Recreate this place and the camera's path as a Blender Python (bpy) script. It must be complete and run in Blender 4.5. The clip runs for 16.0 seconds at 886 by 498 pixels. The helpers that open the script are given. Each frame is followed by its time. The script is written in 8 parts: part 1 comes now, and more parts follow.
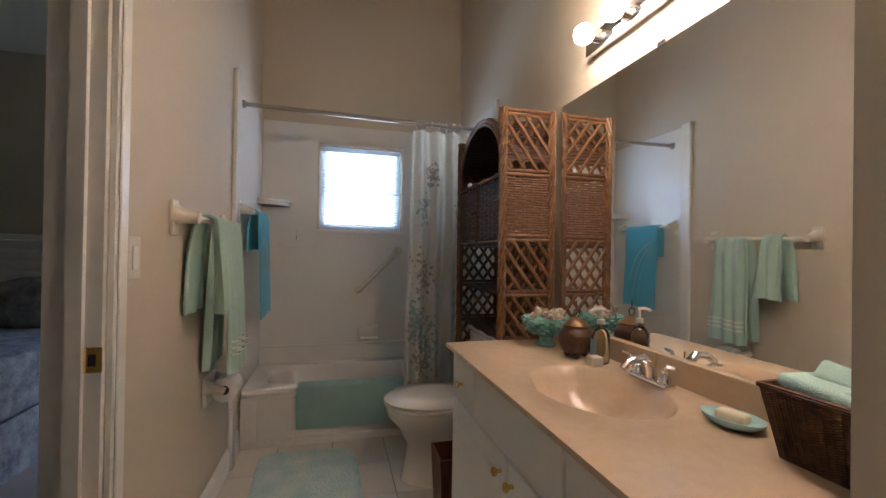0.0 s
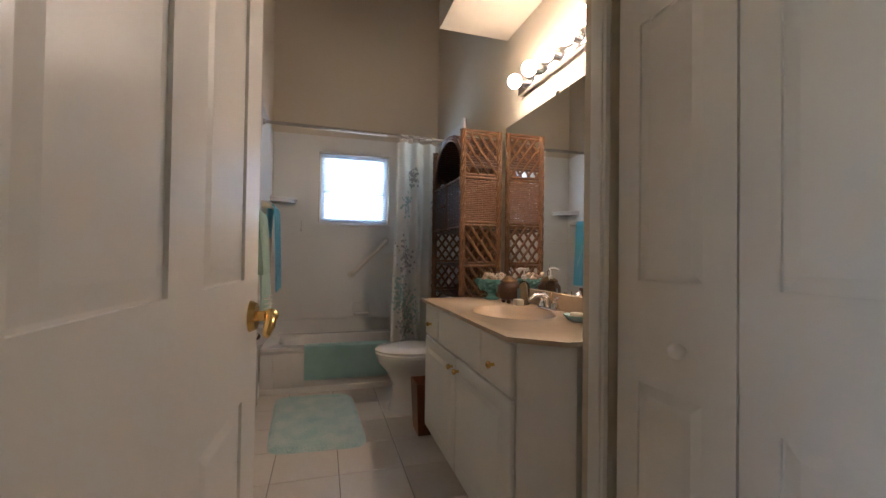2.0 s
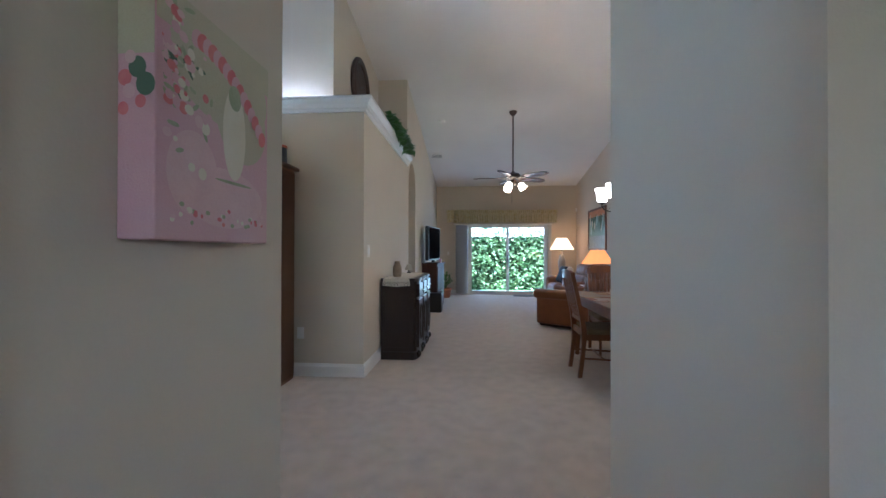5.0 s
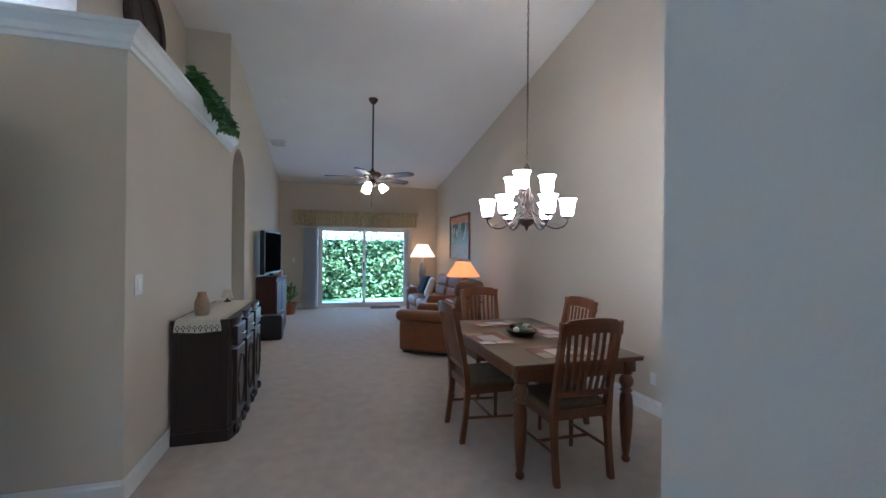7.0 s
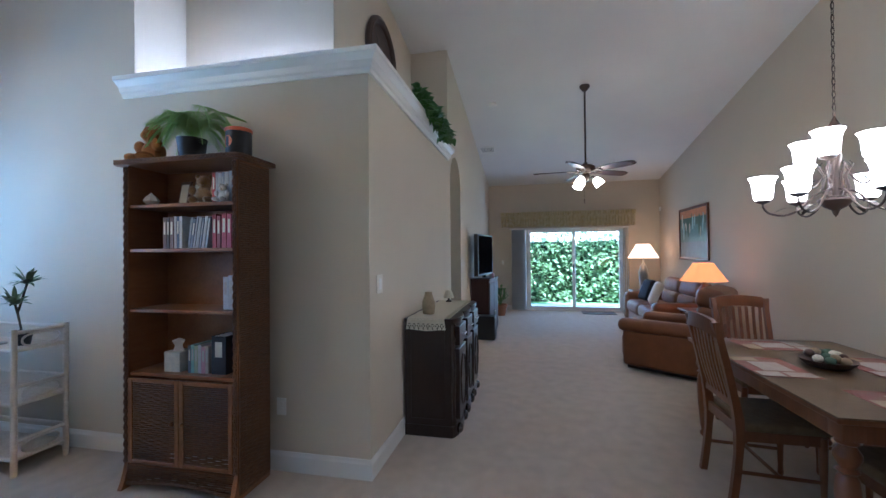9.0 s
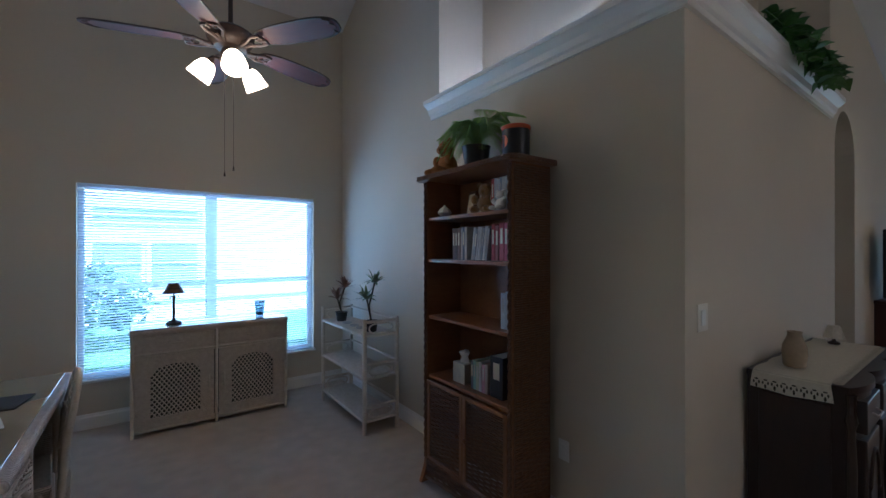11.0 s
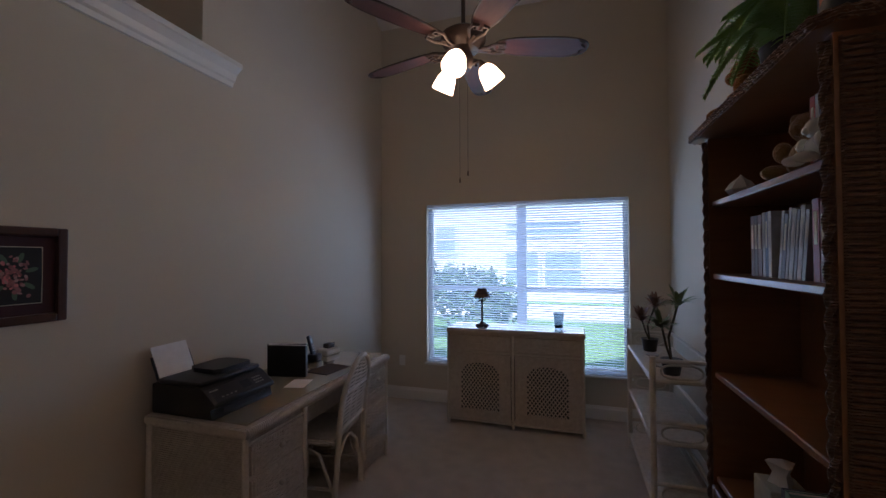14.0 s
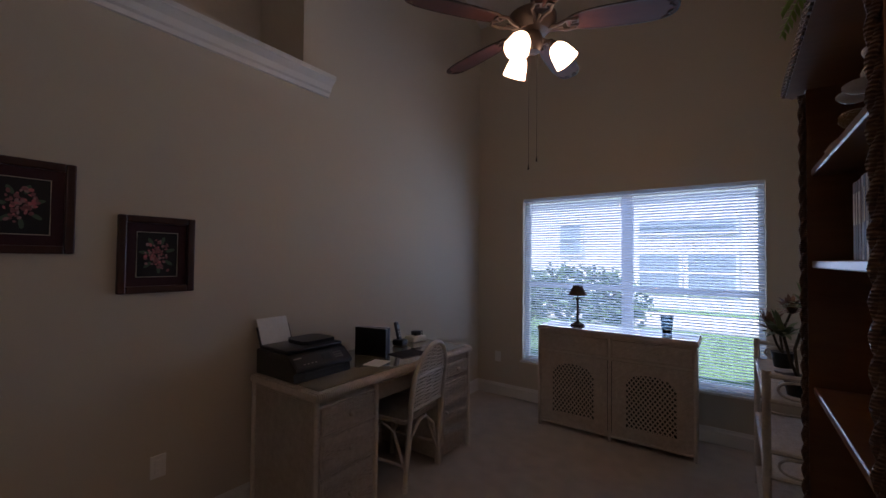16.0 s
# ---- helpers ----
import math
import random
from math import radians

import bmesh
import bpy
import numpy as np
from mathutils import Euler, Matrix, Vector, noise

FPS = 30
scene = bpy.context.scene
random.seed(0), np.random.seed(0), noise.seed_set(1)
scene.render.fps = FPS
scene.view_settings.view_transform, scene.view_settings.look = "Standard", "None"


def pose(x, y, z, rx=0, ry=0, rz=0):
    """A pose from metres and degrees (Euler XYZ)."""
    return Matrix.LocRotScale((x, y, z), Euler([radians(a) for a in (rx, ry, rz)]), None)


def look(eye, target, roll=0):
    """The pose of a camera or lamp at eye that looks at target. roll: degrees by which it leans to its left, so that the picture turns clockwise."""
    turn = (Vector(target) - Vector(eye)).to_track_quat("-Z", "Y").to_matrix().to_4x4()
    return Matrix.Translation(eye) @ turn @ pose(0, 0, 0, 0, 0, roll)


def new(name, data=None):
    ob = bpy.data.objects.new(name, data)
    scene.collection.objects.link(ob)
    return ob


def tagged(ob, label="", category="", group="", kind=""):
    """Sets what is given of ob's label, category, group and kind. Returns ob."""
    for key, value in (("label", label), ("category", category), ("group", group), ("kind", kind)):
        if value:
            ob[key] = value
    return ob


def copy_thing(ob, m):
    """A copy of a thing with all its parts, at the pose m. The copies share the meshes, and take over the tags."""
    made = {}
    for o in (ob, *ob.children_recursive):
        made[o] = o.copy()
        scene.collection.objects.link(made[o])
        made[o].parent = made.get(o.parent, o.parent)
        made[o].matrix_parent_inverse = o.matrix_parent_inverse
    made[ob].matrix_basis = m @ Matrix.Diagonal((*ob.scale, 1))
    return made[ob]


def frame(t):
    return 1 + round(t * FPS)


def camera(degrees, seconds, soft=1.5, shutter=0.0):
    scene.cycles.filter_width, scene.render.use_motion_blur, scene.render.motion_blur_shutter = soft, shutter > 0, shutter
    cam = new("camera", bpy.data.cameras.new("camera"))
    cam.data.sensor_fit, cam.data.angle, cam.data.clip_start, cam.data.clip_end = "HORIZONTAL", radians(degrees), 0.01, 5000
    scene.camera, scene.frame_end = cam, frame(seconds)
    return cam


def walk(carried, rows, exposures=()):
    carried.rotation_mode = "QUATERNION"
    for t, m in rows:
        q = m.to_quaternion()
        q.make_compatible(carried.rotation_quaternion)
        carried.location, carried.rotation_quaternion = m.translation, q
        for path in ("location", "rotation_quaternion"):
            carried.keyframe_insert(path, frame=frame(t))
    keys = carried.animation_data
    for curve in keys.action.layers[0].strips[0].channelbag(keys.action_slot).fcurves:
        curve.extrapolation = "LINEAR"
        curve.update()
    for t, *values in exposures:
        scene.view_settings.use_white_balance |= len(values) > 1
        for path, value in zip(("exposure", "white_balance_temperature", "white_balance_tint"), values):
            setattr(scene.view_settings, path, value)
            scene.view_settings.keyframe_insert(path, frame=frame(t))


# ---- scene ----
cam = camera(95.1, 16.0)
PATH = [
    (0, (0.088, 0.196, 1.17), (0.594, 2.131, 1.183), 0.9),
    (0.5, (0.081, 0.141, 1.165), (0.598, 2.073, 1.174), 0.8),
    (1, (0.097, -0.006, 1.182), (0.623, 1.923, 1.187), 0.7),
    (1.5, (0.071, -0.232, 1.12), (0.621, 1.691, 1.142), 0.7),
    (2, (-0.01, -0.442, 1.046), (0.557, 1.476, 1.076), 0.8),
    (2.5, (-0.117, -0.619, 1.009), (0.903, 1.101, 1.048), 0.9),
    (3, (-0.182, -0.766, 0.995), (1.304, 0.572, 1.034), 0.9),
    (3.5, (-0.218, -0.834, 1.022), (1.543, 0.113, 1.063), 0.8),
    (4, (-0.135, -0.86, 1.112), (1.779, -0.282, 1.149), 0.5),
    (4.5, (0.046, -0.853, 1.196), (2.026, -0.569, 1.224), 0.3),
    (4.7, (0.137, -0.858, 1.216), (2.123, -0.625, 1.238), 0.21),
    (6.8, (1.399, -0.914, 1.458), (3.335, -1.416, 1.461), 0.51),
    (7, (1.469, -0.907, 1.48), (3.391, -1.459, 1.487), 0.5),
    (7.5, (1.596, -0.879, 1.516), (3.482, -1.543, 1.527), 0.3),
    (8, (1.647, -0.831, 1.479), (3.535, -1.49, 1.493), 0.1),
    (8.5, (1.689, -0.82, 1.428), (3.682, -0.987, 1.451), -1.0),
    (9, (1.782, -0.798, 1.459), (3.738, -0.378, 1.479), -0.5),
    (9.5, (1.925, -0.734, 1.5), (3.756, 0.071, 1.515), -0.5),
    (10, (2.074, -0.7, 1.532), (3.71, 0.451, 1.549), -0.7),
    (10.2, (2.137, -0.684, 1.554), (3.671, 0.599, 1.566), -0.61),
    (12.3, (2.708, -0.422, 1.569), (3.25, 1.503, 1.598), -0.3),
    (12.5, (2.789, -0.4, 1.551), (3.177, 1.562, 1.588), -0.6),
    (13, (2.97, -0.361, 1.543), (3.015, 1.638, 1.589), -0.4),
    (13.5, (3.167, -0.284, 1.559), (2.889, 1.696, 1.604), -0.4),
    (14, (3.354, -0.131, 1.567), (2.757, 1.778, 1.61), -0.2),
    (14.5, (3.452, 0.026, 1.557), (2.679, 1.87, 1.599), -0.0),
    (15, (3.517, 0.093, 1.558), (2.652, 1.895, 1.604), 0.3),
    (15.5, (3.586, 0.098, 1.566), (2.593, 1.833, 1.617), 0.5),
    (16, (3.694, 0.037, 1.496), (2.528, 1.661, 1.545), 0.6),
]
EXPO = [(0, 3.32, 5950, 23), (2.2, 3.30, 6000, 23), (3.5, 3.66, 5250, 19), (4.7, 3.78, 4900, 17), (7, 3.64, 4600, 16), (8, 3.52, 4600, 17), (9, 3.70, 4600, 17), (9.5, 3.75, 4550, 17), (10.2, 3.36, 4600, 17), (12.3, 1.72, 5400, 28), (14, 1.80, 5850, 35), (16, 1.48, 6200, 41)]
walk(cam, [(t, look(eye, target, roll)) for t, eye, target, roll in PATH], EXPO)

# ---- world and sun ----
world = bpy.data.worlds.new("sky")
scene.world = world
world.use_nodes = True
wt = world.node_tree
sky = wt.nodes.new("ShaderNodeTexSky")
sky.sky_type, sky.sun_disc = "NISHITA", False
sky.sun_elevation, sky.sun_rotation = radians(55), radians(220)
wt.links.new(sky.outputs[0], wt.nodes["Background"].inputs[0])
wt.nodes["Background"].inputs[1].default_value = 0.15
sun = new("sun", bpy.data.lights.new("sun", "SUN"))
sun.data.energy, sun.data.angle, sun.data.color = 5.0, radians(0.5), (1, 0.95, 0.88)
sun.matrix_world = look((-9, -9, 18), (0, 0, 0))


def window_light(name, eye, target, w, h, watts, col):
    """Sky light standing in a window's opening."""
    la = bpy.data.lights.new(name, "AREA")
    la.shape, la.size, la.size_y, la.energy, la.color = "RECTANGLE", w, h, watts, col
    o = new(name, la)
    o.matrix_world = look(eye, target)
    return o


window_light("den_window_light", (2.87, 4.165, 1.285), (2.87, 0.0, 1.285), 1.95, 1.62, 6.8, (0.50, 0.76, 1.0))
window_light("bath_window_light", (0.26, 3.415, 1.635), (0.26, 0.0, 1.635), 0.52, 0.53, 1.0, (0.62, 0.82, 1.0))
window_light("patio_door_light", (12.34, -1.855, 1.03), (0.0, -1.855, 1.03), 2.1, 1.9, 2.6, (0.72, 0.88, 1.0))

# fill lamp for the hall, set in an added window out of view
window_light("hall_fill_light", (-3.56, -2.2, 1.6), (2.0, -1.7, 1.3), 1.3, 0.75, 1.5, (1.0, 0.90, 0.82))


# ---- materials ----
def mat(name, col, rough=0.6, metal=0.0, col2=None, scale=8.0, fine=60.0, bump=0.05, spec=0.5, detail=4.0, trans=0.0, coat=0.0, stretch=(1, 1, 1), island=0.0, emit=0.0, sheen=0.0):
    m = bpy.data.materials.new(name)
    m.use_nodes = True
    t = m.node_tree
    b = t.nodes["Principled BSDF"]
    b.inputs["Roughness"].default_value, b.inputs["Metallic"].default_value = rough, metal
    b.inputs["Specular IOR Level"].default_value = spec
    b.inputs["Transmission Weight"].default_value = trans
    b.inputs["Coat Weight"].default_value = coat
    b.inputs["Sheen Weight"].default_value = sheen
    co = t.nodes.new("ShaderNodeTexCoord")
    mp = t.nodes.new("ShaderNodeMapping")
    mp.inputs["Scale"].default_value = stretch
    t.links.new(co.outputs["Object"], mp.inputs[0])
    n1 = t.nodes.new("ShaderNodeTexNoise")
    n1.inputs["Scale"].default_value, n1.inputs["Detail"].default_value = scale, detail
    n2 = t.nodes.new("ShaderNodeTexNoise")
    n2.inputs["Scale"].default_value, n2.inputs["Detail"].default_value = fine, 3
    t.links.new(mp.outputs[0], n1.inputs["Vector"])
    t.links.new(mp.outputs[0], n2.inputs["Vector"])
    mx = t.nodes.new("ShaderNodeMix")
    mx.data_type = "RGBA"
    c2 = col2 or tuple(c * 0.88 for c in col)
    mx.inputs["A"].default_value, mx.inputs["B"].default_value = (*col, 1), (*c2, 1)
    add = t.nodes.new("ShaderNodeMath")
    add.operation = "MULTIPLY_ADD"
    add.inputs[1].default_value = 0.65
    ml = t.nodes.new("ShaderNodeMath")
    ml.operation = "MULTIPLY"
    ml.inputs[1].default_value = 0.35
    t.links.new(n2.outputs[0], ml.inputs[0])
    t.links.new(n1.outputs[0], add.inputs[0])
    t.links.new(ml.outputs[0], add.inputs[2])
    rm = t.nodes.new("ShaderNodeMapRange")
    rm.inputs["From Min"].default_value, rm.inputs["From Max"].default_value = 0.3, 0.7
    t.links.new(add.outputs[0], rm.inputs[0])
    t.links.new(rm.outputs[0], mx.inputs["Factor"])
    out = mx.outputs["Result"]
    if island:
        ge = t.nodes.new("ShaderNodeObjectInfo")
        hs = t.nodes.new("ShaderNodeHueSaturation")
        mr = t.nodes.new("ShaderNodeMapRange")
        mr.inputs["To Min"].default_value, mr.inputs["To Max"].default_value = 1 - island, 1 + island
        t.links.new(ge.outputs["Random"], mr.inputs[0])
        t.links.new(mr.outputs[0], hs.inputs["Value"])
        t.links.new(out, hs.inputs["Color"])
        out = hs.outputs[0]
    t.links.new(out, b.inputs["Base Color"])
    if bump:
        bp = t.nodes.new("ShaderNodeBump")
        bp.inputs["Strength"].default_value, bp.inputs["Distance"].default_value = bump, 0.01
        t.links.new(n2.outputs[0], bp.inputs["Height"])
        t.links.new(bp.outputs[0], b.inputs["Normal"])
    if emit:
        b.inputs["Emission Color"].default_value, b.inputs["Emission Strength"].default_value = (*col, 1), emit
    return m


def wave_bump(m, scale, strength, direction="Z", dist=0.004):
    """Adds woven ribs to a material's relief and shade."""
    t = m.node_tree
    b = t.nodes["Principled BSDF"]
    co = t.nodes.new("ShaderNodeTexCoord")
    w = t.nodes.new("ShaderNodeTexWave")
    w.bands_direction = direction
    w.inputs["Scale"].default_value, w.inputs["Distortion"].default_value = scale, 1.2
    w.inputs["Detail Scale"].default_value = 3
    t.links.new(co.outputs["Object"], w.inputs["Vector"])
    bp = t.nodes.new("ShaderNodeBump")
    bp.inputs["Strength"].default_value, bp.inputs["Distance"].default_value = strength, dist
    t.links.new(w.outputs["Fac"], bp.inputs["Height"])
    t.links.new(bp.outputs[0], b.inputs["Normal"])
    return m


def glow(name, col, strength):
    m = bpy.data.materials.new(name)
    m.use_nodes = True
    b = m.node_tree.nodes["Principled BSDF"]
    b.inputs["Base Color"].default_value = (*col, 1)
    b.inputs["Emission Color"].default_value, b.inputs["Emission Strength"].default_value = (*col, 1), strength
    return m


def glass(name, col=(1, 1, 1), rough=0.0):
    m = bpy.data.materials.new(name)
    m.use_nodes = True
    b = m.node_tree.nodes["Principled BSDF"]
    b.inputs["Base Color"].default_value = (*col, 1)
    b.inputs["Roughness"].default_value, b.inputs["Transmission Weight"].default_value = rough, 1
    b.inputs["IOR"].default_value = 1.45
    return m


def pane_glass(name, col=(0.95, 0.98, 0.97)):
    m = bpy.data.materials.new(name)
    m.use_nodes = True
    t = m.node_tree
    tr = t.nodes.new("ShaderNodeBsdfTransparent")
    tr.inputs[0].default_value = (*col, 1)
    gl = t.nodes.new("ShaderNodeBsdfGlossy")
    gl.inputs["Roughness"].default_value = 0.02
    mx = t.nodes.new("ShaderNodeMixShader")
    fr = t.nodes.new("ShaderNodeFresnel")
    fr.inputs[0].default_value = 1.45
    t.links.new(fr.outputs[0], mx.inputs[0])
    t.links.new(tr.outputs[0], mx.inputs[1])
    t.links.new(gl.outputs[0], mx.inputs[2])
    t.links.new(mx.outputs[0], t.nodes["Material Output"].inputs[0])
    return m


WALL = mat("wall_paint", (0.618, 0.545, 0.428), 0.75, col2=(0.592, 0.52, 0.402), scale=1.5, fine=180, bump=0.06, spec=0.3)
WHITE = mat("white_trim_paint", (0.80, 0.78, 0.73), 0.35, col2=(0.77, 0.75, 0.69), scale=3, fine=40, bump=0.02)
CEIL = mat("ceiling_paint", (0.78, 0.76, 0.72), 0.85, col2=(0.74, 0.72, 0.68), scale=2, fine=120, bump=0.25, spec=0.2)
CARPET = mat("carpet", (0.62, 0.515, 0.405), 0.95, col2=(0.455, 0.37, 0.28), scale=8.0, fine=240, bump=0.7, spec=0.1, sheen=0.3, detail=6.0)
TILE = mat("floor_tile", (0.76, 0.70, 0.62), 0.3, col2=(0.70, 0.64, 0.555), scale=5, fine=40, bump=0.03, island=0.06)
GROUT = mat("grout", (0.30, 0.26, 0.22), 0.9)
SURROUND = mat("tub_surround", (0.80, 0.78, 0.73), 0.22, col2=(0.78, 0.76, 0.70), scale=2, bump=0.01)


# ---- mesh helpers ----
def box(bm, x0, y0, z0, x1, y1, z1, bevel=0.0, seg=2):
    r = bmesh.ops.create_cube(bm, size=1, matrix=Matrix.LocRotScale(((x0 + x1) / 2, (y0 + y1) / 2, (z0 + z1) / 2), None, (abs(x1 - x0), abs(y1 - y0), abs(z1 - z0))))
    if bevel:
        es = list({e for v in r["verts"] for e in v.link_edges})
        bmesh.ops.bevel(bm, geom=es, offset=bevel, segments=seg, profile=0.5, affect="EDGES")
    return bm


def rbox(bm, m, sx, sy, sz, bevel=0.0):
    """A box of that size whose base centre lies at the pose m."""
    r = bmesh.ops.create_cube(bm, size=1, matrix=m @ Matrix.LocRotScale((0, 0, sz / 2), None, (sx, sy, sz)))
    if bevel:
        es = list({e for v in r["verts"] for e in v.link_edges})
        bmesh.ops.bevel(bm, geom=es, offset=bevel, segments=2, profile=0.5, affect="EDGES")
    return bm


def rod(bm, p0, p1, r0, r1=None, seg=10, caps=True):
    p0, p1 = Vector(p0), Vector(p1)
    d = p1 - p0
    m = Matrix.Translation((p0 + p1) / 2) @ d.to_track_quat("Z", "Y").to_matrix().to_4x4()
    bmesh.ops.create_cone(bm, cap_ends=caps, segments=seg, radius1=r0, radius2=r0 if r1 is None else r1, depth=d.length, matrix=m)
    return bm


def tube(bm, pts, r, seg=8, closed=False):
    """A bent round bar along the points; r is one radius or one for each point."""
    pts = [Vector(p) for p in pts]
    n = len(pts)
    rs = r if isinstance(r, (list, tuple)) else [r] * n
    rings = []
    up = Vector((0, 0, 1))
    for i, p in enumerate(pts):
        a = pts[(i - 1) % n] if closed or i else p
        b = pts[(i + 1) % n] if closed or i < n - 1 else p
        d = (b - a).normalized()
        s = d.cross(up)
        if s.length < 0.05:
            s = d.cross(Vector((1, 0.1, 0)))
        s.normalize()
        u = s.cross(d)
        rings.append([bm.verts.new(p + rs[i] * (math.cos(k) * s + math.sin(k) * u)) for k in (2 * math.pi * j / seg for j in range(seg))])
    for i in range(n if closed else n - 1):
        A, B = rings[i], rings[(i + 1) % n]
        for j in range(seg):
            bm.faces.new((A[j], A[(j + 1) % seg], B[(j + 1) % seg], B[j]))
    if not closed:
        bm.faces.new(rings[0][::-1])
        bm.faces.new(rings[-1])
    return bm


def lathe(bm, profile, seg=24, cx=0.0, cy=0.0, sx=1.0, sy=1.0, wob=0.0, lobes=6):
    """Turns (radius, height) pairs about the upright through (cx, cy)."""
    rings = []
    for r, z in profile:
        rings.append([bm.verts.new((cx + sx * r * (1 + wob * math.cos(lobes * a)) * math.cos(a), cy + sy * r * (1 + wob * math.cos(lobes * a)) * math.sin(a), z)) for a in (2 * math.pi * j / seg for j in range(seg))])
    for A, B in zip(rings, rings[1:]):
        for j in range(seg):
            bm.faces.new((A[j], A[(j + 1) % seg], B[(j + 1) % seg], B[j]))
    if profile[0][0] > 1e-4:
        bm.faces.new(rings[0][::-1])
    if profile[-1][0] > 1e-4:
        bm.faces.new(rings[-1])
    return bm


def ball(bm, c, r, sx=1, sy=1, sz=1, u=16, v=10):
    bmesh.ops.create_uvsphere(bm, u_segments=u, v_segments=v, radius=r, matrix=Matrix.LocRotScale(c, None, (sx, sy, sz)))
    return bm


def prism(bm, poly, z0, z1):
    """A flat polygon in the plan, raised from z0 to z1."""
    lo = [bm.verts.new((x, y, z0)) for x, y in poly]
    hi = [bm.verts.new((x, y, z1)) for x, y in poly]
    bm.faces.new(lo[::-1])
    bm.faces.new(hi)
    n = len(poly)
    for i in range(n):
        bm.faces.new((lo[i], lo[(i + 1) % n], hi[(i + 1) % n], hi[i]))
    return bm


def extrude_profile(bm, prof, axis, a0, a1):
    """A profile of (across, height) pairs carried along 'x' or 'y' from a0 to a1."""
    def put(u, z, a):
        return (a, u, z) if axis == "x" else (u, a, z)
    A = [bm.verts.new(put(u, z, a0)) for u, z in prof]
    B = [bm.verts.new(put(u, z, a1)) for u, z in prof]
    n = len(prof)
    for i in range(n):
        bm.faces.new((A[i], A[(i + 1) % n], B[(i + 1) % n], B[i]))
    bm.faces.new(A[::-1])
    bm.faces.new(B)
    return bm


def BM():
    return bmesh.new()


# fields of strands too fine to take apart
FINE = {"woven_panel": "woven brown cords", "woven_front": "woven whitewashed cords", "woven_side": "woven brown cords", "woven_skirt": "woven brown cords", "lattice_panel": "crossed cane strips", "back_lattice": "crossed cane strips",
        "lattice": "crossed whitewashed cane strips", "back_panel": "woven brown cords", "caned_back": "woven cane", "bloom": "printed flower petals", "scales": "moulded glass scales", "arched_top": "woven brown cords", "chain": "bronze chain links"}


def part(name, bm, material, parent=None, label="", smooth=False, m=None):
    bmesh.ops.recalc_face_normals(bm, faces=bm.faces)
    if smooth:
        for f in bm.faces:
            f.smooth = True
        for e in bm.edges:
            e.smooth = len(e.link_faces) != 2 or e.calc_face_angle(0) < 0.7
    me = bpy.data.meshes.new(name)
    bm.to_mesh(me)
    bm.free()
    me.materials.append(material)
    ob = new(name, me)
    if parent is not None:
        ob.parent = parent
    if m is not None:
        ob.matrix_basis = m
    if label:
        ob["label"] = label
    if name in FINE:
        tagged(ob, label or FINE[name], kind="stuff")
    return ob


def thing(name, label, category, m=None, group="", kind=""):
    ob = new(name)
    ob.empty_display_size = 0.1
    if m is not None:
        ob.matrix_basis = m
    return tagged(ob, label, category, group, kind)


def structure(name, bm, material, label, category="wall"):
    return tagged(part(name, bm, material), label, category, "", "structure")


# ---- the building ----
CZ = lambda x: 3.16 + 0.168 * (12.2 - x)
TOP = 6.0
YS = -3.80   # south wall
# floors
structure("floor_carpet", box(BM(), -3.6, -6.2, -0.12, 12.35, 4.25, 0.0), CARPET, "beige cut-pile carpet over the whole room", "carpet")
# bathroom walls
structure("wall_bath_west", box(BM(), -0.57, 1.35, 0, -0.45, 3.47, 3.7), WALL, "beige painted bathroom wall with towel bars")
b = BM()
box(b, -0.57, -0.27, 0, -0.45, 0.60, 3.7)
box(b, -0.57, 0.60, 2.06, -0.45, 1.35, 3.7)
structure("wall_vestibule_west", b, WALL, "beige painted wall round the bedroom doorway")
b = BM()
box(b, -0.57, 3.35, 0, -0.05, 3.47, 3.7)
box(b, 0.57, 3.35, 0, 1.16, 3.47, 3.7)
box(b, -0.05, 3.35, 0, 0.57, 3.47, 1.32)
box(b, -0.05, 3.35, 1.95, 0.57, 3.47, 3.7)
structure("wall_bath_north", b, WALL, "beige painted wall round the small bathroom window")
structure("ceiling_bath", box(BM(), -0.57, -0.4, 3.6, 1.04, 3.47, 3.7), CEIL, "white flat bathroom ceiling", "ceiling")
# wall between bathroom and den, with the plant niche on the den side
b = BM()
box(b, 1.04, 0.50, 0, 1.29, 4.10, 2.35)
box(b, 1.04, 1.79, 2.35, 1.29, 4.10, TOP)
box(b, 0.61, -0.27, 2.35, 1.29, 1.79, 2.72)
box(b, 0.61, -0.27, 2.72, 0.74, 1.79, TOP)
box(b, 0.74, 1.71, 2.72, 1.29, 1.79, TOP)
box(b, 1.17, -0.27, 0, 1.29, 0.50, 2.35)
structure("wall_den_west", b, WALL, "beige painted wall with a plant niche above")
b = BM()
box(b, 0.70, 0.44, 0, 1.17, 0.55, 2.35)
structure("wall_closet_north", b, WALL, "beige painted wall end beside the vanity")
# wall with the vestibule doorway
b = BM()
box(b, -3.6, -0.385, 0, -0.25, -0.27, TOP)
box(b, 0.587, -0.385, 0, 1.29, -0.27, 2.72)
box(b, -0.25, -0.385, 2.05, 0.587, -0.27, TOP)
box(b, 0.587, -0.385, 2.72, 0.74, -0.27, TOP)
structure("wall_hall_north", b, WALL, "beige painted hall wall with a doorway and picture")
# closet above and behind the folding doors
b = BM()
box(b, 0.70, -0.27, 2.05, 0.76, 0.44, 2.35)
box(b, 0.70, -0.27, 0, 0.76, -0.20, 2.05)
structure("wall_closet_west", b, WALL, "beige painted wall above the closet doors")
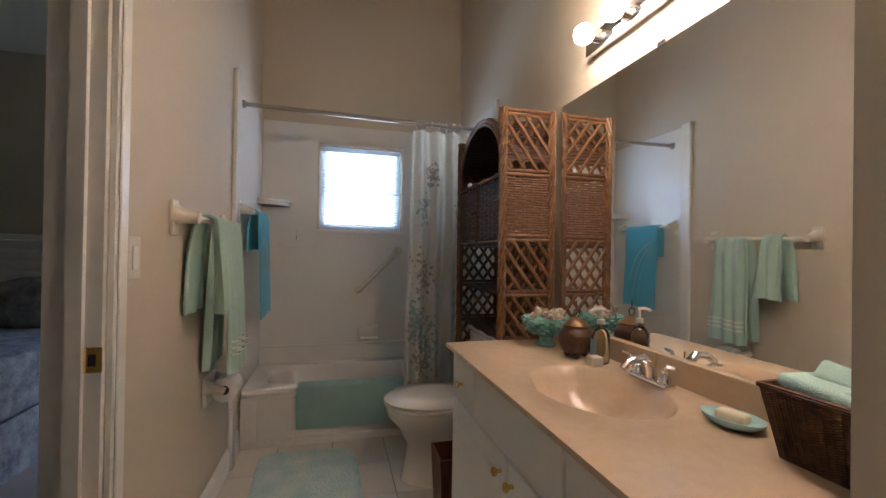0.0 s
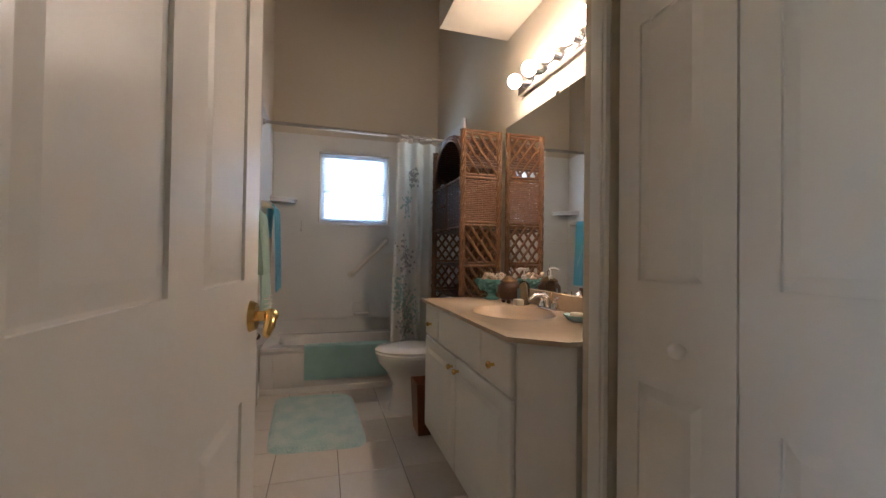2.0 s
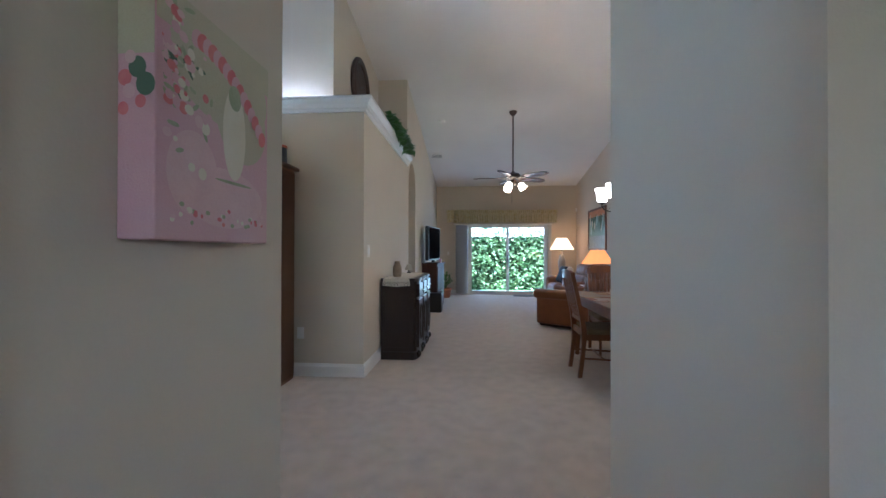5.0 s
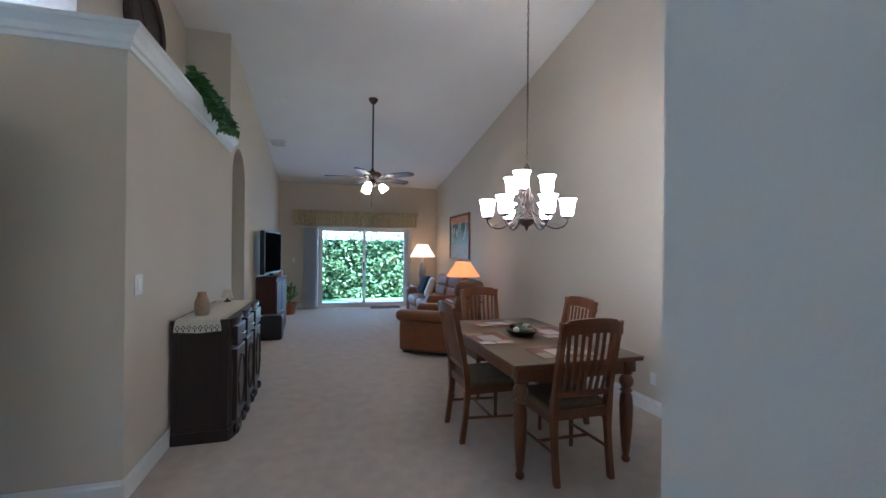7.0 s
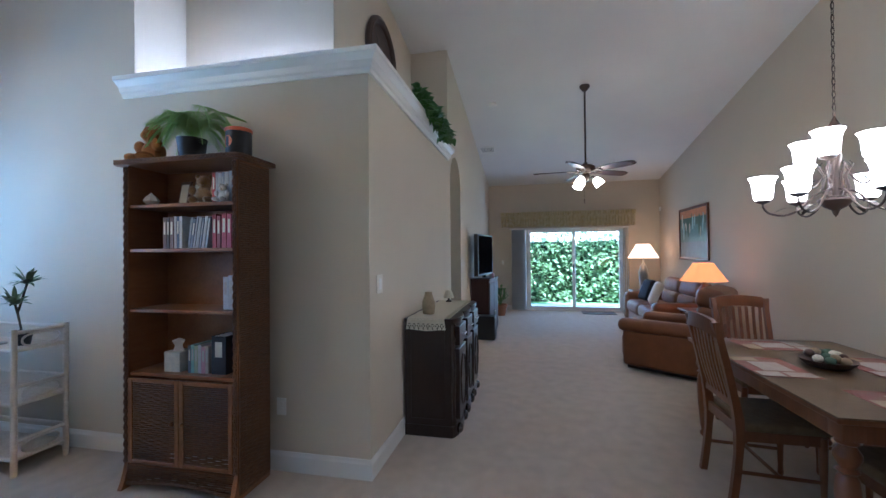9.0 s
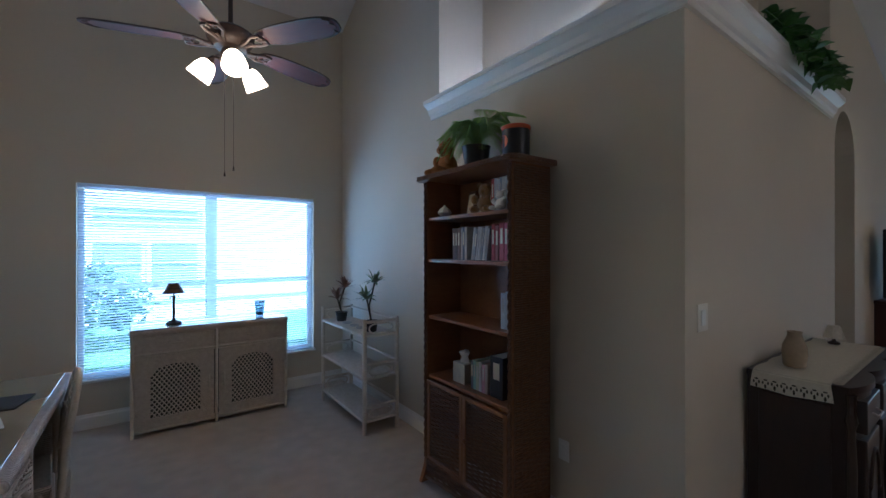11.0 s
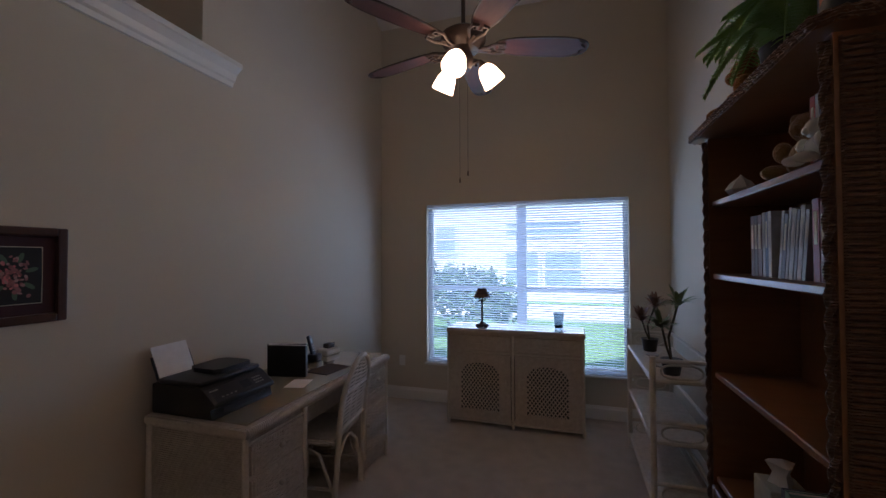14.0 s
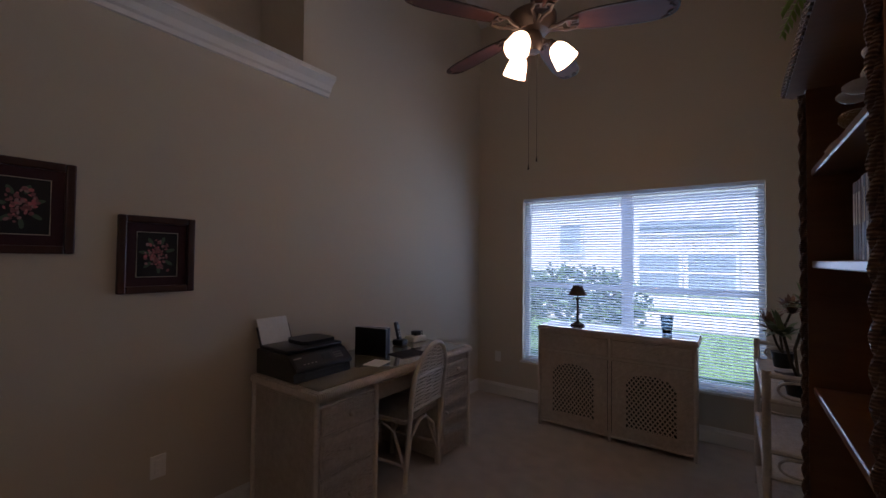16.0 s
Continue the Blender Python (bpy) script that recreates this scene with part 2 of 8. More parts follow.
# pier between hall and kitchen
structure("wall_pier", box(BM(), 0.98, -1.56, 0, 1.995, -1.424, TOP), WALL, "beige painted wall stub between hall and kitchen")
# den window wall and east wall
b = BM()
box(b, 1.04, 4.10, 0, 1.84, 4.25, TOP)
box(b, 3.90, 4.10, 0, 4.40, 4.25, TOP)
box(b, 1.84, 4.10, 0, 3.90, 4.25, 0.42)
box(b, 1.84, 4.10, 2.15, 3.90, 4.25, TOP)
structure("wall_den_north", b, WALL, "beige painted wall round the wide den window")
b = BM()
box(b, 4.25, 2.08, 0, 4.40, 4.10, TOP)
structure("wall_den_east", b, WALL, "beige painted den wall beside the window")
structure("wall_ledge_block", box(BM(), 4.25, 0.22, 0, 6.85, 2.08, 2.67), WALL, "beige painted half-height block with plant ledge")
b = BM()
box(b, 4.72, 0.70, 2.67, 4.84, 2.08, TOP)
box(b, 4.84, 0.70, 2.67, 6.85, 0.82, TOP)
box(b, 4.40, 2.08, 2.67, 4.84, 2.20, TOP)
structure("wall_niche", b, WALL, "beige painted walls round the lit ledge niche")
# great room north wall with arch
b = BM()
arch = [(7.0, 0.0)] + [(7.4 - 0.4 * math.cos(a), 2.40 + 0.4 * math.sin(a)) for a in (math.pi * i / 16 for i in range(17))] + [(7.80, 0.0)]
box(b, 6.85, 0.22, 0, 7.0, 0.37, TOP)
box(b, 7.80, 0.22, 0, 12.35, 0.37, TOP)
for (xa, za), (xb, zb) in zip(arch[1:-2], arch[2:-1]):
    vs = [b.verts.new(p) for p in ((xa, 0.22, za), (xb, 0.22, zb), (xb, 0.22, TOP), (xa, 0.22, TOP), (xa, 0.37, za), (xb, 0.37, zb), (xb, 0.37, TOP), (xa, 0.37, TOP))]
    for f in ((0, 1, 2, 3), (7, 6, 5, 4), (0, 4, 5, 1), (3, 2, 6, 7)):
        b.faces.new([vs[i] for i in f])
box(b, 6.85, 0.37, 0, 6.97, 1.6, TOP)
structure("wall_north", b, WALL, "beige painted wall with a tall round-topped archway")
structure("wall_passage_end", box(BM(), 8.2, 0.37, 0, 8.3, 1.6, 3.6), WALL, "beige painted passage end wall")
structure("wall_passage", box(BM(), 6.85, 1.6, 0, 8.3, 1.72, 3.6), WALL, "beige painted passage wall beyond the archway")
# far wall with sliding door
b = BM()
box(b, 12.20, YS - 0.15, 0, 12.35, -2.99, TOP)
box(b, 12.20, -0.72, 0, 12.35, 0.37, TOP)
box(b, 12.20, -2.99, 2.04, 12.35, -0.72, TOP)
structure("wall_east", b, WALL, "beige painted wall round the sliding patio door")
structure("wall_south", box(BM(), 2.2, YS - 0.15, 0, 12.2, YS, TOP), WALL, "long beige painted wall under the sloped ceiling")
# plain walls that close the rest
# this one leaves an opening for the added west window
b = BM()
box(b, -3.72, -6.3, 0, -3.6, -2.9, TOP)
box(b, -3.72, -1.5, 0, -3.6, 4.25, TOP)
box(b, -3.72, -2.9, 0, -3.6, -1.5, 1.2)
box(b, -3.72, -2.9, 2.0, -3.6, -1.5, TOP)
structure("wall_west", b, WALL, "plain beige end wall")
b = BM()
box(b, -3.6, -6.3, 0, 2.35, -6.18, TOP)
structure("wall_kitchen_south", b, WALL, "plain beige kitchen wall")
structure("wall_kitchen_east", box(BM(), 2.2, -6.18, 0, 2.35, YS - 0.15, TOP), WALL, "plain beige kitchen side wall")
structure("wall_bedroom_north", box(BM(), -3.6, 3.9, 0, -0.57, 4.02, 3.7), WALL, "plain beige bedroom wall")
b = BM()
box(b, 4.40, 4.10, 0, 12.35, 4.25, TOP)
box(b, 12.20, 0.37, 0, 12.35, 4.10, TOP)
structure("wall_outer_north", b, WALL, "plain outer wall")
structure("ceiling_bedroom", box(BM(), -3.6, -0.27, 2.6, -0.57, 4.0, 2.7), CEIL, "white flat bedroom ceiling", "ceiling")
# sloped ceiling
b = BM()
lo = [b.verts.new((x, y, CZ(x))) for x, y in ((-3.72, -6.3), (12.35, -6.3), (12.35, 4.25), (-3.72, 4.25))]
hi = [b.verts.new((x, y, CZ(x) + 0.12)) for x, y in ((-3.72, -6.3), (12.35, -6.3), (12.35, 4.25), (-3.72, 4.25))]
b.faces.new(lo); b.faces.new(hi)
for i in range(4):
    b.faces.new((lo[i], lo[(i + 1) % 4], hi[(i + 1) % 4], hi[i]))
structure("ceiling", b, CEIL, "white textured vaulted ceiling sloping to the patio", "ceiling")
b = BM()
extrude_profile(b, [(4.2, 4.15), (2.2, 5.15), (2.2, 5.25), (4.2, 4.27)], "x", 1.29, 4.25)
structure("ceiling_den", b, CEIL, "white textured den ceiling slope", "ceiling")
# ---- more materials ----
BRASS = mat("brass", (0.80, 0.55, 0.20), 0.22, 1.0, col2=(0.72, 0.47, 0.16), bump=0.0)
CHROME = mat("chrome", (0.80, 0.80, 0.82), 0.12, 1.0, col2=(0.72, 0.72, 0.74), bump=0.0)
NICKEL = mat("brushed_nickel", (0.50, 0.46, 0.42), 0.3, 1.0, bump=0.02)
BRONZE = mat("dark_bronze", (0.045, 0.03, 0.022), 0.45, 0.3, col2=(0.08, 0.05, 0.035), scale=20, bump=0.05)
PORCELAIN = mat("porcelain", (0.80, 0.77, 0.72), 0.12, col2=(0.79, 0.755, 0.70), bump=0.0, coat=0.4)
IVORY = mat("ivory_plastic", (0.76, 0.70, 0.58), 0.35, bump=0.01)
MARBLE = mat("cultured_marble", (0.62, 0.485, 0.34), 0.16, col2=(0.57, 0.43, 0.295), scale=30, fine=200, bump=0.0)
VANITY = mat("vanity_laminate", (0.80, 0.78, 0.73), 0.3, col2=(0.78, 0.755, 0.70), scale=3, bump=0.01)
WICKER = wave_bump(mat("brown_wicker", (0.12, 0.055, 0.03), 0.45, col2=(0.06, 0.026, 0.014), scale=40, fine=120, bump=0.3, stretch=(1, 1, 2)), 45, 0.8, "Z")
CANE = mat("brown_cane", (0.26, 0.125, 0.05), 0.38, col2=(0.10, 0.044, 0.018), scale=35, fine=150, bump=0.3)
LILAC = mat("woven_paper_cord", (0.30, 0.165, 0.10), 0.5, col2=(0.15, 0.075, 0.045), scale=60, fine=150, bump=0.4)
TERRY = mat("sage_terry", (0.50, 0.70, 0.60), 0.95, col2=(0.43, 0.62, 0.53), scale=12, fine=420, bump=0.5, sheen=0.4, spec=0.1)
TERRY2 = mat("turquoise_terry", (0.10, 0.55, 0.70), 0.95, col2=(0.08, 0.48, 0.63), scale=10, fine=400, bump=0.8, sheen=0.4, spec=0.1)
AQUA = mat("aqua_bath_mat", (0.58, 0.84, 0.78), 0.95, col2=(0.51, 0.77, 0.71), scale=14, fine=350, bump=0.5, sheen=0.3, spec=0.1)
RUG = mat("tie_dyed_plush", (0.36, 0.62, 0.58), 0.95, col2=(0.74, 0.80, 0.74), scale=9, fine=90, bump=1.0, sheen=0.4, spec=0.1, detail=2)
BLIND = mat("blind_slat", (0.80, 0.82, 0.84), 0.45, col2=(0.78, 0.80, 0.82), bump=0.0)
PANE = pane_glass("window_glass")
PANE_TINT = pane_glass("tinted_window_glass", (0.84, 0.93, 0.94))
# thin plastic slats let some light through
bt = BLIND.node_tree
tl_ = bt.nodes.new("ShaderNodeBsdfTranslucent")
tl_.inputs[0].default_value = (0.75, 0.80, 0.86, 1)
mx_ = bt.nodes.new("ShaderNodeMixShader")
mx_.inputs[0].default_value = 0.45
bt.links.new(bt.nodes["Principled BSDF"].outputs[0], mx_.inputs[1])
bt.links.new(tl_.outputs[0], mx_.inputs[2])
bt.links.new(mx_.outputs[0], bt.nodes["Material Output"].inputs[0])
CLEAR = glass("clear_glass", (0.92, 0.98, 0.95))
WOOD_RED = mat("cherry_wood", (0.165, 0.055, 0.022), 0.32, col2=(0.085, 0.026, 0.011), scale=6, fine=60, bump=0.05, stretch=(1, 1, 0.15), coat=0.2)
DARKWOOD = mat("espresso_wood", (0.010, 0.005, 0.004), 0.33, col2=(0.026, 0.011, 0.007), scale=7, fine=70, bump=0.05, stretch=(1, 1, 0.2), coat=0.3)
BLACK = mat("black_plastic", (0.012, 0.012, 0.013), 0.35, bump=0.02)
BULB = glow("lit_bulb", (1.0, 0.82, 0.60), 7.8)
SHADE_LIT = glow("lit_white_glass", (1.0, 0.86, 0.66), 1.9)
MIRROR = mat("mirror_silver", (0.92, 0.93, 0.92), 0.01, 1.0, col2=(0.92, 0.93, 0.92), bump=0.0)
LEAF = mat("leaf_green", (0.09, 0.22, 0.045), 0.45, col2=(0.045, 0.13, 0.025), scale=15, bump=0.1)
POT = mat("terracotta", (0.35, 0.14, 0.06), 0.7, scale=12, bump=0.1)


# ---- setting details ----
def baseboard(x0, y0, x1, y1, side, h=0.13, t=0.016):
    """Moulded board along a wall from one end to the other; side: +1 or -1, the way it stands out."""
    b = BM()
    prof = [(0.0, 0.0), (t, 0.0), (t, h - 0.03), (t * 0.6, h - 0.018), (t * 0.35, h), (0.0, h)]
    if abs(x1 - x0) > abs(y1 - y0):
        extrude_profile(b, [(y0 + side * u, z) for u, z in prof], "x", x0, x1)
    else:
        extrude_profile(b, [(x0 + side * u, z) for u, z in prof], "y", y0, y1)
    return structure("baseboard", b, WHITE, "white moulded baseboard along the wall", "baseboard")


for q in ((-0.45, 1.42, -0.45, 2.74, 1), (1.29, -0.40, 1.29, 4.10, 1), (1.29, 4.10, 4.25, 4.10, -1), (4.25, 0.22, 4.25, 4.10, -1), (4.234, 0.22, 7.0, 0.22, -1), (7.80, 0.22, 12.2, 0.22, -1),
          (2.2, YS, 12.2, YS, 1), (0.68, -0.385, 1.306, -0.385, -1), (0.97, -1.424, 2.011, -1.424, 1), (1.995, -1.56, 1.995, -1.408, 1), (0.98, -1.56, 0.98, -1.408, -1),
          (12.2, -0.65, 12.2, 0.22, -1), (12.2, YS, 12.2, -3.06, -1), (6.97, 1.6, 8.2, 1.6, -1)):
    baseboard(*q)

CROWN = [(0.0, 0.0), (0.02, 0.0), (0.025, 0.025), (0.04, 0.035), (0.05, 0.07), (0.085, 0.10), (0.095, 0.105), (0.095, 0.135), (0.0, 0.135)]
b = BM()
# one moulding, mitred at the corner
stations = [[b.verts.new((4.25 - u, 2.17, 2.635 + z)) for u, z in CROWN], [b.verts.new((4.25 - u, 0.22 - u, 2.635 + z)) for u, z in CROWN], [b.verts.new((6.85, 0.22 - u, 2.635 + z)) for u, z in CROWN]]
for A, B in zip(stations, stations[1:]):
    for i in range(len(CROWN) - 1):
        b.faces.new((A[i], A[i + 1], B[i + 1], B[i]))
b.faces.new(stations[0])
b.faces.new(stations[-1][::-1])
box(b, 4.256, 0.226, 2.672, 4.716, 2.076, 2.7695)
box(b, 4.716, 0.226, 2.672, 6.846, 0.694, 2.7695)
structure("trim_ledge_east", b, WHITE, "white crown moulding along the plant ledge", "trim")
b = BM()
extrude_profile(b, [(1.29 + u, 2.66 + z) for u, z in CROWN], "y", -0.4, 1.92)
box(b, 0.75, -0.27, 2.72, 1.29, 1.71, 2.79)
structure("trim_ledge_west", b, WHITE, "white crown moulding under the den niche", "trim")


def casing(pts, w=0.062, t=0.018, face="y", at=0.0, side=-1):
    """Moulded door trim: uprights and head round an opening. pts: low edge, high edge, head height."""
    lo, hi, top = pts
    b = BM()
    for (u0, u1, z0, z1) in ((lo - w, lo, 0, top + w), (hi, hi + w, 0, top + w), (lo, hi, top, top + w)):
        for k, (f0, f1) in enumerate(((0.0, 1.0), (0.12, 0.45))):
            d0, d1 = (0, t) if k == 0 else (t, t + 0.006)
            a0, a1 = (u0 + (u1 - u0) * f0, u0 + (u1 - u0) * f1) if u1 - u0 < 0.1 else (u0, u1)
            zz0, zz1 = (z0, z1) if u1 - u0 < 0.1 else (z0 + (z1 - z0) * f0, z0 + (z1 - z0) * f1)
            if face == "y":
                box(b, a0, at + side * d0, zz0, a1, at + side * d1, zz1, 0.003, 1)
            else:
                box(b, at + side * d0, a0, zz0, at + side * d1, a1, zz1, 0.003, 1)
    return b


structure("trim_door_1", casing((-0.25, 0.587, 2.05), face="y", at=-0.385, side=-1), WHITE, "white moulded door casing on the hall side", "trim")
structure("trim_door_2", casing((0.60, 1.35, 2.06), face="x", at=-0.45, side=1), WHITE, "white moulded casing round the bedroom doorway", "trim")
structure("trim_closet", casing((-0.20, 0.44, 2.05), face="x", at=0.70, side=-1), WHITE, "white moulded casing round the closet", "trim")
b = BM()
for z0, z1, x0, x1 in ((0, 2.05, -0.25, -0.235), (0, 2.05, 0.572, 0.587), (2.035, 2.05, -0.235, 0.572)):
    box(b, x0, -0.385, z0, x1, -0.27, z1)
box(b, 0.560, -0.378, 0, 0.572, -0.345, 2.03)
structure("jamb_door_1", b, WHITE, "white painted door jamb with a stop", "door frame")
b = BM()
box(b, -0.57, 1.335, 0, -0.45, 1.35, 2.06)
box(b, -0.57, 0.60, 0, -0.45, 0.615, 2.06)
box(b, -0.52, 1.322, 0, -0.485, 1.335, 2.05)
structure("jamb_door_2", b, WHITE, "white painted bedroom door jamb", "door frame")


def strike_plate(m):
    th = thing("strike_plate", "small brass strike plate screwed to the door jamb", "strike plate", m)
    b = BM()
    for x0, x1, z0, z1 in ((-0.016, -0.008, -0.03, 0.03), (0.008, 0.02, -0.03, 0.03), (-0.008, 0.008, 0.014, 0.03), (-0.008, 0.008, -0.03, -0.014)):
        box(b, x0, -0.003, z0, x1, 0, z1)
    part("plate", b, BRASS, th)
    # black backing in place of the shade within the latch opening
    part("latch_shade", box(BM(), -0.008, -0.0012, -0.014, 0.008, -0.0002, 0.014), BLACK, th, "dark backing painted as the latch hole's shade")
    for z in (-0.022, 0.022):
        part("screw", rod(BM(), (0, -0.0045, z), (0, -0.003, z), 0.004), BRASS, th)
    return th


strike_plate(pose(0.5718, -0.302, 0.90, 0, 0, -90))
strike_plate(pose(-0.468, 1.335, 0.90, 0, 0, 0))


def panel_door(name, w, h, cols, rows, m, label, category="door", t=0.035):
    """A moulded door: slab with raised panels. rows: (low, high) of each row of panels."""
    th = thing(name, label, category, m, kind="structure")
    b = BM()
    stile = 0.115 if cols == 2 else 0.07
    box(b, 0, -t / 2 + 0.006, 0, w, t / 2 - 0.006, h)
    pw = (w - (cols + 1) * stile) / cols
    xs = [stile + i * (pw + stile) for i in range(cols)]
    zs = [0] + [v for r in rows for v in r] + [h]
    for s in (-1, 1):
        y0, y1 = s * (t / 2 - 0.006), s * t / 2
        cuts = [0] + [v for x in xs for v in (x, x + pw)] + [w]
        for i in range(0, len(cuts), 2):
            box(b, cuts[i], y0, 0, cuts[i + 1], y1, h)
        for x in xs:
            for i in range(0, len(zs), 2):
                box(b, x, y0, zs[i], x + pw, y1, zs[i + 1])
    part("slab", b, WHITE, th)
    for x in xs:
        for z0, z1 in rows:
            for s in (-1, 1):
                bb = BM()
                g = 0.028
                y0, y1 = s * (t / 2 - 0.006), s * (t / 2 - 0.001)
                A = [bb.verts.new(p) for p in ((x + 0.004, y0, z0 + 0.004), (x + pw - 0.004, y0, z0 + 0.004), (x + pw - 0.004, y0, z1 - 0.004), (x + 0.004, y0, z1 - 0.004))]
                B = [bb.verts.new(p) for p in ((x + g, y1, z0 + g), (x + pw - g, y1, z0 + g), (x + pw - g, y1, z1 - g), (x + g, y1, z1 - g))]
                bb.faces.new(B)
                for i in range(4):
                    bb.faces.new((A[i], A[(i + 1) % 4], B[(i + 1) % 4], B[i]))
                part("panel", bb, WHITE, th)
    return th


ROWS3 = ((0.13, 0.74), (0.98, 1.60), (1.71, 1.92))
door = panel_door("door_1", 0.80, 2.03, 2, ROWS3, pose(-0.225, -0.235, 0.01, 0, 0, 86), "white six-panel door standing open against the wall")
for s in (-1, 1):
    hd = part("door_handle", rod(BM(), (0.742, s * 0.0175, 0.90), (0.742, s * 0.03, 0.90), 0.034, 0.028, 20), BRASS, door, "polished brass lever handle", True)
    b = BM()
    rod(b, (0.742, s * 0.03, 0.90), (0.742, s * 0.05, 0.90), 0.011, seg=14)
    ball(b, (0.742, s * 0.058, 0.90), 0.016)
    tube(b, [(0.742, s * 0.058, 0.90), (0.72, s * 0.062, 0.898), (0.70, s * 0.063, 0.885), (0.685, s * 0.06, 0.868)], [0.012, 0.011, 0.012, 0.007], 10)
    part("lever", b, BRASS, hd, "", True)
b = BM()
for z in (0.25, 1.0, 1.78):
    rod(b, (-0.004, 0.018, z - 0.045), (-0.004, 0.018, z + 0.045), 0.007)
part("hinge", b, BRASS, door, "brass hinge", True)
for i, y in enumerate((0.432, 0.115)):
    lf = panel_door("closet_door", 0.312, 2.02, 1, ROWS3, pose(0.735, y, 0.012, 0, 0, -90), "white panelled folding closet door, closed", "closet door", 0.03)
    if i == 0:
        b = BM()
        ball(b, (0.20, -0.035, 0.84), 0.017)
        rod(b, (0.20, -0.015, 0.84), (0.20, -0.03, 0.84), 0.007)
        part("knob", b, WHITE, lf, "round white knob", True)
# closing board behind the folding doors
structure("wall_closet_inner", box(BM(), 0.76, -0.27, 0, 0.775, 0.44, 2.05), WALL, "plain closet lining")

# ---- bathroom floor tiles base ----
structure("floor_bath", box(BM(), -0.45, -0.30, 0.0, 0.86, 2.80, 0.004), GROUT, "grouted tile floor of the bathroom", "tile floor")


# ---- windows and blinds ----
def window(x0, x1, z0, z1, yin, yout, mull, label, name):
    th = thing(name, label, "window", pose(0, 0, 0), kind="structure")
    f = 0.045
    ym = yout - 0.05
    for a0, a1, c0, c1 in ((x0, x0 + f, z0, z1), (x1 - f, x1, z0, z1), (x0 + f, x1 - f, z0, z0 + f), (x0 + f, x1 - f, z1 - f, z1)):
        part("window_frame", box(BM(), a0, ym - 0.02, c0, a1, ym + 0.03, c1, 0.004, 1), WHITE, th)
    cols = [x0 + f] + list(mull) + [x1 - f]
    for xm in mull:
        part("mullion", box(BM(), xm - 0.05, ym - 0.02, z0 + f, xm + 0.05, ym + 0.03, z1 - f, 0.004, 1), WHITE, th)
    zc = z0 + (z1 - z0) * 0.47
    for a0, a1 in zip(cols, cols[1:]):
        part("meeting_rail", box(BM(), a0 + 0.001, ym - 0.012, zc - 0.018, a1 - 0.001, ym + 0.022, zc + 0.018, 0.004, 1), WHITE, th)
        for c0, c1 in ((z0 + f, zc - 0.018), (zc + 0.018, z1 - f)):
            p = part("pane", box(BM(), a0, ym + 0.003, c0, a1, ym + 0.007, c1), PANE_TINT, th)
            p.visible_shadow = False
    part("window_sill", box(BM(), x0 - 0.02, yin - 0.025, z0 - 0.022, x1 + 0.02, ym - 0.02, z0, 0.005), WHITE, th, "white sill")
    return th


def blinds(x0, x1, z0, z1, y, pitch, label, tilt=12, wslat=0.025):
    th = thing("window_blind", label, "blind", pose(0, y, 0))
    part("head_rail", box(BM(), x0, -0.018, z1 - 0.035, x1, 0.018, z1, 0.003, 1), BLIND, th)
    part("bottom_rail", box(BM(), x0, -0.012, z0, x1, 0.012, z0 + 0.014, 0.003, 1), BLIND, th)
    b = BM()
    h = wslat / 2
    pts = [(-h, -0.0012), (0, 0.0012), (h, -0.0012), (h, -0.0017), (0, 0.0006), (-h, -0.0017)]
    extrude_profile(b, pts, "x", x0 + 0.004, x1 - 0.004)
    first = part("slat", b, BLIND, th)
    n = int((z1 - z0 - 0.06) / pitch)
    for i in range(n):
        o = first if i == 0 else first.copy()
        if i:
            scene.collection.objects.link(o)
            o.parent = th
        o.matrix_basis = pose(0, 0, z0 + 0.03 + i * pitch, tilt, 0, 0)
    for xc in (x0 + 0.15, (x0 + x1) / 2, x1 - 0.15):
        part("ladder_cord", box(BM(), xc - 0.001, -h - 0.001, z0, xc + 0.001, -h + 0.0005, z1), BLIND, th)
    return th


window(-0.05, 0.57, 1.32, 1.95, 3.35, 3.47, (), "small white single-hung bathroom window", "window_1")
blinds(-0.04, 0.56, 1.335, 1.945, 3.38, 0.021, "white horizontal slat blind, lowered and half open", -32)
# unseen window, added so that the hall gets light from the west
kw = thing("window_3", "unseen kitchen window added to let light into the hall", "window", pose(-3.66, 0, 0), kind="structure")
for y0, y1, z0, z1 in ((-2.9, -2.85, 1.2, 2.0), (-1.55, -1.5, 1.2, 2.0), (-2.85, -1.55, 1.2, 1.25), (-2.85, -1.55, 1.95, 2.0), (-2.23, -2.17, 1.25, 1.95)):
    part("window_frame", box(BM(), -0.03, y0, z0, 0.03, y1, z1, 0.004, 1), WHITE, kw)
pk = part("pane", box(BM(), -0.004, -2.85, 1.25, 0.0, -1.55, 1.95), PANE_TINT, kw)
pk.visible_shadow = False
window(1.84, 3.90, 0.42, 2.15, 4.10, 4.25, (2.87,), "wide white twin den window", "window_2")
blinds(1.845, 3.896, 0.425, 2.15, 4.118, 0.0245, "wide white horizontal slat blind, lowered and open", -37)

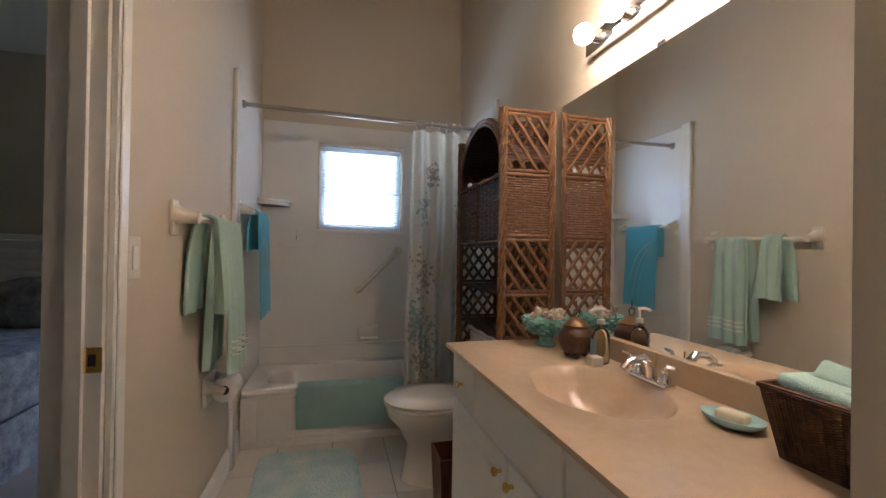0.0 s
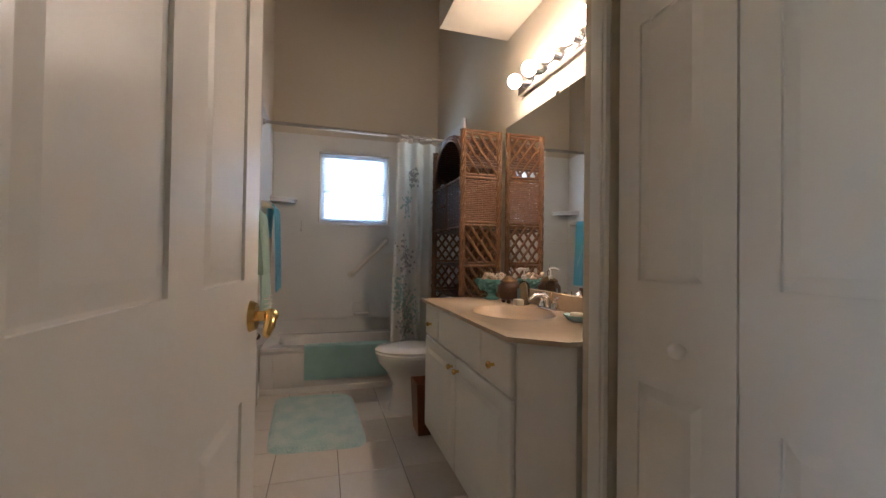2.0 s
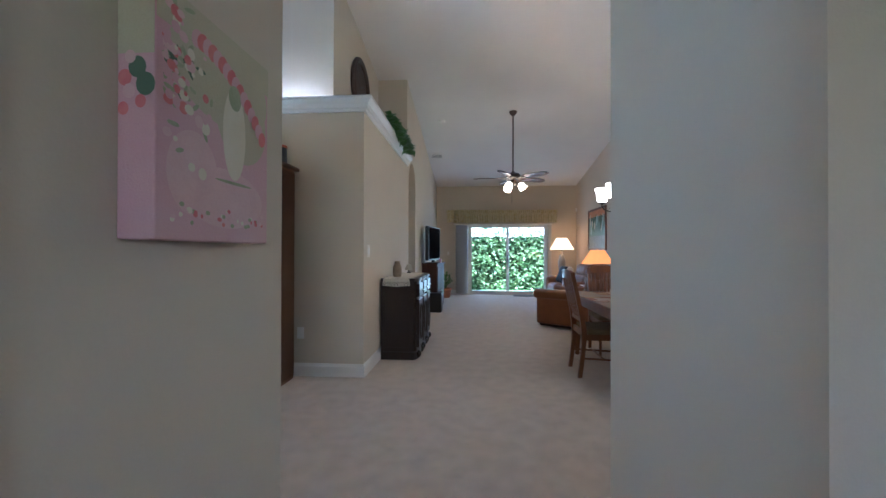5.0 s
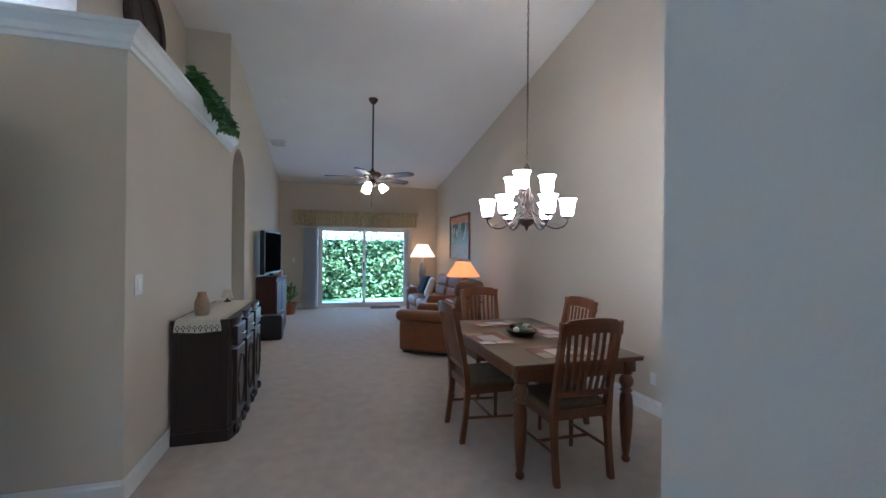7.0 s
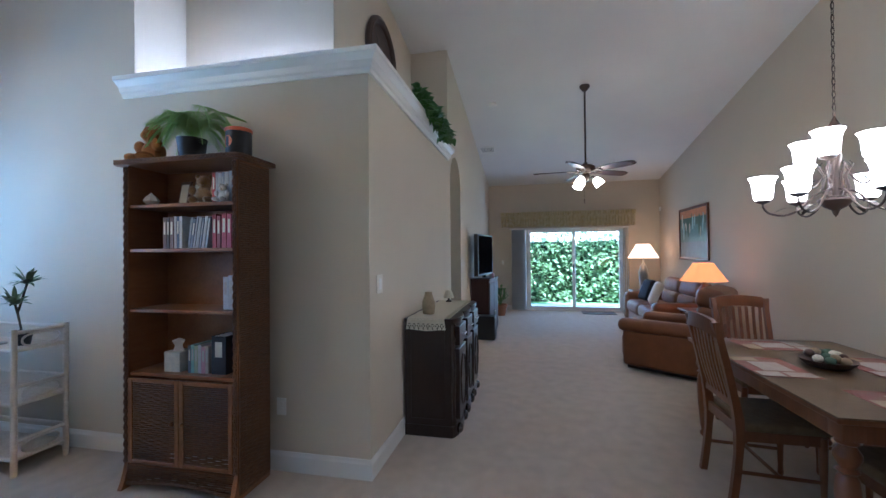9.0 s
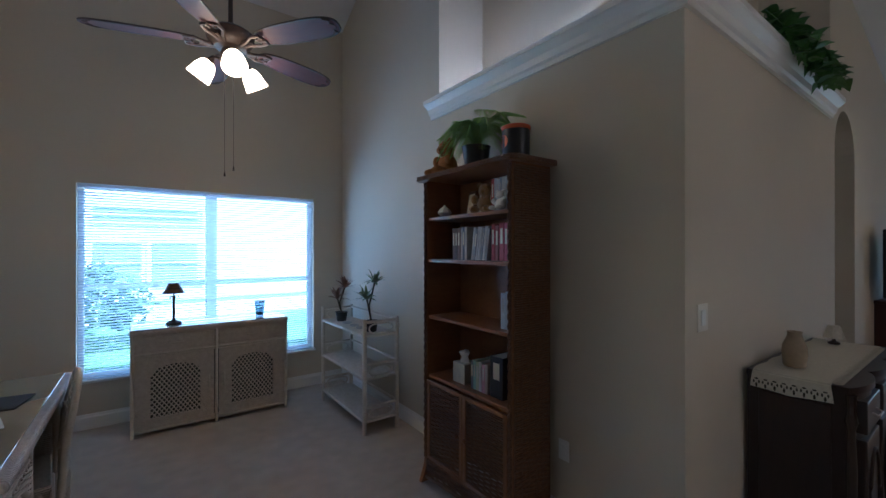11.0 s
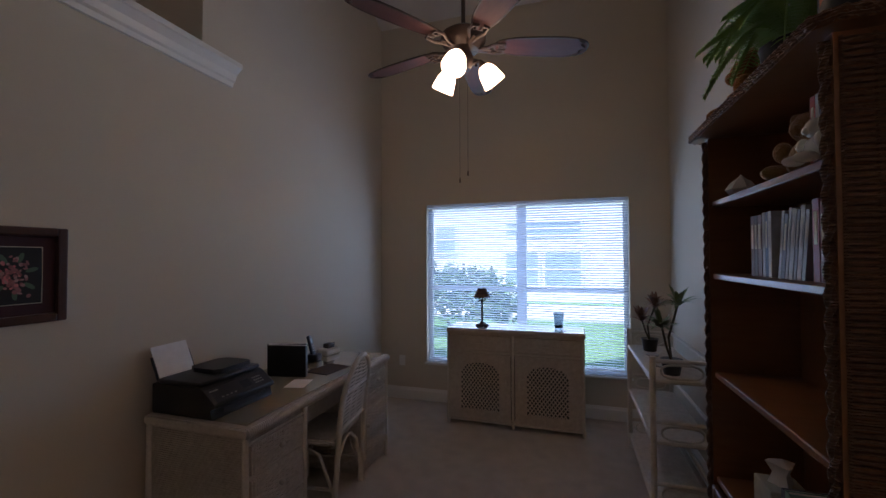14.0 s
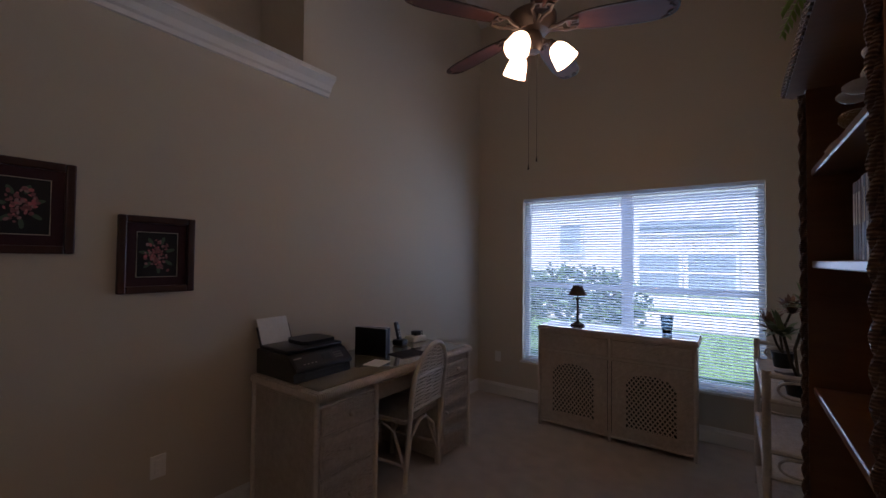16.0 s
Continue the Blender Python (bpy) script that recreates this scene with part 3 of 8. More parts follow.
# ---- bathroom things ----
# surround
b = BM()
box(b, -0.45, 2.60, 0.34, -0.438, 3.338, 2.10, 0.003, 1)
box(b, -0.45, 2.52, 0.0, -0.425, 2.60, 2.12, 0.008)
box(b, -0.438, 3.338, 0.34, -0.06, 3.35, 2.10)
box(b, 0.58, 3.338, 0.34, 1.028, 3.35, 2.10)
box(b, -0.06, 3.338, 0.34, 0.58, 3.35, 1.305)
box(b, -0.06, 3.338, 1.96, 0.58, 3.35, 2.10)
box(b, 1.028, 2.60, 0.34, 1.04, 3.338, 2.10)
box(b, 1.018, 2.52, 0.0, 1.04, 2.60, 2.12, 0.008)
box(b, -0.438, 3.329, 0.46, 1.028, 3.338, 0.475, 0.003, 1)
structure("surround", b, SURROUND, "glossy white moulded tub surround panels", "shower surround")


def bathtub():
    th = thing("bathtub", "white enamelled bathtub set in an alcove", "bathtub", pose(0.295, 3.04, 0))
    L, W, H = 1.463, 0.59, 0.345
    b = BM()
    n = 40

    def ring(hx, hy, z, k=6.0):
        out = []
        for i in range(n):
            a = 2 * math.pi * i / n
            c, s = math.cos(a), math.sin(a)
            out.append(b.verts.new((hx * math.copysign(abs(c) ** (2 / k), c), hy * math.copysign(abs(s) ** (2 / k), s), z)))
        return out
    rings = [ring(L / 2, W / 2 - 0.012, 0.30, 60), ring(L / 2, W / 2, 0.325, 60), ring(L / 2, W / 2 - 0.006, H, 60), ring(L / 2 - 0.10, W / 2 - 0.075, H, 5), ring(L / 2 - 0.12, W / 2 - 0.09, H - 0.02, 4), ring(L / 2 - 0.17, W / 2 - 0.13, 0.10, 3.5), ring(L / 2 - 0.25, W / 2 - 0.18, 0.06, 3)]
    for A, B in zip(rings, rings[1:]):
        for i in range(n):
            b.faces.new((A[i], A[(i + 1) % n], B[(i + 1) % n], B[i]))
    b.faces.new(rings[-1])
    part("basin", b, PORCELAIN, th, "", True)
    b = BM()
    box(b, -L / 2, -W / 2 + 0.008, 0, L / 2, -W / 2 + 0.03, 0.30, 0.004)
    box(b, -L / 2, -W / 2 + 0.001, 0, L / 2, -W / 2 + 0.012, 0.05, 0.005)
    box(b, -L / 2 + 0.0, -W / 2 + 0.001, 0.05, -L / 2 + 0.09, -W / 2 + 0.012, 0.30, 0.005)
    box(b, L / 2 - 0.09, -W / 2 + 0.001, 0.05, L / 2, -W / 2 + 0.012, 0.30, 0.005)
    part("apron", b, PORCELAIN, th, "", True)


bathtub()


def cloth(name, label, category, prof, a0, a1, axis, material, th=None, waves=0.0, freq=30, thick=0.008, steps=24, flare=0.0):
    """A hung cloth: a profile (across, height) carried sideways with ripples, given thickness."""
    b = BM()
    rows = []
    for i in range(steps + 1):
        a = a0 + (a1 - a0) * i / steps
        row = []
        for k, (u, z) in enumerate(prof):
            d = waves * math.sin(freq * a + 0.4 * k) * min(1.0, k / max(1, len(prof) - 1) * 2 if prof[0][1] > prof[-1][1] else 1.0)
            aa = a + flare * (a - (a0 + a1) / 2) * k / len(prof)
            row.append(b.verts.new((aa, u + d, z) if axis == "x" else (u + d, aa, z)))
        rows.append(row)
    for A, B in zip(rows, rows[1:]):
        for j in range(len(prof) - 1):
            b.faces.new((A[j], A[j + 1], B[j + 1], B[j]))
    bmesh.ops.solidify(b, geom=list(b.faces), thickness=thick)
    return part(name, b, material, th, "", True) if th else tagged(part(name, b, material, None, "", True), label, category)


rodth = thing("shower_rod", "brushed nickel shower curtain rod between the walls", "curtain rod", pose(0, 2.69, 0))
part("rod", rod(BM(), (-0.44, 0, 1.985), (1.03, 0, 1.965), 0.0125, seg=16), NICKEL, rodth, "", True)
for x, s in ((-0.45, 1), (1.04, -1)):
    part("flange", rod(BM(), (x, 0, 1.985 if s > 0 else 1.965), (x + s * 0.03, 0, 1.985 if s > 0 else 1.965), 0.03, 0.018, 20), NICKEL, rodth, "", True)

CURTAIN = mat("curtain_fabric", (0.84, 0.82, 0.76), 0.8, col2=(0.80, 0.78, 0.70), scale=6, fine=300, bump=0.15)
TEAL = mat("printed_teal", (0.34, 0.52, 0.50), 0.85, col2=(0.50, 0.62, 0.58), scale=30, bump=0.1)
GREY = mat("printed_grey", (0.38, 0.37, 0.35), 0.85, col2=(0.52, 0.50, 0.46), scale=40, bump=0.1)


def fold_y(x, z):
    return 2.685 + (0.022 + 0.012 * (1.95 - z)) * math.sin(62 * x + 0.6 * math.sin(3 * z)) - 0.02 * (1.95 - z)


cur = thing("shower_curtain", "white fabric shower curtain printed with teal and grey blooms, drawn aside", "shower curtain")
b = BM()
NX, NZ = 90, 30
gr = []
for i in range(NX + 1):
    row = []
    for j in range(NZ + 1):
        z = 1.925 - 1.68 * j / NZ
        spread = 1 + 0.12 * j / NZ
        x = 0.96 - (0.42 * spread) * (1 - i / NX)
        row.append(b.verts.new((x, fold_y(x, z), z)))
    gr.append(row)
for A, B in zip(gr, gr[1:]):
    for j in range(NZ):
        b.faces.new((A[j], A[j + 1], B[j + 1], B[j]))
bmesh.ops.solidify(b, geom=list(b.faces), thickness=0.0015)
part("fabric", b, CURTAIN, cur, "", True)
rng = random.Random(4)
for cz, cx, sp, nn, mt, nm in ((1.02, 0.60, 0.07, 90, GREY, "bloom"), (0.74, 0.56, 0.06, 110, TEAL, "bloom"), (1.44, 0.61, 0.045, 60, TEAL, "bloom"), (1.66, 0.66, 0.04, 50, GREY, "bloom"), (0.62, 0.63, 0.09, 120, TEAL, "bloom"), (1.40, 0.85, 0.05, 60, TEAL, "bloom"), (0.50, 0.60, 0.07, 90, GREY, "bloom"), (0.8, 0.86, 0.08, 90, TEAL, "bloom")):
    b = BM()
    for k in range(nn):
        x, z = cx + rng.gauss(0, sp * 0.4), cz + rng.gauss(0, sp)
        x = min(max(x, 0.50), 0.95)
        s = rng.uniform(0.004, 0.011)
        vs = []
        for i in range(6):
            a = math.pi * i / 3
            px, pz = x + s * math.cos(a) * 0.8, z + s * math.sin(a) * 1.2
            vs.append(b.verts.new((px, fold_y(px, pz) - 0.0032, pz)))
        b.faces.new(vs)
    part(nm, b, mt, cur)
for i in range(9):
    x = 0.56 + i * 0.048
    b = BM()
    tube(b, [(x, 2.69 + 0.022 * math.cos(a), 1.962 + 0.028 * math.sin(a)) for a in (2 * math.pi * k / 14 for k in range(14))], 0.0025, 6, True)
    part("ring", b, CHROME, cur, "", True)

cloth("bath_mat", "aqua terry bath mat draped over the tub rim", "bath mat", [(2.84, 0.20), (2.84, 0.352), (2.76, 0.358), (2.735, 0.352), (2.728, 0.32), (2.726, 0.105)], -0.13, 0.51, "x", AQUA, thick=0.008)
# rug
b = BM()
n = 26
grid = []
for i in range(n + 1):
    row = []
    for j in range(n + 1):
        u, v = i / n * 2 - 1, j / n * 2 - 1
        k = max(abs(u), abs(v))
        r = (abs(u) ** 9 + abs(v) ** 9) ** (1 / 9) or 1
        f = k / r
        px, py = -0.035 + 0.265 * u * f - 0.02 * v, 2.23 + 0.44 * v * f - 0.015 * u
        edge = 1 - max(0, k - 0.9) / 0.1
        row.append(b.verts.new((px, py, 0.006 + 0.020 * edge ** 0.5 + 0.004 * noise.noise((px * 40, py * 40, 0)))))
    grid.append(row)
for A, B in zip(grid, grid[1:]):
    for j in range(n):
        b.faces.new((A[j], B[j], B[j + 1], A[j + 1]))
tagged(part("bath_rug", b, RUG, None, "", True), "aqua and white tie-dyed plush bath rug on the tiles", "rug")


def toilet():
    th = thing("toilet", "white porcelain toilet with closed lid beside the vanity", "toilet", pose(1.03, 2.26, 0.004, 0, 0, 90))

    def egg(b, cy, hx, hy, z, n=32):
        return [b.verts.new((hx * math.cos(a), cy + hy * math.sin(a) * (1.0 if math.sin(a) > 0 else 0.9), z)) for a in (2 * math.pi * i / n for i in range(n))]

    def loft(b, rings, caps=True):
        n = len(rings[0])
        for A, B in zip(rings, rings[1:]):
            for i in range(n):
                b.faces.new((A[i], A[(i + 1) % n], B[(i + 1) % n], B[i]))
        if caps:
            b.faces.new(rings[0][::-1])
            b.faces.new(rings[-1])
        return b
    b = BM()
    loft(b, [egg(b, 0.34, 0.135, 0.27, 0), egg(b, 0.34, 0.128, 0.255, 0.06), egg(b, 0.345, 0.122, 0.235, 0.18), egg(b, 0.39, 0.145, 0.235, 0.27), egg(b, 0.43, 0.175, 0.25, 0.33), egg(b, 0.43, 0.182, 0.258, 0.375)])
    part("bowl", b, PORCELAIN, th, "", True)
    b = BM()
    loft(b, [egg(b, 0.43, 0.185, 0.262, 0.378), egg(b, 0.43, 0.19, 0.267, 0.39), egg(b, 0.43, 0.185, 0.262, 0.398)])
    part("seat", b, PORCELAIN, th, "", True)
    b = BM()
    loft(b, [egg(b, 0.43, 0.188, 0.265, 0.402), egg(b, 0.43, 0.192, 0.27, 0.412), egg(b, 0.43, 0.175, 0.25, 0.428), egg(b, 0.43, 0.10, 0.15, 0.435)])
    part("lid", b, PORCELAIN, th, "", True)
    part("tank", box(BM(), -0.22, 0.0, 0.37, 0.22, 0.19, 0.72, 0.02, 3), PORCELAIN, th, "", True)
    part("tank_lid", box(BM(), -0.23, -0.0, 0.722, 0.23, 0.20, 0.755, 0.01, 3), PORCELAIN, th, "", True)
    b = BM()
    rod(b, (0.15, 0.19, 0.66), (0.15, 0.205, 0.66), 0.012)
    tube(b, [(0.15, 0.207, 0.66), (0.11, 0.21, 0.655), (0.08, 0.21, 0.65)], 0.006)
    part("flush_lever", b, CHROME, th, "", True)


toilet()


def lattice(b, p00, ux, uz, w, h, pitch, r, inset=0.0):
    """Diagonal crossing canes in a w x h field spanned from p00 by unit ways ux and uz."""
    p00, ux, uz = Vector(p00), Vector(ux), Vector(uz)
    nrm = ux.cross(uz)
    slope = 1.35
    k = -h / slope
    while k < w:
        for s in (0, 1):
            pts = []
            for zz in (0.0, h):
                xx = k + zz / slope
                pts.append([xx, zz])
            (xa, za), (xb, zb) = pts
            if xa < 0:
                za, xa = -xa * slope, 0
            if xb > w:
                zb, xb = h - (xb - w) * slope, w
            if xb - xa > 0.01:
                if s:
                    xa, xb = w - xa, w - xb
                off = nrm * (r * (0.8 if s else -0.8))
                rod(b, p00 + ux * xa + uz * za + off, p00 + ux * xb + uz * zb + off, r, seg=5, caps=False)
        k += pitch
    return b


def weave(b, p00, ux, uz, w, h, pitch=0.011, r=0.005, stakes=5):
    """Horizontal cords woven over upright stakes."""
    p00, ux, uz = Vector(p00), Vector(ux), Vector(uz)
    nrm = ux.cross(uz)
    n = int(h / pitch)
    for i in range(n):
        pts = []
        m = stakes * 2
        for k in range(m + 1):
            off = 0.004 * math.sin(math.pi * k / 2 + (math.pi if i % 2 else 0)) if k % 2 else 0
            pts.append(p00 + ux * (w * k / m) + uz * (pitch * (i + 0.5)) + nrm * off)
        tube(b, pts, r, 4)
    for k in range(stakes + 1):
        rod(b, p00 + ux * (w * k / stakes), p00 + ux * (w * k / stakes) + uz * h, 0.004, seg=5)
    return b


def wicker_etagere():
    """Tall arched shelf over the toilet: front at local y=0, deep to y=0.28, wide along x."""
    th = thing("wicker_etagere", "tall brown wicker shelf tower with arched top standing over the toilet", "shelf unit", pose(0.76, 1.80, 0.004, 0, 0, -90) @ pose(-0.64, 0, 0))
    W, D, H = 0.64, 0.255, 1.79
    ZS = (0.78, 0.98, 1.20, 1.52)
    for x in (0.012, W - 0.012):
        for y in (0.012, D - 0.012):
            b = BM()
            for k in range(5):
                a = 2 * math.pi * k / 5
                tube(b, [(x + 0.012 * math.cos(a + z * 18), y + 0.012 * math.sin(a + z * 18), z) for z in [H * i / 44 for i in range(45)]], 0.008, 5)
            part("post", b, CANE, th, "", True)
    for x in (0.012, W - 0.012):
        for z0, z1, kind in ((0.10, 0.78, "l"), (0.79, 0.98, "l"), (1.0, 1.22, "l"), (1.24, 1.50, "w"), (1.53, 1.76, "l")):
            b = BM()
            if kind == "l":
                lattice(b, (x, 0.025, z0), (0, 1, 0), (0, 0, 1), D - 0.05, z1 - z0, 0.058, 0.0085)
                part("lattice_panel", b, CANE, th, "", True)
            else:
                weave(b, (x, 0.025, z0), (0, 1, 0), (0, 0, 1), D - 0.05, z1 - z0)
                part("woven_panel", b, LILAC, th, "", True)
        for z in (0.79, 0.99, 1.23, 1.515, 1.775):
            b = BM()
            for k in (-0.009, 0.009):
                rod(b, (x, 0.02, z + k), (x, D - 0.02, z + k), 0.008, seg=8)
            part("rail", b, CANE, th, "", True)
    for z in ZS:
        b = BM()
        weave(b, (0.02, 0.02, z), (1, 0, 0), (0, 1, 0), W - 0.04, D - 0.04, 0.014, 0.006, 8)
        part("shelf", b, WICKER, th, "", True)
    for z0, z1 in ((0.10, 0.77), (0.80, 0.97), (1.0, 1.19), (1.54, 1.76)):
        part("back_lattice", lattice(BM(), (0.025, D - 0.012, z0), (1, 0, 0), (0, 0, 1), W - 0.05, z1 - z0, 0.055, 0.006), CANE, th, "", True)
    part("back_panel", weave(BM(), (0.025, D - 0.012, 1.24), (1, 0, 0), (0, 0, 1), W - 0.05, 0.26, 0.012, 0.005, 8), WICKER, th, "", True)
    for x0, x1 in ((0.03, W / 2 - 0.003), (W / 2 + 0.003, W - 0.03)):
        d = part("door", weave(BM(), (x0 + 0.012, 0.01, 1.225), (1, 0, 0), (0, 0, 1), x1 - x0 - 0.024, 0.275, 0.012, 0.005, 5), WICKER, th, "woven door", True)
        b = BM()
        tube(b, [(x0 + 0.008, 0.008, 1.215), (x1 - 0.008, 0.008, 1.215), (x1 - 0.008, 0.008, 1.505), (x0 + 0.008, 0.008, 1.505)], 0.008, 6, True)
        part("door_frame", b, CANE, d, "", True)
        part("knob", ball(BM(), ((x1 - 0.03) if x0 < 0.1 else (x0 + 0.03), -0.012, 1.36), 0.012), CANE, d, "", True)
    # arched hood
    for yy in (0.008, D - 0.012):
        b = BM()
        for off in (0, 0.018):
            tube(b, [(W / 2 - (W / 2 - 0.012 - off) * math.cos(a), yy, 1.56 + (0.25 - off) * math.sin(a)) for a in (math.pi * i / 20 for i in range(21))], 0.009, 6)
        part("arch_rail", b, CANE, th, "", True)
    b = BM()
    for i in range(46):
        a = math.pi * (i + 0.5) / 46
        p = Vector((W / 2 - (W / 2 - 0.01) * math.cos(a), 0.02, 1.565 + 0.25 * math.sin(a)))
        rod(b, p, p + Vector((0, D - 0.04, 0)), 0.0095, seg=5)
    part("arched_top", b, WICKER, th, "woven arched top", True)
    return th


wicker_etagere()

# small ornaments on the etagere
b = BM()
lathe(b, [(0.03, 0), (0.035, 0.02), (0.02, 0.06), (0.03, 0.09), (0.0, 0.10)], 14)
tagged(part("ornament", b, POT, None, "", True, pose(0.90, 1.95, 1.535)), "small amber pottery ornament on the wicker shelf", "ornament")


def vanity():
    th = thing("vanity_cabinet", "white laminate bathroom vanity cabinet with brass knobs", "cabinet", pose(0, 0, 0.004))
    X, Y0, Y1, Z = 0.562, 0.66, 1.755, 0.785
    poly = [(1.035, Y1), (X, Y1), (X, 0.68), (0.70, 0.575), (1.035, 0.575)]
    part("body", prism(BM(), poly, 0.09, 0.655), VANITY, th)
    b = BM()
    box(b, X, 0.68, 0.655, X + 0.02, Y1, Z)
    box(b, X + 0.02, Y1 - 0.02, 0.655, 1.035, Y1, Z)
    box(b, 0.70, 0.575, 0.655, 1.035, 0.595, Z)
    prism(b, [(X, 0.68), (0.70, 0.575), (0.715, 0.59), (X + 0.015, 0.695)], 0.655, Z)
    part("upper_frame", b, VANITY, th)
    part("toe_kick", prism(BM(), [(1.035, Y1 - 0.01), (X + 0.05, Y1 - 0.01), (X + 0.05, 0.70), (0.74, 0.60), (1.035, 0.60)], 0, 0.09), VANITY, th)

    def front(nm, y0, y1, z0, z1, raised):
        d = part(nm, box(BM(), X - 0.019, y0, z0, X - 0.0005, y1, z1, 0.005), VANITY, th)
        if raised:
            bb = BM()
            g = 0.055
            A = [bb.verts.new((X - 0.0192, y, z)) for y, z in ((y0 + g, z0 + g), (y1 - g, z0 + g), (y1 - g, z1 - g), (y0 + g, z1 - g))]
            B = [bb.verts.new((X - 0.025, y, z)) for y, z in ((y0 + g + .02, z0 + g + .02), (y1 - g - .02, z0 + g + .02), (y1 - g - .02, z1 - g - .02), (y0 + g + .02, z1 - g - .02))]
            bb.faces.new(B)
            for i in range(4):
                bb.faces.new((A[i], A[(i + 1) % 4], B[(i + 1) % 4], B[i]))
            part("raised_panel", bb, VANITY, d)
        return d

    def knob(par, y, z):
        b = BM()
        rod(b, (X - 0.019, y, z), (X - 0.035, y, z), 0.006, seg=10)
        ball(b, (X - 0.04, y, z), 0.013, 0.7, 1, 1)
        part("knob", b, BRASS, par, "polished brass knob", True)
    d = front("drawer", 1.50, 1.745, 0.61, 0.772, False)
    knob(d, 1.62, 0.68)
    d = front("drawer", 0.685, 0.93, 0.61, 0.772, False)
    knob(d, 0.81, 0.68)
    front("false_drawer", 0.94, 1.49, 0.61, 0.772, False)
    d = front("door", 1.22, 1.745, 0.11, 0.60, True)
    knob(d, 1.255, 0.555)
    d = front("door", 0.685, 1.21, 0.11, 0.60, True)
    knob(d, 1.175, 0.555)
    ct = thing("vanity_countertop", "tan cultured marble countertop with moulded oval basin", "countertop", pose(0, 0, 0.004))
    # top with an oval hole, basin sunk in it
    b = BM()
    cx, cy, rx, ry, n = 0.785, 1.17, 0.165, 0.215, 48
    poly = [(1.035, 1.775), (0.52, 1.775), (0.52, 0.67), (0.655, 0.557), (1.035, 0.557)]

    def edge_hit(a):
        d = Vector((math.cos(a), math.sin(a)))
        best = 9
        for (xa, ya), (xb, yb) in zip(poly, poly[1:] + poly[:1]):
            e = Vector((xb - xa, yb - ya))
            det = d.x * -e.y + d.y * e.x
            if abs(det) < 1e-9:
                continue
            s = ((xa - cx) * -e.y + (ya - cy) * e.x) / det
            q = (d.x * (ya - cy) - d.y * (xa - cx)) / det
            if s > 0 and -1e-6 <= q <= 1 + 1e-6:
                best = min(best, s)
        return (cx + d.x * best, cy + d.y * best)
    angs = sorted(set([2 * math.pi * i / n for i in range(n)] + [math.atan2(y - cy, x - cx) % (2 * math.pi) for x, y in poly]))
    n = len(angs)
    R = lambda f, z: [b.verts.new((cx + rx * f * math.cos(a), cy + ry * f * math.sin(a), z)) for a in angs]
    rings = [[b.verts.new((*edge_hit(a), 0.785)) for a in angs], [b.verts.new((*edge_hit(a), 0.80)) for a in angs], R(1.04, 0.80), R(1.0, 0.795), R(0.93, 0.765), R(0.75, 0.71), R(0.45, 0.675), R(0.12, 0.668)]
    for A, B in zip(rings, rings[1:]):
        for i in range(n):
            b.faces.new((A[i], A[(i + 1) % n], B[(i + 1) % n], B[i]))
    b.faces.new(rings[-1])
    part("top", b, MARBLE, ct, "", True)
    part("backsplash", box(BM(), 1.015, 0.557, 0.80, 1.037, 1.79, 0.875, 0.004), MARBLE, ct)
    part("drain", lathe(BM(), [(0.022, 0.669), (0.022, 0.673), (0.0, 0.674)], 20, cx, cy), CHROME, ct, "chrome drain", True)


vanity()

fa = thing("faucet", "chrome two-handle faucet behind the basin", "faucet", pose(0.965, 1.17, 0.804) @ Matrix.Scale(0.84, 4))
part("base", box(BM(), -0.025, -0.085, 0, 0.025, 0.085, 0.02, 0.009, 3), CHROME, fa, "", True)
part("spout", tube(BM(), [(0.0, 0, 0.015), (-0.005, 0, 0.06), (-0.03, 0, 0.085), (-0.08, 0, 0.08), (-0.115, 0, 0.055)], [0.018, 0.017, 0.015, 0.013, 0.012], 14), CHROME, fa, "", True)
for s in (-1, 1):
    b = BM()
    lathe(b, [(0.022, 0.018), (0.02, 0.035), (0.012, 0.05), (0.014, 0.058), (0.0, 0.064)], 18, 0, s * 0.06)
    tube(b, [(0, s * 0.06, 0.055), (-0.012, s * 0.085, 0.075), (-0.015, s * 0.12, 0.08)], [0.008, 0.008, 0.005], 8)
    part("handle", b, CHROME, fa, "", True)
part("lift_rod", rod(BM(), (0.018, 0, 0.02), (0.018, 0, 0.10), 0.003), BRASS, fa)

mi = thing("mirror", "large frameless wall mirror above the vanity", "mirror", pose(1.037, 0, 0))
part("glass", box(BM(), -0.006, 0.56, 0.879, 0.0, 1.778, 1.81), MIRROR, mi)
part("clip", box(BM(), -0.012, 1.2, 1.806, 0.0, 1.23, 1.82, 0.002, 1), CHROME, mi)

vl = thing("vanity_light", "chrome vanity light bar with round lit bulbs above the mirror", "wall light", pose(1.037, 0, 0))
part("back_plate", box(BM(), -0.035, 0.62, 1.925, 0, 1.57, 2.0, 0.006), CHROME, vl, "", True)
for i in range(6):
    y = 1.48 - i * 0.155
    sk = part("socket", rod(BM(), (-0.035, y, 1.962), (-0.07, y, 1.962), 0.027, 0.020, 18), CHROME, vl, "", True)
    part("bulb", ball(BM(), (-0.10, y, 1.962), 0.036, u=20, v=14), BULB, vl, "glowing round bulb", True)

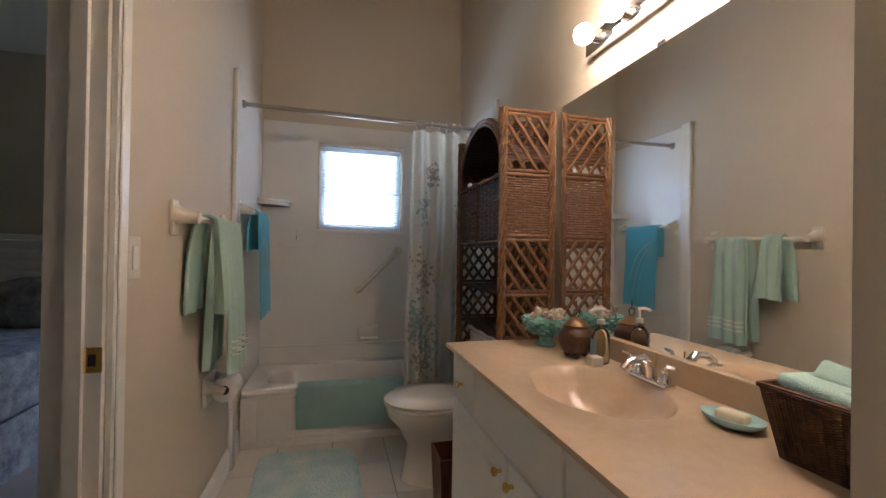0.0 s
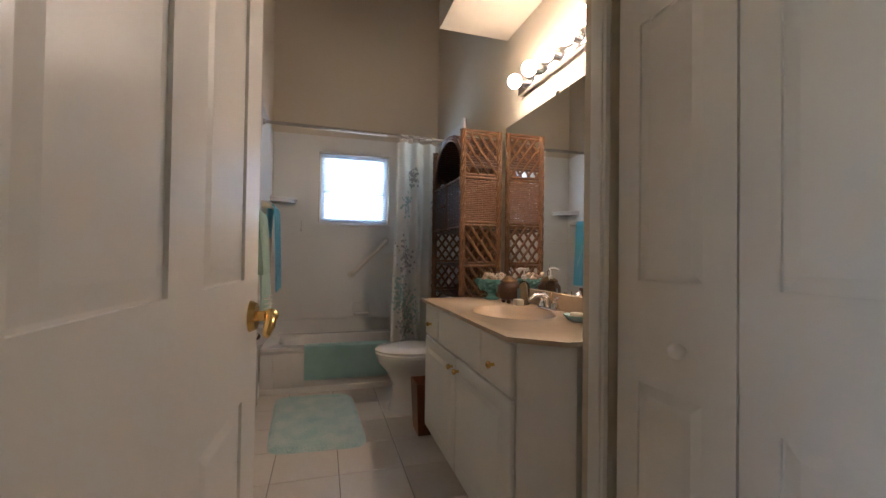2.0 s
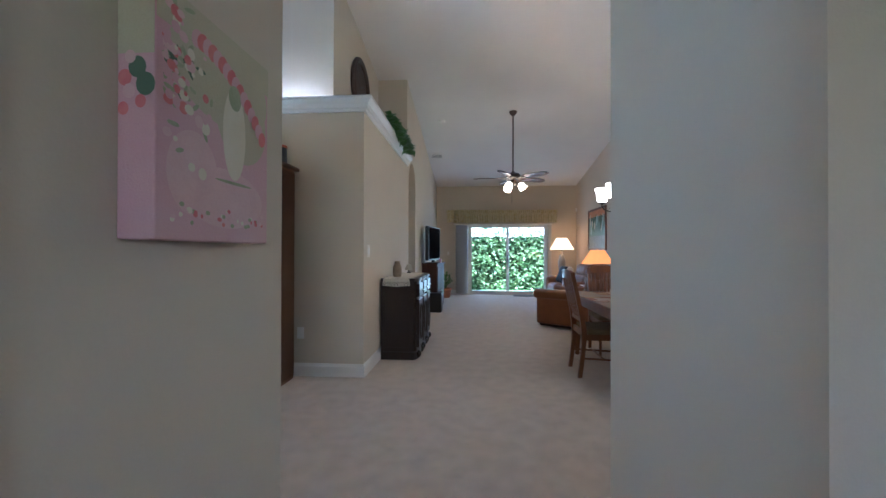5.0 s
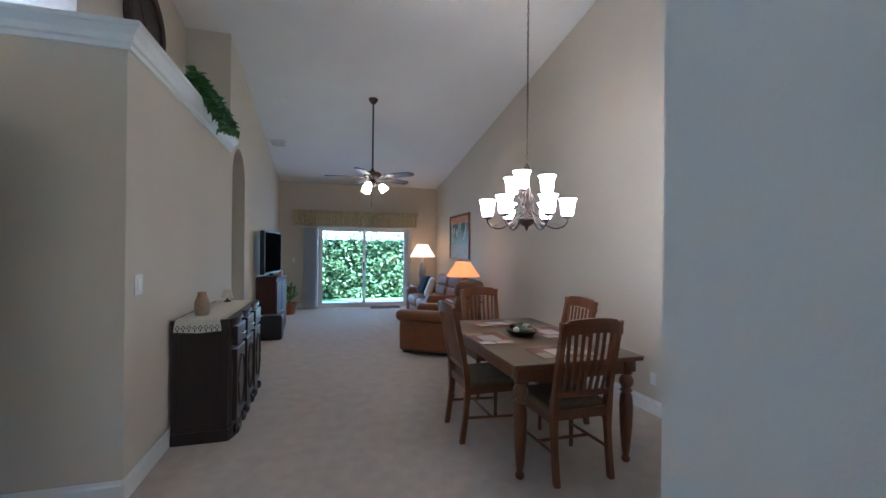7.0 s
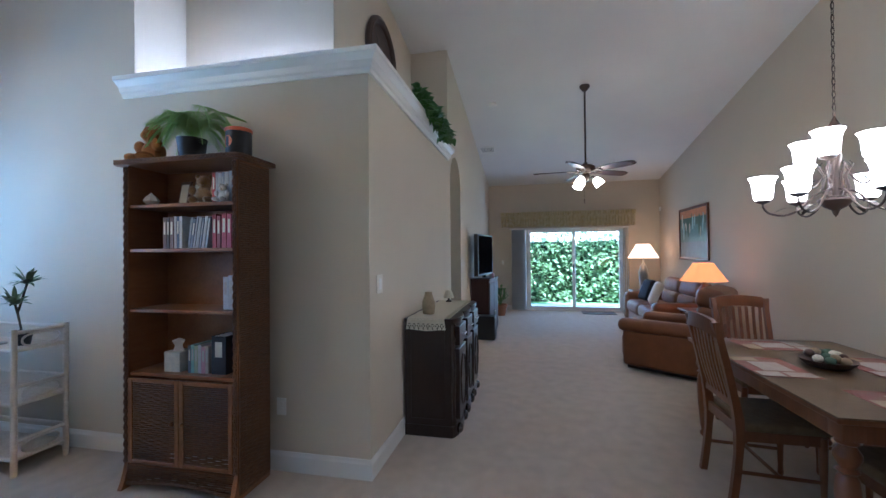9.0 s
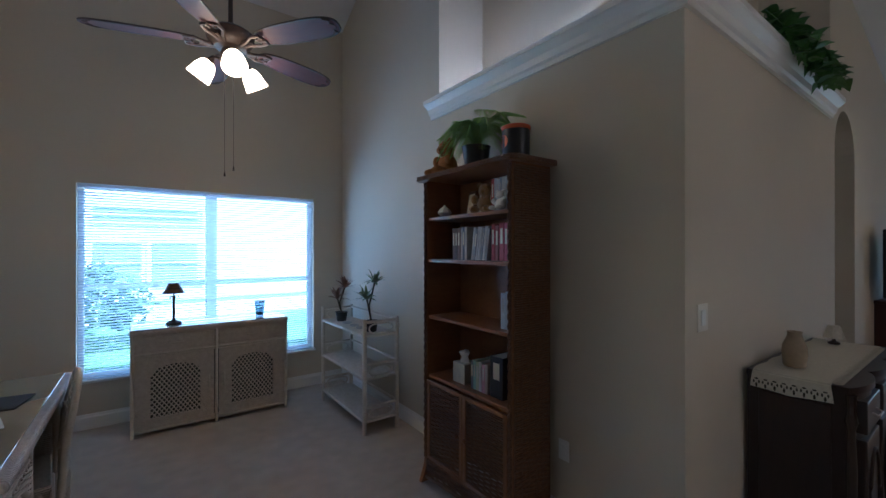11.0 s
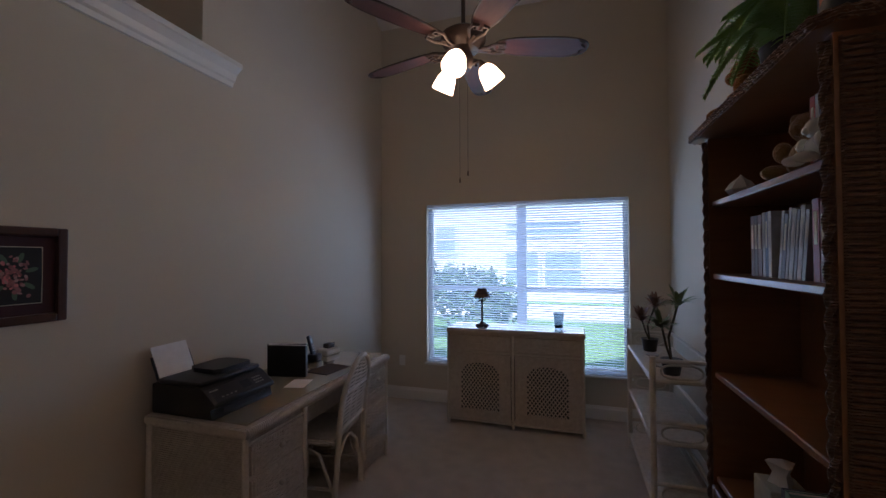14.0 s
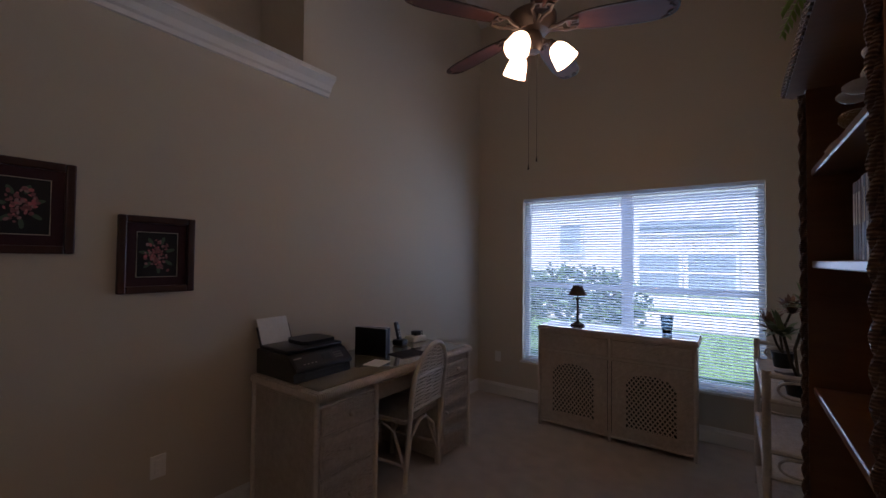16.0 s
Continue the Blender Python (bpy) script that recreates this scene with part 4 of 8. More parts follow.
# counter things
CZ0 = 0.804
sb = thing("shell_bowl", "aqua glass pedestal bowl full of sea shells", "bowl", pose(0.90, 1.66, CZ0) @ Matrix.Scale(0.84, 4))
AQUAG = mat("aqua_glaze", (0.20, 0.46, 0.44), 0.2, col2=(0.28, 0.56, 0.53), scale=25, bump=0.1)
b = BM()
lathe(b, [(0.045, 0), (0.048, 0.008), (0.03, 0.02), (0.028, 0.04), (0.05, 0.055), (0.085, 0.085), (0.105, 0.12), (0.11, 0.135), (0.104, 0.135), (0.09, 0.10), (0.04, 0.065), (0.0, 0.06)], 30, wob=0.02, lobes=12)
part("bowl", b, AQUAG, sb, "", True)
b = BM()
for k in range(5):
    for i in range(14):
        a = 2 * math.pi * (i + 0.5 * (k % 2)) / 14
        r = 0.072 + 0.009 * k
        ball(b, (r * math.cos(a), r * math.sin(a), 0.066 + 0.014 * k), 0.014, 1, 1, 0.55, 8, 5)
part("scales", b, AQUAG, sb, "", True)
SHELL = mat("sea_shell", (0.55, 0.38, 0.27), 0.5, col2=(0.75, 0.62, 0.50), scale=30, bump=0.2)
for i in range(16):
    a, r = rng.uniform(0, 6.28), rng.uniform(0.0, 0.075)
    b = BM()
    lathe(b, [(0.0, -0.025), (0.012, -0.012), (0.019, 0.0), (0.012, 0.012), (0.006, 0.022), (0.0, 0.03)], 9)
    part("shell", b, SHELL, sb, "", True, pose(r * math.cos(a), r * math.sin(a), 0.135 + rng.uniform(0, 0.03), rng.uniform(30, 150), rng.uniform(0, 90), rng.uniform(0, 360)))
b = BM()
tube(b, [(0, 0.10 * math.cos(a), 0.13 + 0.085 * math.sin(a)) for a in (math.pi * i / 18 for i in range(19))], 0.004, 6)
part("handle", b, CLEAR, sb, "clear glass handle", True)

jr = thing("lidded_jar", "round carved brown jar with metal lid", "jar", pose(0.915, 1.47, CZ0))
JAR = mat("carved_brown", (0.10, 0.045, 0.025), 0.4, col2=(0.05, 0.022, 0.012), scale=30, bump=0.4)
for k in range(3):
    part("foot", ball(BM(), (0.035 * math.cos(2.1 * k), 0.035 * math.sin(2.1 * k), 0.010), 0.011), JAR, jr, "", True)
part("body", lathe(BM(), [(0.03, 0.015), (0.05, 0.025), (0.062, 0.055), (0.06, 0.085), (0.045, 0.105), (0.038, 0.108)], 24), JAR, jr, "", True)
part("lid", lathe(BM(), [(0.046, 0.108), (0.047, 0.114), (0.03, 0.128), (0.01, 0.14), (0.0, 0.142)], 24), mat("aged_bronze", (0.22, 0.13, 0.06), 0.4, 0.6), jr, "bronze lid", True)
b = BM()
tube(b, [(0.012 * math.cos(a), 0, 0.155 + 0.015 * math.sin(a)) for a in (2 * math.pi * k / 12 for k in range(12))], 0.0025, 5, True)
rod(b, (0, 0, 0.165), (0, 0, 0.20), 0.002)
part("finial", b, BRONZE, jr, "", True)

sp = thing("soap_dispenser", "clear pump bottle of hand soap", "soap dispenser", pose(0.955, 1.385, CZ0))
part("bottle", lathe(BM(), [(0.026, 0), (0.028, 0.01), (0.028, 0.09), (0.02, 0.11), (0.011, 0.118), (0.011, 0.13)], 20), glass("soap_gel", (0.85, 0.85, 0.75), 0.1), sp, "", True)
b = BM()
lathe(b, [(0.013, 0.13), (0.013, 0.145), (0.005, 0.148), (0.005, 0.175)], 14)
tube(b, [(0.008, 0, 0.178), (-0.02, 0, 0.18), (-0.045, 0, 0.172)], 0.006, 8)
part("pump", b, WHITE, sp, "white pump head", True)
part("label", box(BM(), -0.0295, -0.016, 0.025, -0.0283, 0.016, 0.08), mat("blue_label", (0.25, 0.38, 0.45), 0.5), sp, "pale blue label")
b = box(BM(), -0.02, -0.02, 0, 0.02, 0.02, 0.032, 0.004)
tagged(part("soap_box", b, IVORY, None, "", False, pose(0.91, 1.355, CZ0)), "small cream box beside the soap bottle", "box")

sd = thing("soap_dish", "turquoise oval soap dish beside the basin", "soap dish", pose(0.92, 0.885, CZ0, 0, 0, 12) @ Matrix.Scale(0.86, 4))
part("dish", lathe(BM(), [(0.035, 0), (0.045, 0.004), (0.06, 0.018), (0.064, 0.026), (0.06, 0.026), (0.045, 0.012), (0.0, 0.009)], 28, sx=0.85, sy=1.15), mat("turquoise_glaze", (0.42, 0.66, 0.68), 0.2), sd, "", True)
part("soap", box(BM(), -0.022, -0.035, 0.012, 0.022, 0.035, 0.036, 0.008, 3), mat("cream_soap", (0.70, 0.62, 0.46), 0.45), sd, "cream bar of soap", True)

# basket with towels
bk = thing("towel_basket", "dark brown woven basket filled with aqua towels", "basket", pose(0.935, 0.672, CZ0) @ Matrix.Scale(0.86, 4))
BASK = wave_bump(mat("bark_basket", (0.20, 0.085, 0.035), 0.5, col2=(0.08, 0.03, 0.013), scale=30, bump=0.4), 60, 0.9, "Z")


def flared(b, z0, z1, hx0, hy0, hx1, hy1, t=0.008):
    P = lambda hx, hy, z: [b.verts.new((sx * hx, sy * hy, z)) for sx, sy in ((-1, -1), (1, -1), (1, 1), (-1, 1))]
    rings = [P(hx0, hy0, z0), P(hx1, hy1, z1), P(hx1 - t, hy1 - t, z1), P(hx0 - t, hy0 - t, z0 + t)]
    for A, B in zip(rings, rings[1:]):
        for i in range(4):
            b.faces.new((A[i], A[(i + 1) % 4], B[(i + 1) % 4], B[i]))
    b.faces.new(rings[0][::-1])
    b.faces.new(rings[-1])
    return b


part("basket_body", flared(BM(), 0, 0.15, 0.068, 0.10, 0.095, 0.125), BASK, bk)
b = BM()
tube(b, [(-0.094, -0.124, 0.15), (0.094, -0.124, 0.15), (0.094, 0.124, 0.15), (-0.094, 0.124, 0.15)], 0.007, 8, True)
part("rim", b, BASK, bk, "", True)
for i in range(14):
    b = BM()
    y = -0.10 + i * 0.0155
    rod(b, (-0.072, y * 0.82, 0.01), (-0.096, y, 0.145), 0.004, seg=5)
    part("stave", b, BASK, bk)
for dx, dy, z, rx, ry, rz, hw in ((0.0, 0.0, 0.115, 0, 0, 0, 0.082), (0.0, 0.03, 0.15, 10, 4, 6, 0.072), (0.02, -0.05, 0.155, -12, 8, -8, 0.06), (0.045, 0.06, 0.17, 20, -25, 15, 0.035)):
    part("towel", box(BM(), -hw, -hw * 1.15, -0.014, hw, hw * 1.15, 0.014, 0.012, 3), AQUA, bk, "folded aqua towel", True, pose(dx, dy, z, rx, ry, rz))
part("packet", box(BM(), -0.045, -0.035, 0.172, 0.045, 0.035, 0.184, 0.005, 2), mat("clear_wrap", (0.45, 0.38, 0.20), 0.15), bk, "shiny olive packet", True, pose(-0.02, -0.02, 0, 10, -10, 30))

# wastebasket
wb = thing("wastebasket", "reddish wooden wastebasket beside the toilet", "wastebasket", pose(0.60, 1.905, 0.004))
WB = mat("reddish_wood", (0.28, 0.10, 0.04), 0.4, col2=(0.18, 0.06, 0.024), scale=8, stretch=(1, 1, 0.2))
part("bin", flared(BM(), 0, 0.30, 0.07, 0.07, 0.085, 0.085), WB, wb)

# left wall: switch, bars, towels, paper holder
def wall_plate(m, label="ivory wall switch plate", cat="light switch", name="light_switch", outlet=False):
    """Plate in the x-z plane whose back is at y=0, facing -y."""
    th = thing(name, label, cat, m)
    part("plate", box(BM(), -0.036, -0.006, -0.058, 0.036, 0, 0.058, 0.003), IVORY if not outlet else WHITE, th)
    if outlet:
        for z in (-0.02, 0.02):
            part("receptacle", box(BM(), -0.016, -0.008, z - 0.014, 0.016, -0.0055, z + 0.014, 0.003), WHITE, th)
    else:
        part("rocker", box(BM(), -0.016, -0.010, -0.033, 0.016, -0.0055, 0.033, 0.003), WHITE, th)
    return th


wall_plate(pose(-0.45, 1.475, 1.14, 0, 0, 90))
wall_plate(pose(4.42, 0.22, 1.25, 0, 0, 0) @ Matrix.Diagonal((1.5, 1.0, 1.1, 1.0)))
for m_ in (pose(4.25, 0.86, 0.43, 0, 0, -90), pose(4.51, YS, 0.32, 0, 0, 180), pose(1.29, 0.90, 0.42, 0, 0, 90), pose(1.55, 4.10, 0.42, 0, 0, 0), pose(1.58, -1.424, 0.42, 0, 0, 180)):
    wall_plate(m_, "white electrical outlet on the wall", "outlet", "wall_outlet", True)

def towel_bar(y0, y1, z, label):
    th = thing("towel_bar", label, "towel bar", pose(-0.45, 0, z))
    for y in (y0, y1):
        b = BM()
        box(b, 0, y - 0.028, -0.06, 0.014, y + 0.028, 0.06, 0.006)
        tube(b, [(0.01, y, 0.01), (0.04, y, 0.006), (0.085, y, 0.0)], [0.036, 0.024, 0.02], 12)
        part("post", b, IVORY, th, "", True)
    part("bar", rod(BM(), (0.075, y0, 0), (0.075, y1, 0), 0.010, seg=12), IVORY, th, "", True)


towel_bar(1.74, 2.33, 1.27, "ivory ceramic towel bar on the bathroom wall")
towel_bar(2.66, 3.20, 1.38, "ivory ceramic towel bar inside the shower")


def towel(label, yc, w_bar, w_end, zbar, front, back, material, x=-0.375, stripes=False, amp=0.02, folds=2.5, phase=0.0):
    """A towel laid over a bar: gathered at the bar, its folds opening towards both hems."""
    th = thing("towel", label, "towel")
    NU, NV = 36, 26

    def at(u, d, side, lift=0.0):
        """u: -1..1 across, d: 0 at the bar to 1 at the hem, side: +1 in front, -1 behind."""
        w = w_bar + (w_end - w_bar) * d ** 0.7
        length = front if side > 0 else back
        a = amp * (0.35 + 0.65 * d ** 0.6)
        out = 0.020 + 0.020 * d ** 0.5 + a * (1 + math.sin(folds * math.pi * u + phase + 0.7 * side + 0.8 * d)) * 0.8
        if side < 0:
            out = min(out, 0.062)
        return Vector((x + side * (out + lift), yc + 0.5 * w * u + 0.006 * math.sin(5 * d + 3 * u), zbar - length * d + 0.006 * math.sin(3 * u + phase) * d))
    b = BM()
    rows = []
    for i in range(NU + 1):
        u = -1 + 2 * i / NU
        row = [b.verts.new(at(u, 1 - k / NV, -1)) for k in range(NV)]
        p0, p1 = at(u, 0, -1), at(u, 0, 1)
        for k in range(5):
            t = k / 4
            row.append(b.verts.new(p0.lerp(p1, t) + Vector((0, 0, 0.004 + 0.016 * math.sin(math.pi * t)))))
        row += [b.verts.new(at(u, k / NV, 1)) for k in range(1, NV + 1)]
        rows.append(row)
    for A, B in zip(rows, rows[1:]):
        for j in range(len(A) - 1):
            b.faces.new((A[j], A[j + 1], B[j + 1], B[j]))
    bmesh.ops.recalc_face_normals(b, faces=b.faces)
    bmesh.ops.solidify(b, geom=list(b.faces), thickness=0.008)
    part("fold", b, material, th, "", True)
    if stripes:
        for k in range(3):
            d0 = 1 - (0.085 + k * 0.026) / front
            bb = BM()
            lines = [[bb.verts.new(at(-1 + 2 * i / NU, d, 1, 0.0095)) for d in (d0, d0 + 0.008 / front)] for i in range(NU + 1)]
            for A, B in zip(lines, lines[1:]):
                bb.faces.new((A[0], B[0], B[1], A[1]))
            part("stripe", bb, WHITE, th, "pale woven stripe")
    return th, at


towel("sage green bath towel with pale stripes hung over the bar", 2.15, 0.20, 0.25, 1.27, 0.62, 0.60, TERRY, stripes=True, amp=0.018, folds=3.2)
towel("sage green hand towel gathered over the bar", 1.90, 0.10, 0.17, 1.275, 0.34, 0.34, TERRY, amp=0.026, folds=2.2, phase=1.2)
bt_, on_towel = towel("turquoise beach towel with pale rays hung in the shower", 2.90, 0.34, 0.34, 1.38, 0.62, 0.22, TERRY2, amp=0.003, folds=2.0)
for k in range(7):
    bb = BM()
    a0 = radians(8 + 13 * k)
    ray = []
    for i in range(15):
        r_ = 0.10 + 0.052 * i
        u_, d_ = -1.0 + r_ * 2.4 * math.cos(a0 + 0.03 * i), 0.15 + r_ * 1.25 * math.sin(a0 + 0.03 * i)
        if u_ < 0.97 and d_ < 0.97:
            ray.append([bb.verts.new(on_towel(u_, d_ + e_, 1, 0.0095)) for e_ in (-0.004 - 0.0008 * i, 0.004 + 0.0008 * i)])
    for A, B in zip(ray, ray[1:]):
        bb.faces.new((A[0], B[0], B[1], A[1]))
    part("ray", bb, AQUA, bt_, "pale aqua woven ray")

tp = thing("toilet_paper_holder", "ivory ceramic holder with a toilet paper roll", "toilet paper holder", pose(-0.45, 2.17, 0.56))
part("backplate", box(BM(), 0, -0.08, -0.065, 0.016, 0.08, 0.065, 0.008), IVORY, tp, "", True)
for s in (-1, 1):
    part("arm", tube(BM(), [(0.01, s * 0.07, 0.02), (0.05, s * 0.07, 0.015), (0.085, s * 0.068, 0.0)], [0.03, 0.02, 0.016], 10), IVORY, tp, "", True)
PAPER = mat("toilet_paper", (0.80, 0.78, 0.74), 0.9, scale=20, bump=0.2)
part("paper_roll", rod(BM(), (0.08, -0.052, 0.0), (0.08, 0.052, 0.0), 0.052, seg=28), PAPER, tp, "white paper roll", True)
part("roll_core", rod(BM(), (0.08, -0.055, 0.0), (0.08, -0.0521, 0.0), 0.02, seg=16), BRONZE, tp)

# shower fittings
b = BM()
prism(b, [(-0.437, 3.337)] + [(-0.437 + 0.20 * math.cos(a), 3.337 - 0.20 * math.sin(a)) for a in (math.pi / 2 * i / 10 for i in range(11))], 1.50, 1.515)
prism(b, [(-0.437, 3.337)] + [(-0.437 + 0.19 * math.cos(a), 3.337 - 0.19 * math.sin(a)) for a in (math.pi / 2 * i / 10 for i in range(11))], 1.475, 1.50)
tagged(part("corner_shelf", b, PORCELAIN), "white moulded corner shelf in the shower", "shelf")
gb = thing("grab_bar", "white grab bar fixed aslant on the shower wall", "grab bar", pose(0, 3.338, 0))
part("bar", tube(BM(), [(0.24, 0, 0.86), (0.25, -0.03, 0.87), (0.27, -0.045, 0.89), (0.52, -0.045, 1.14), (0.54, -0.03, 1.16), (0.55, 0, 1.17)], 0.018, 12), IVORY, gb, "", True)
for x, z in ((0.24, 0.86), (0.55, 1.17)):
    part("flange", rod(BM(), (x, 0, z), (x, -0.012, z), 0.034, 0.03, 20), IVORY, gb, "", True)
sd2 = thing("wall_soap_dish", "white ceramic soap dish fixed to the shower wall", "soap dish", pose(0.33, 3.338, 0.54))
part("plate", box(BM(), -0.075, -0.012, -0.05, 0.075, 0, 0.06, 0.008), PORCELAIN, sd2, "", True)
part("tray", box(BM(), -0.065, -0.06, -0.045, 0.065, -0.005, -0.02, 0.012, 3), PORCELAIN, sd2, "", True)
hg = thing("wire_hanger", "thin white hanger hung on the shower wall", "hanger", pose(-0.20, 3.325, 1.22))
part("wire", tube(BM(), [(0, 0, 0.12), (0, 0, 0.02), (-0.16, 0, -0.03), (0.16, 0, -0.03), (0, 0, 0.02)], 0.004, 6), PORCELAIN, hg, "", True)

# ---- bedroom seen through the doorway ----
bd = thing("bed", "white slatted bed with grey and white floral quilt", "bed", pose(-2.3, 2.6, 0))
FLORAL = mat("floral_quilt", (0.50, 0.48, 0.46), 0.9, col2=(0.16, 0.16, 0.17), scale=14, fine=60, bump=0.3, detail=2)
part("headboard", box(BM(), -0.9, 1.20, 0.2, 0.9, 1.25, 1.25, 0.01), WHITE, bd)
for i in range(11):
    part("slat", box(BM(), -0.88, 1.19, 0.35 + i * 0.08, 0.88, 1.205, 0.41 + i * 0.08, 0.005, 1), WHITE, bd)
part("mattress", box(BM(), -0.85, -0.9, 0.3, 0.85, 1.18, 0.62, 0.06, 4), FLORAL, bd, "", True)
part("base", box(BM(), -0.83, -0.88, 0.0, 0.83, 1.18, 0.30), FLORAL, bd)
for x in (-0.42, 0.42):
    part("pillow", ball(BM(), (x, 0.98, 0.76), 0.36, 1.0, 0.35, 0.55), FLORAL, bd, "", True)
# ---- hall and kitchen ----
pc = thing("canvas_picture", "thick pink stretched canvas picture with flowers on the hall wall", "picture", pose(0.815, -0.385, 1.262) @ Matrix.Diagonal((0.95, 1.0, 0.935, 1.0)))
PINK = mat("canvas_pink", (0.62, 0.36, 0.40), 0.8, col2=(0.66, 0.44, 0.44), scale=5, fine=300, bump=0.2)
SAGE = mat("canvas_sage", (0.47, 0.43, 0.29), 0.8, col2=(0.56, 0.52, 0.36), scale=6, fine=300, bump=0.2)
ROSE = mat("canvas_rose", (0.58, 0.13, 0.16), 0.8, col2=(0.65, 0.25, 0.22), scale=30, bump=0.1)
CREAM = mat("canvas_cream", (0.68, 0.62, 0.45), 0.8, col2=(0.72, 0.68, 0.55), scale=20, bump=0.1)
DKGREEN = mat("canvas_leaf", (0.10, 0.16, 0.10), 0.8, scale=20, bump=0.1)
part("canvas", box(BM(), 0, -0.055, 0, 0.315, 0, 0.385, 0.003), PINK, pc)


def disc(b, x, z, rx, rz, y=-0.0565, n=14, rot=0.0):
    vs = []
    for i in range(n):
        a = 2 * math.pi * i / n
        u, v = rx * math.cos(a), rz * math.sin(a)
        vs.append(b.verts.new((x + u * math.cos(rot) - v * math.sin(rot), y, z + u * math.sin(rot) + v * math.cos(rot))))
    b.faces.new(vs)
    return b


# painted motifs, thin layers of paint on the cloth
SOFT = mat("canvas_pale_pink", (0.72, 0.52, 0.50), 0.85, col2=(0.64, 0.42, 0.42), scale=18, fine=200, bump=0.1)
MOSS = mat("canvas_moss", (0.30, 0.34, 0.20), 0.85, col2=(0.42, 0.44, 0.28), scale=25, fine=200, bump=0.1)
for k, (x, z, rx, rz, c) in enumerate(((0.165, 0.295, 0.145, 0.085, SAGE), (0.22, 0.24, 0.085, 0.085, SAGE), (0.12, 0.33, 0.09, 0.04, SAGE), (0.17, 0.08, 0.12, 0.055, SOFT), (0.08, 0.11, 0.06, 0.07, SOFT))):
    part("painted_field", disc(BM(), x, z, rx, rz, -0.0554 - 0.0002 * k, 28), c, pc)
part("side_wash", box(BM(), -0.0006, -0.054, 0.27, -0.0001, -0.001, 0.384), SAGE, pc)
for k_, (y_, z_, r_, c_) in enumerate(((-0.012, 0.235, 0.010, ROSE), (-0.03, 0.25, 0.013, DKGREEN), (-0.018, 0.215, 0.009, SOFT), (-0.042, 0.225, 0.014, DKGREEN), (-0.01, 0.19, 0.008, ROSE), (-0.035, 0.20, 0.008, ROSE), (-0.02, 0.265, 0.008, SOFT))):
    part("blossom", disc(BM(), y_, z_, r_, r_ * 1.25, 0.0007 + 0.00005 * k_, 12), c_, pc, "", False, pose(0, 0, 0, 0, 0, 90))
part("top_wash", box(BM(), 0.001, -0.0563, 0.325, 0.314, -0.0559, 0.384), SAGE, pc)
part("oval_figure", disc(BM(), 0.19, 0.205, 0.036, 0.088, -0.0566, 24), CREAM, pc, "cream painted oval")
part("oval_top", disc(BM(), 0.19, 0.275, 0.02, 0.024, -0.0569, 16), MOSS, pc)
part("painted_line", disc(BM(), 0.19, 0.112, 0.058, 0.003, -0.0568, 12), MOSS, pc)
rg = random.Random(9)
for k in range(46):
    x, z = 0.016 + abs(rg.gauss(0, 0.045)), min(0.37, 0.27 + rg.gauss(0, 0.055))
    part("leaf", disc(BM(), x, z, rg.uniform(0.008, 0.014), 0.004, -0.0569 - 0.000006 * k, 8, rg.uniform(-1.4, 1.4)), (MOSS, DKGREEN, MOSS)[k % 3], pc)
for k in range(70):
    x, z = 0.014 + abs(rg.gauss(0, 0.04)), min(0.37, 0.265 + rg.gauss(0, 0.05))
    r = rg.uniform(0.004, 0.011)
    part("blossom", disc(BM(), x, z, r, r * rg.uniform(0.7, 1.1), -0.0573 - 0.000005 * k, 10), (ROSE, SOFT, PINK, CREAM)[k % 4], pc)
for k in range(40):
    part("blossom", disc(BM(), rg.uniform(0.03, 0.295), 0.028 + rg.uniform(0, 0.03), rg.uniform(0.003, 0.007), 0.004, -0.0566 - 0.00003 * k, 8), (CREAM, ROSE, SOFT, MOSS)[k % 4], pc)
for k in range(16):
    x = 0.085 + 0.0135 * k
    part("banner_fold", disc(BM(), x, 0.335 - 0.0005 * k * k, 0.013, 0.017, -0.0568 - 0.00001 * k, 12, -0.5), ROSE if k % 2 else PINK, pc)

kb = thing("kitchen_base_cabinet", "white kitchen base cabinet with raised panel doors", "cabinet", pose(1.57, -2.46, 0, 0, 0, 90))
part("body", box(BM(), 0, 0, 0.09, 0.86, 0.62, 0.87, 0.003, 1), VANITY, kb)
for i in range(2):
    d = part("door", box(BM(), 0.01 + 0.425 * i, 0.6205, 0.12, 0.425 + 0.425 * i, 0.64, 0.86, 0.004, 1), VANITY, kb)
    part("raised_panel", box(BM(), 0.07 + 0.425 * i, 0.6401, 0.18, 0.365 + 0.425 * i, 0.646, 0.80, 0.005, 1), VANITY, d)
part("toe_kick", box(BM(), 0, 0.0, 0, 0.86, 0.56, 0.09), VANITY, kb)
tagged(part("kitchen_countertop", box(BM(), 0.905, -2.6, 0.872, 1.57, -1.563, 0.91, 0.012, 3), MARBLE, None, "", True), "beige laminate kitchen countertop on white cabinets", "countertop")
structure("wall_kitchen_back", box(BM(), 1.572, -2.7, 0, 1.69, -1.561, TOP), WALL, "beige painted kitchen wall")
ku = thing("kitchen_wall_cabinet", "white kitchen wall cabinet above the counter", "cabinet", pose(1.57, -2.46, 1.40, 0, 0, 90))
part("light_rail", box(BM(), 0, 0.27, -0.05, 0.86, 0.315, -0.0005, 0.004, 1), VANITY, ku)
tagged(part("backsplash", box(BM(), 1.552, -2.6, 0.9105, 1.571, -1.563, 1.01, 0.004, 1), MARBLE, None), "beige laminate upstand behind the kitchen counter", "backsplash")
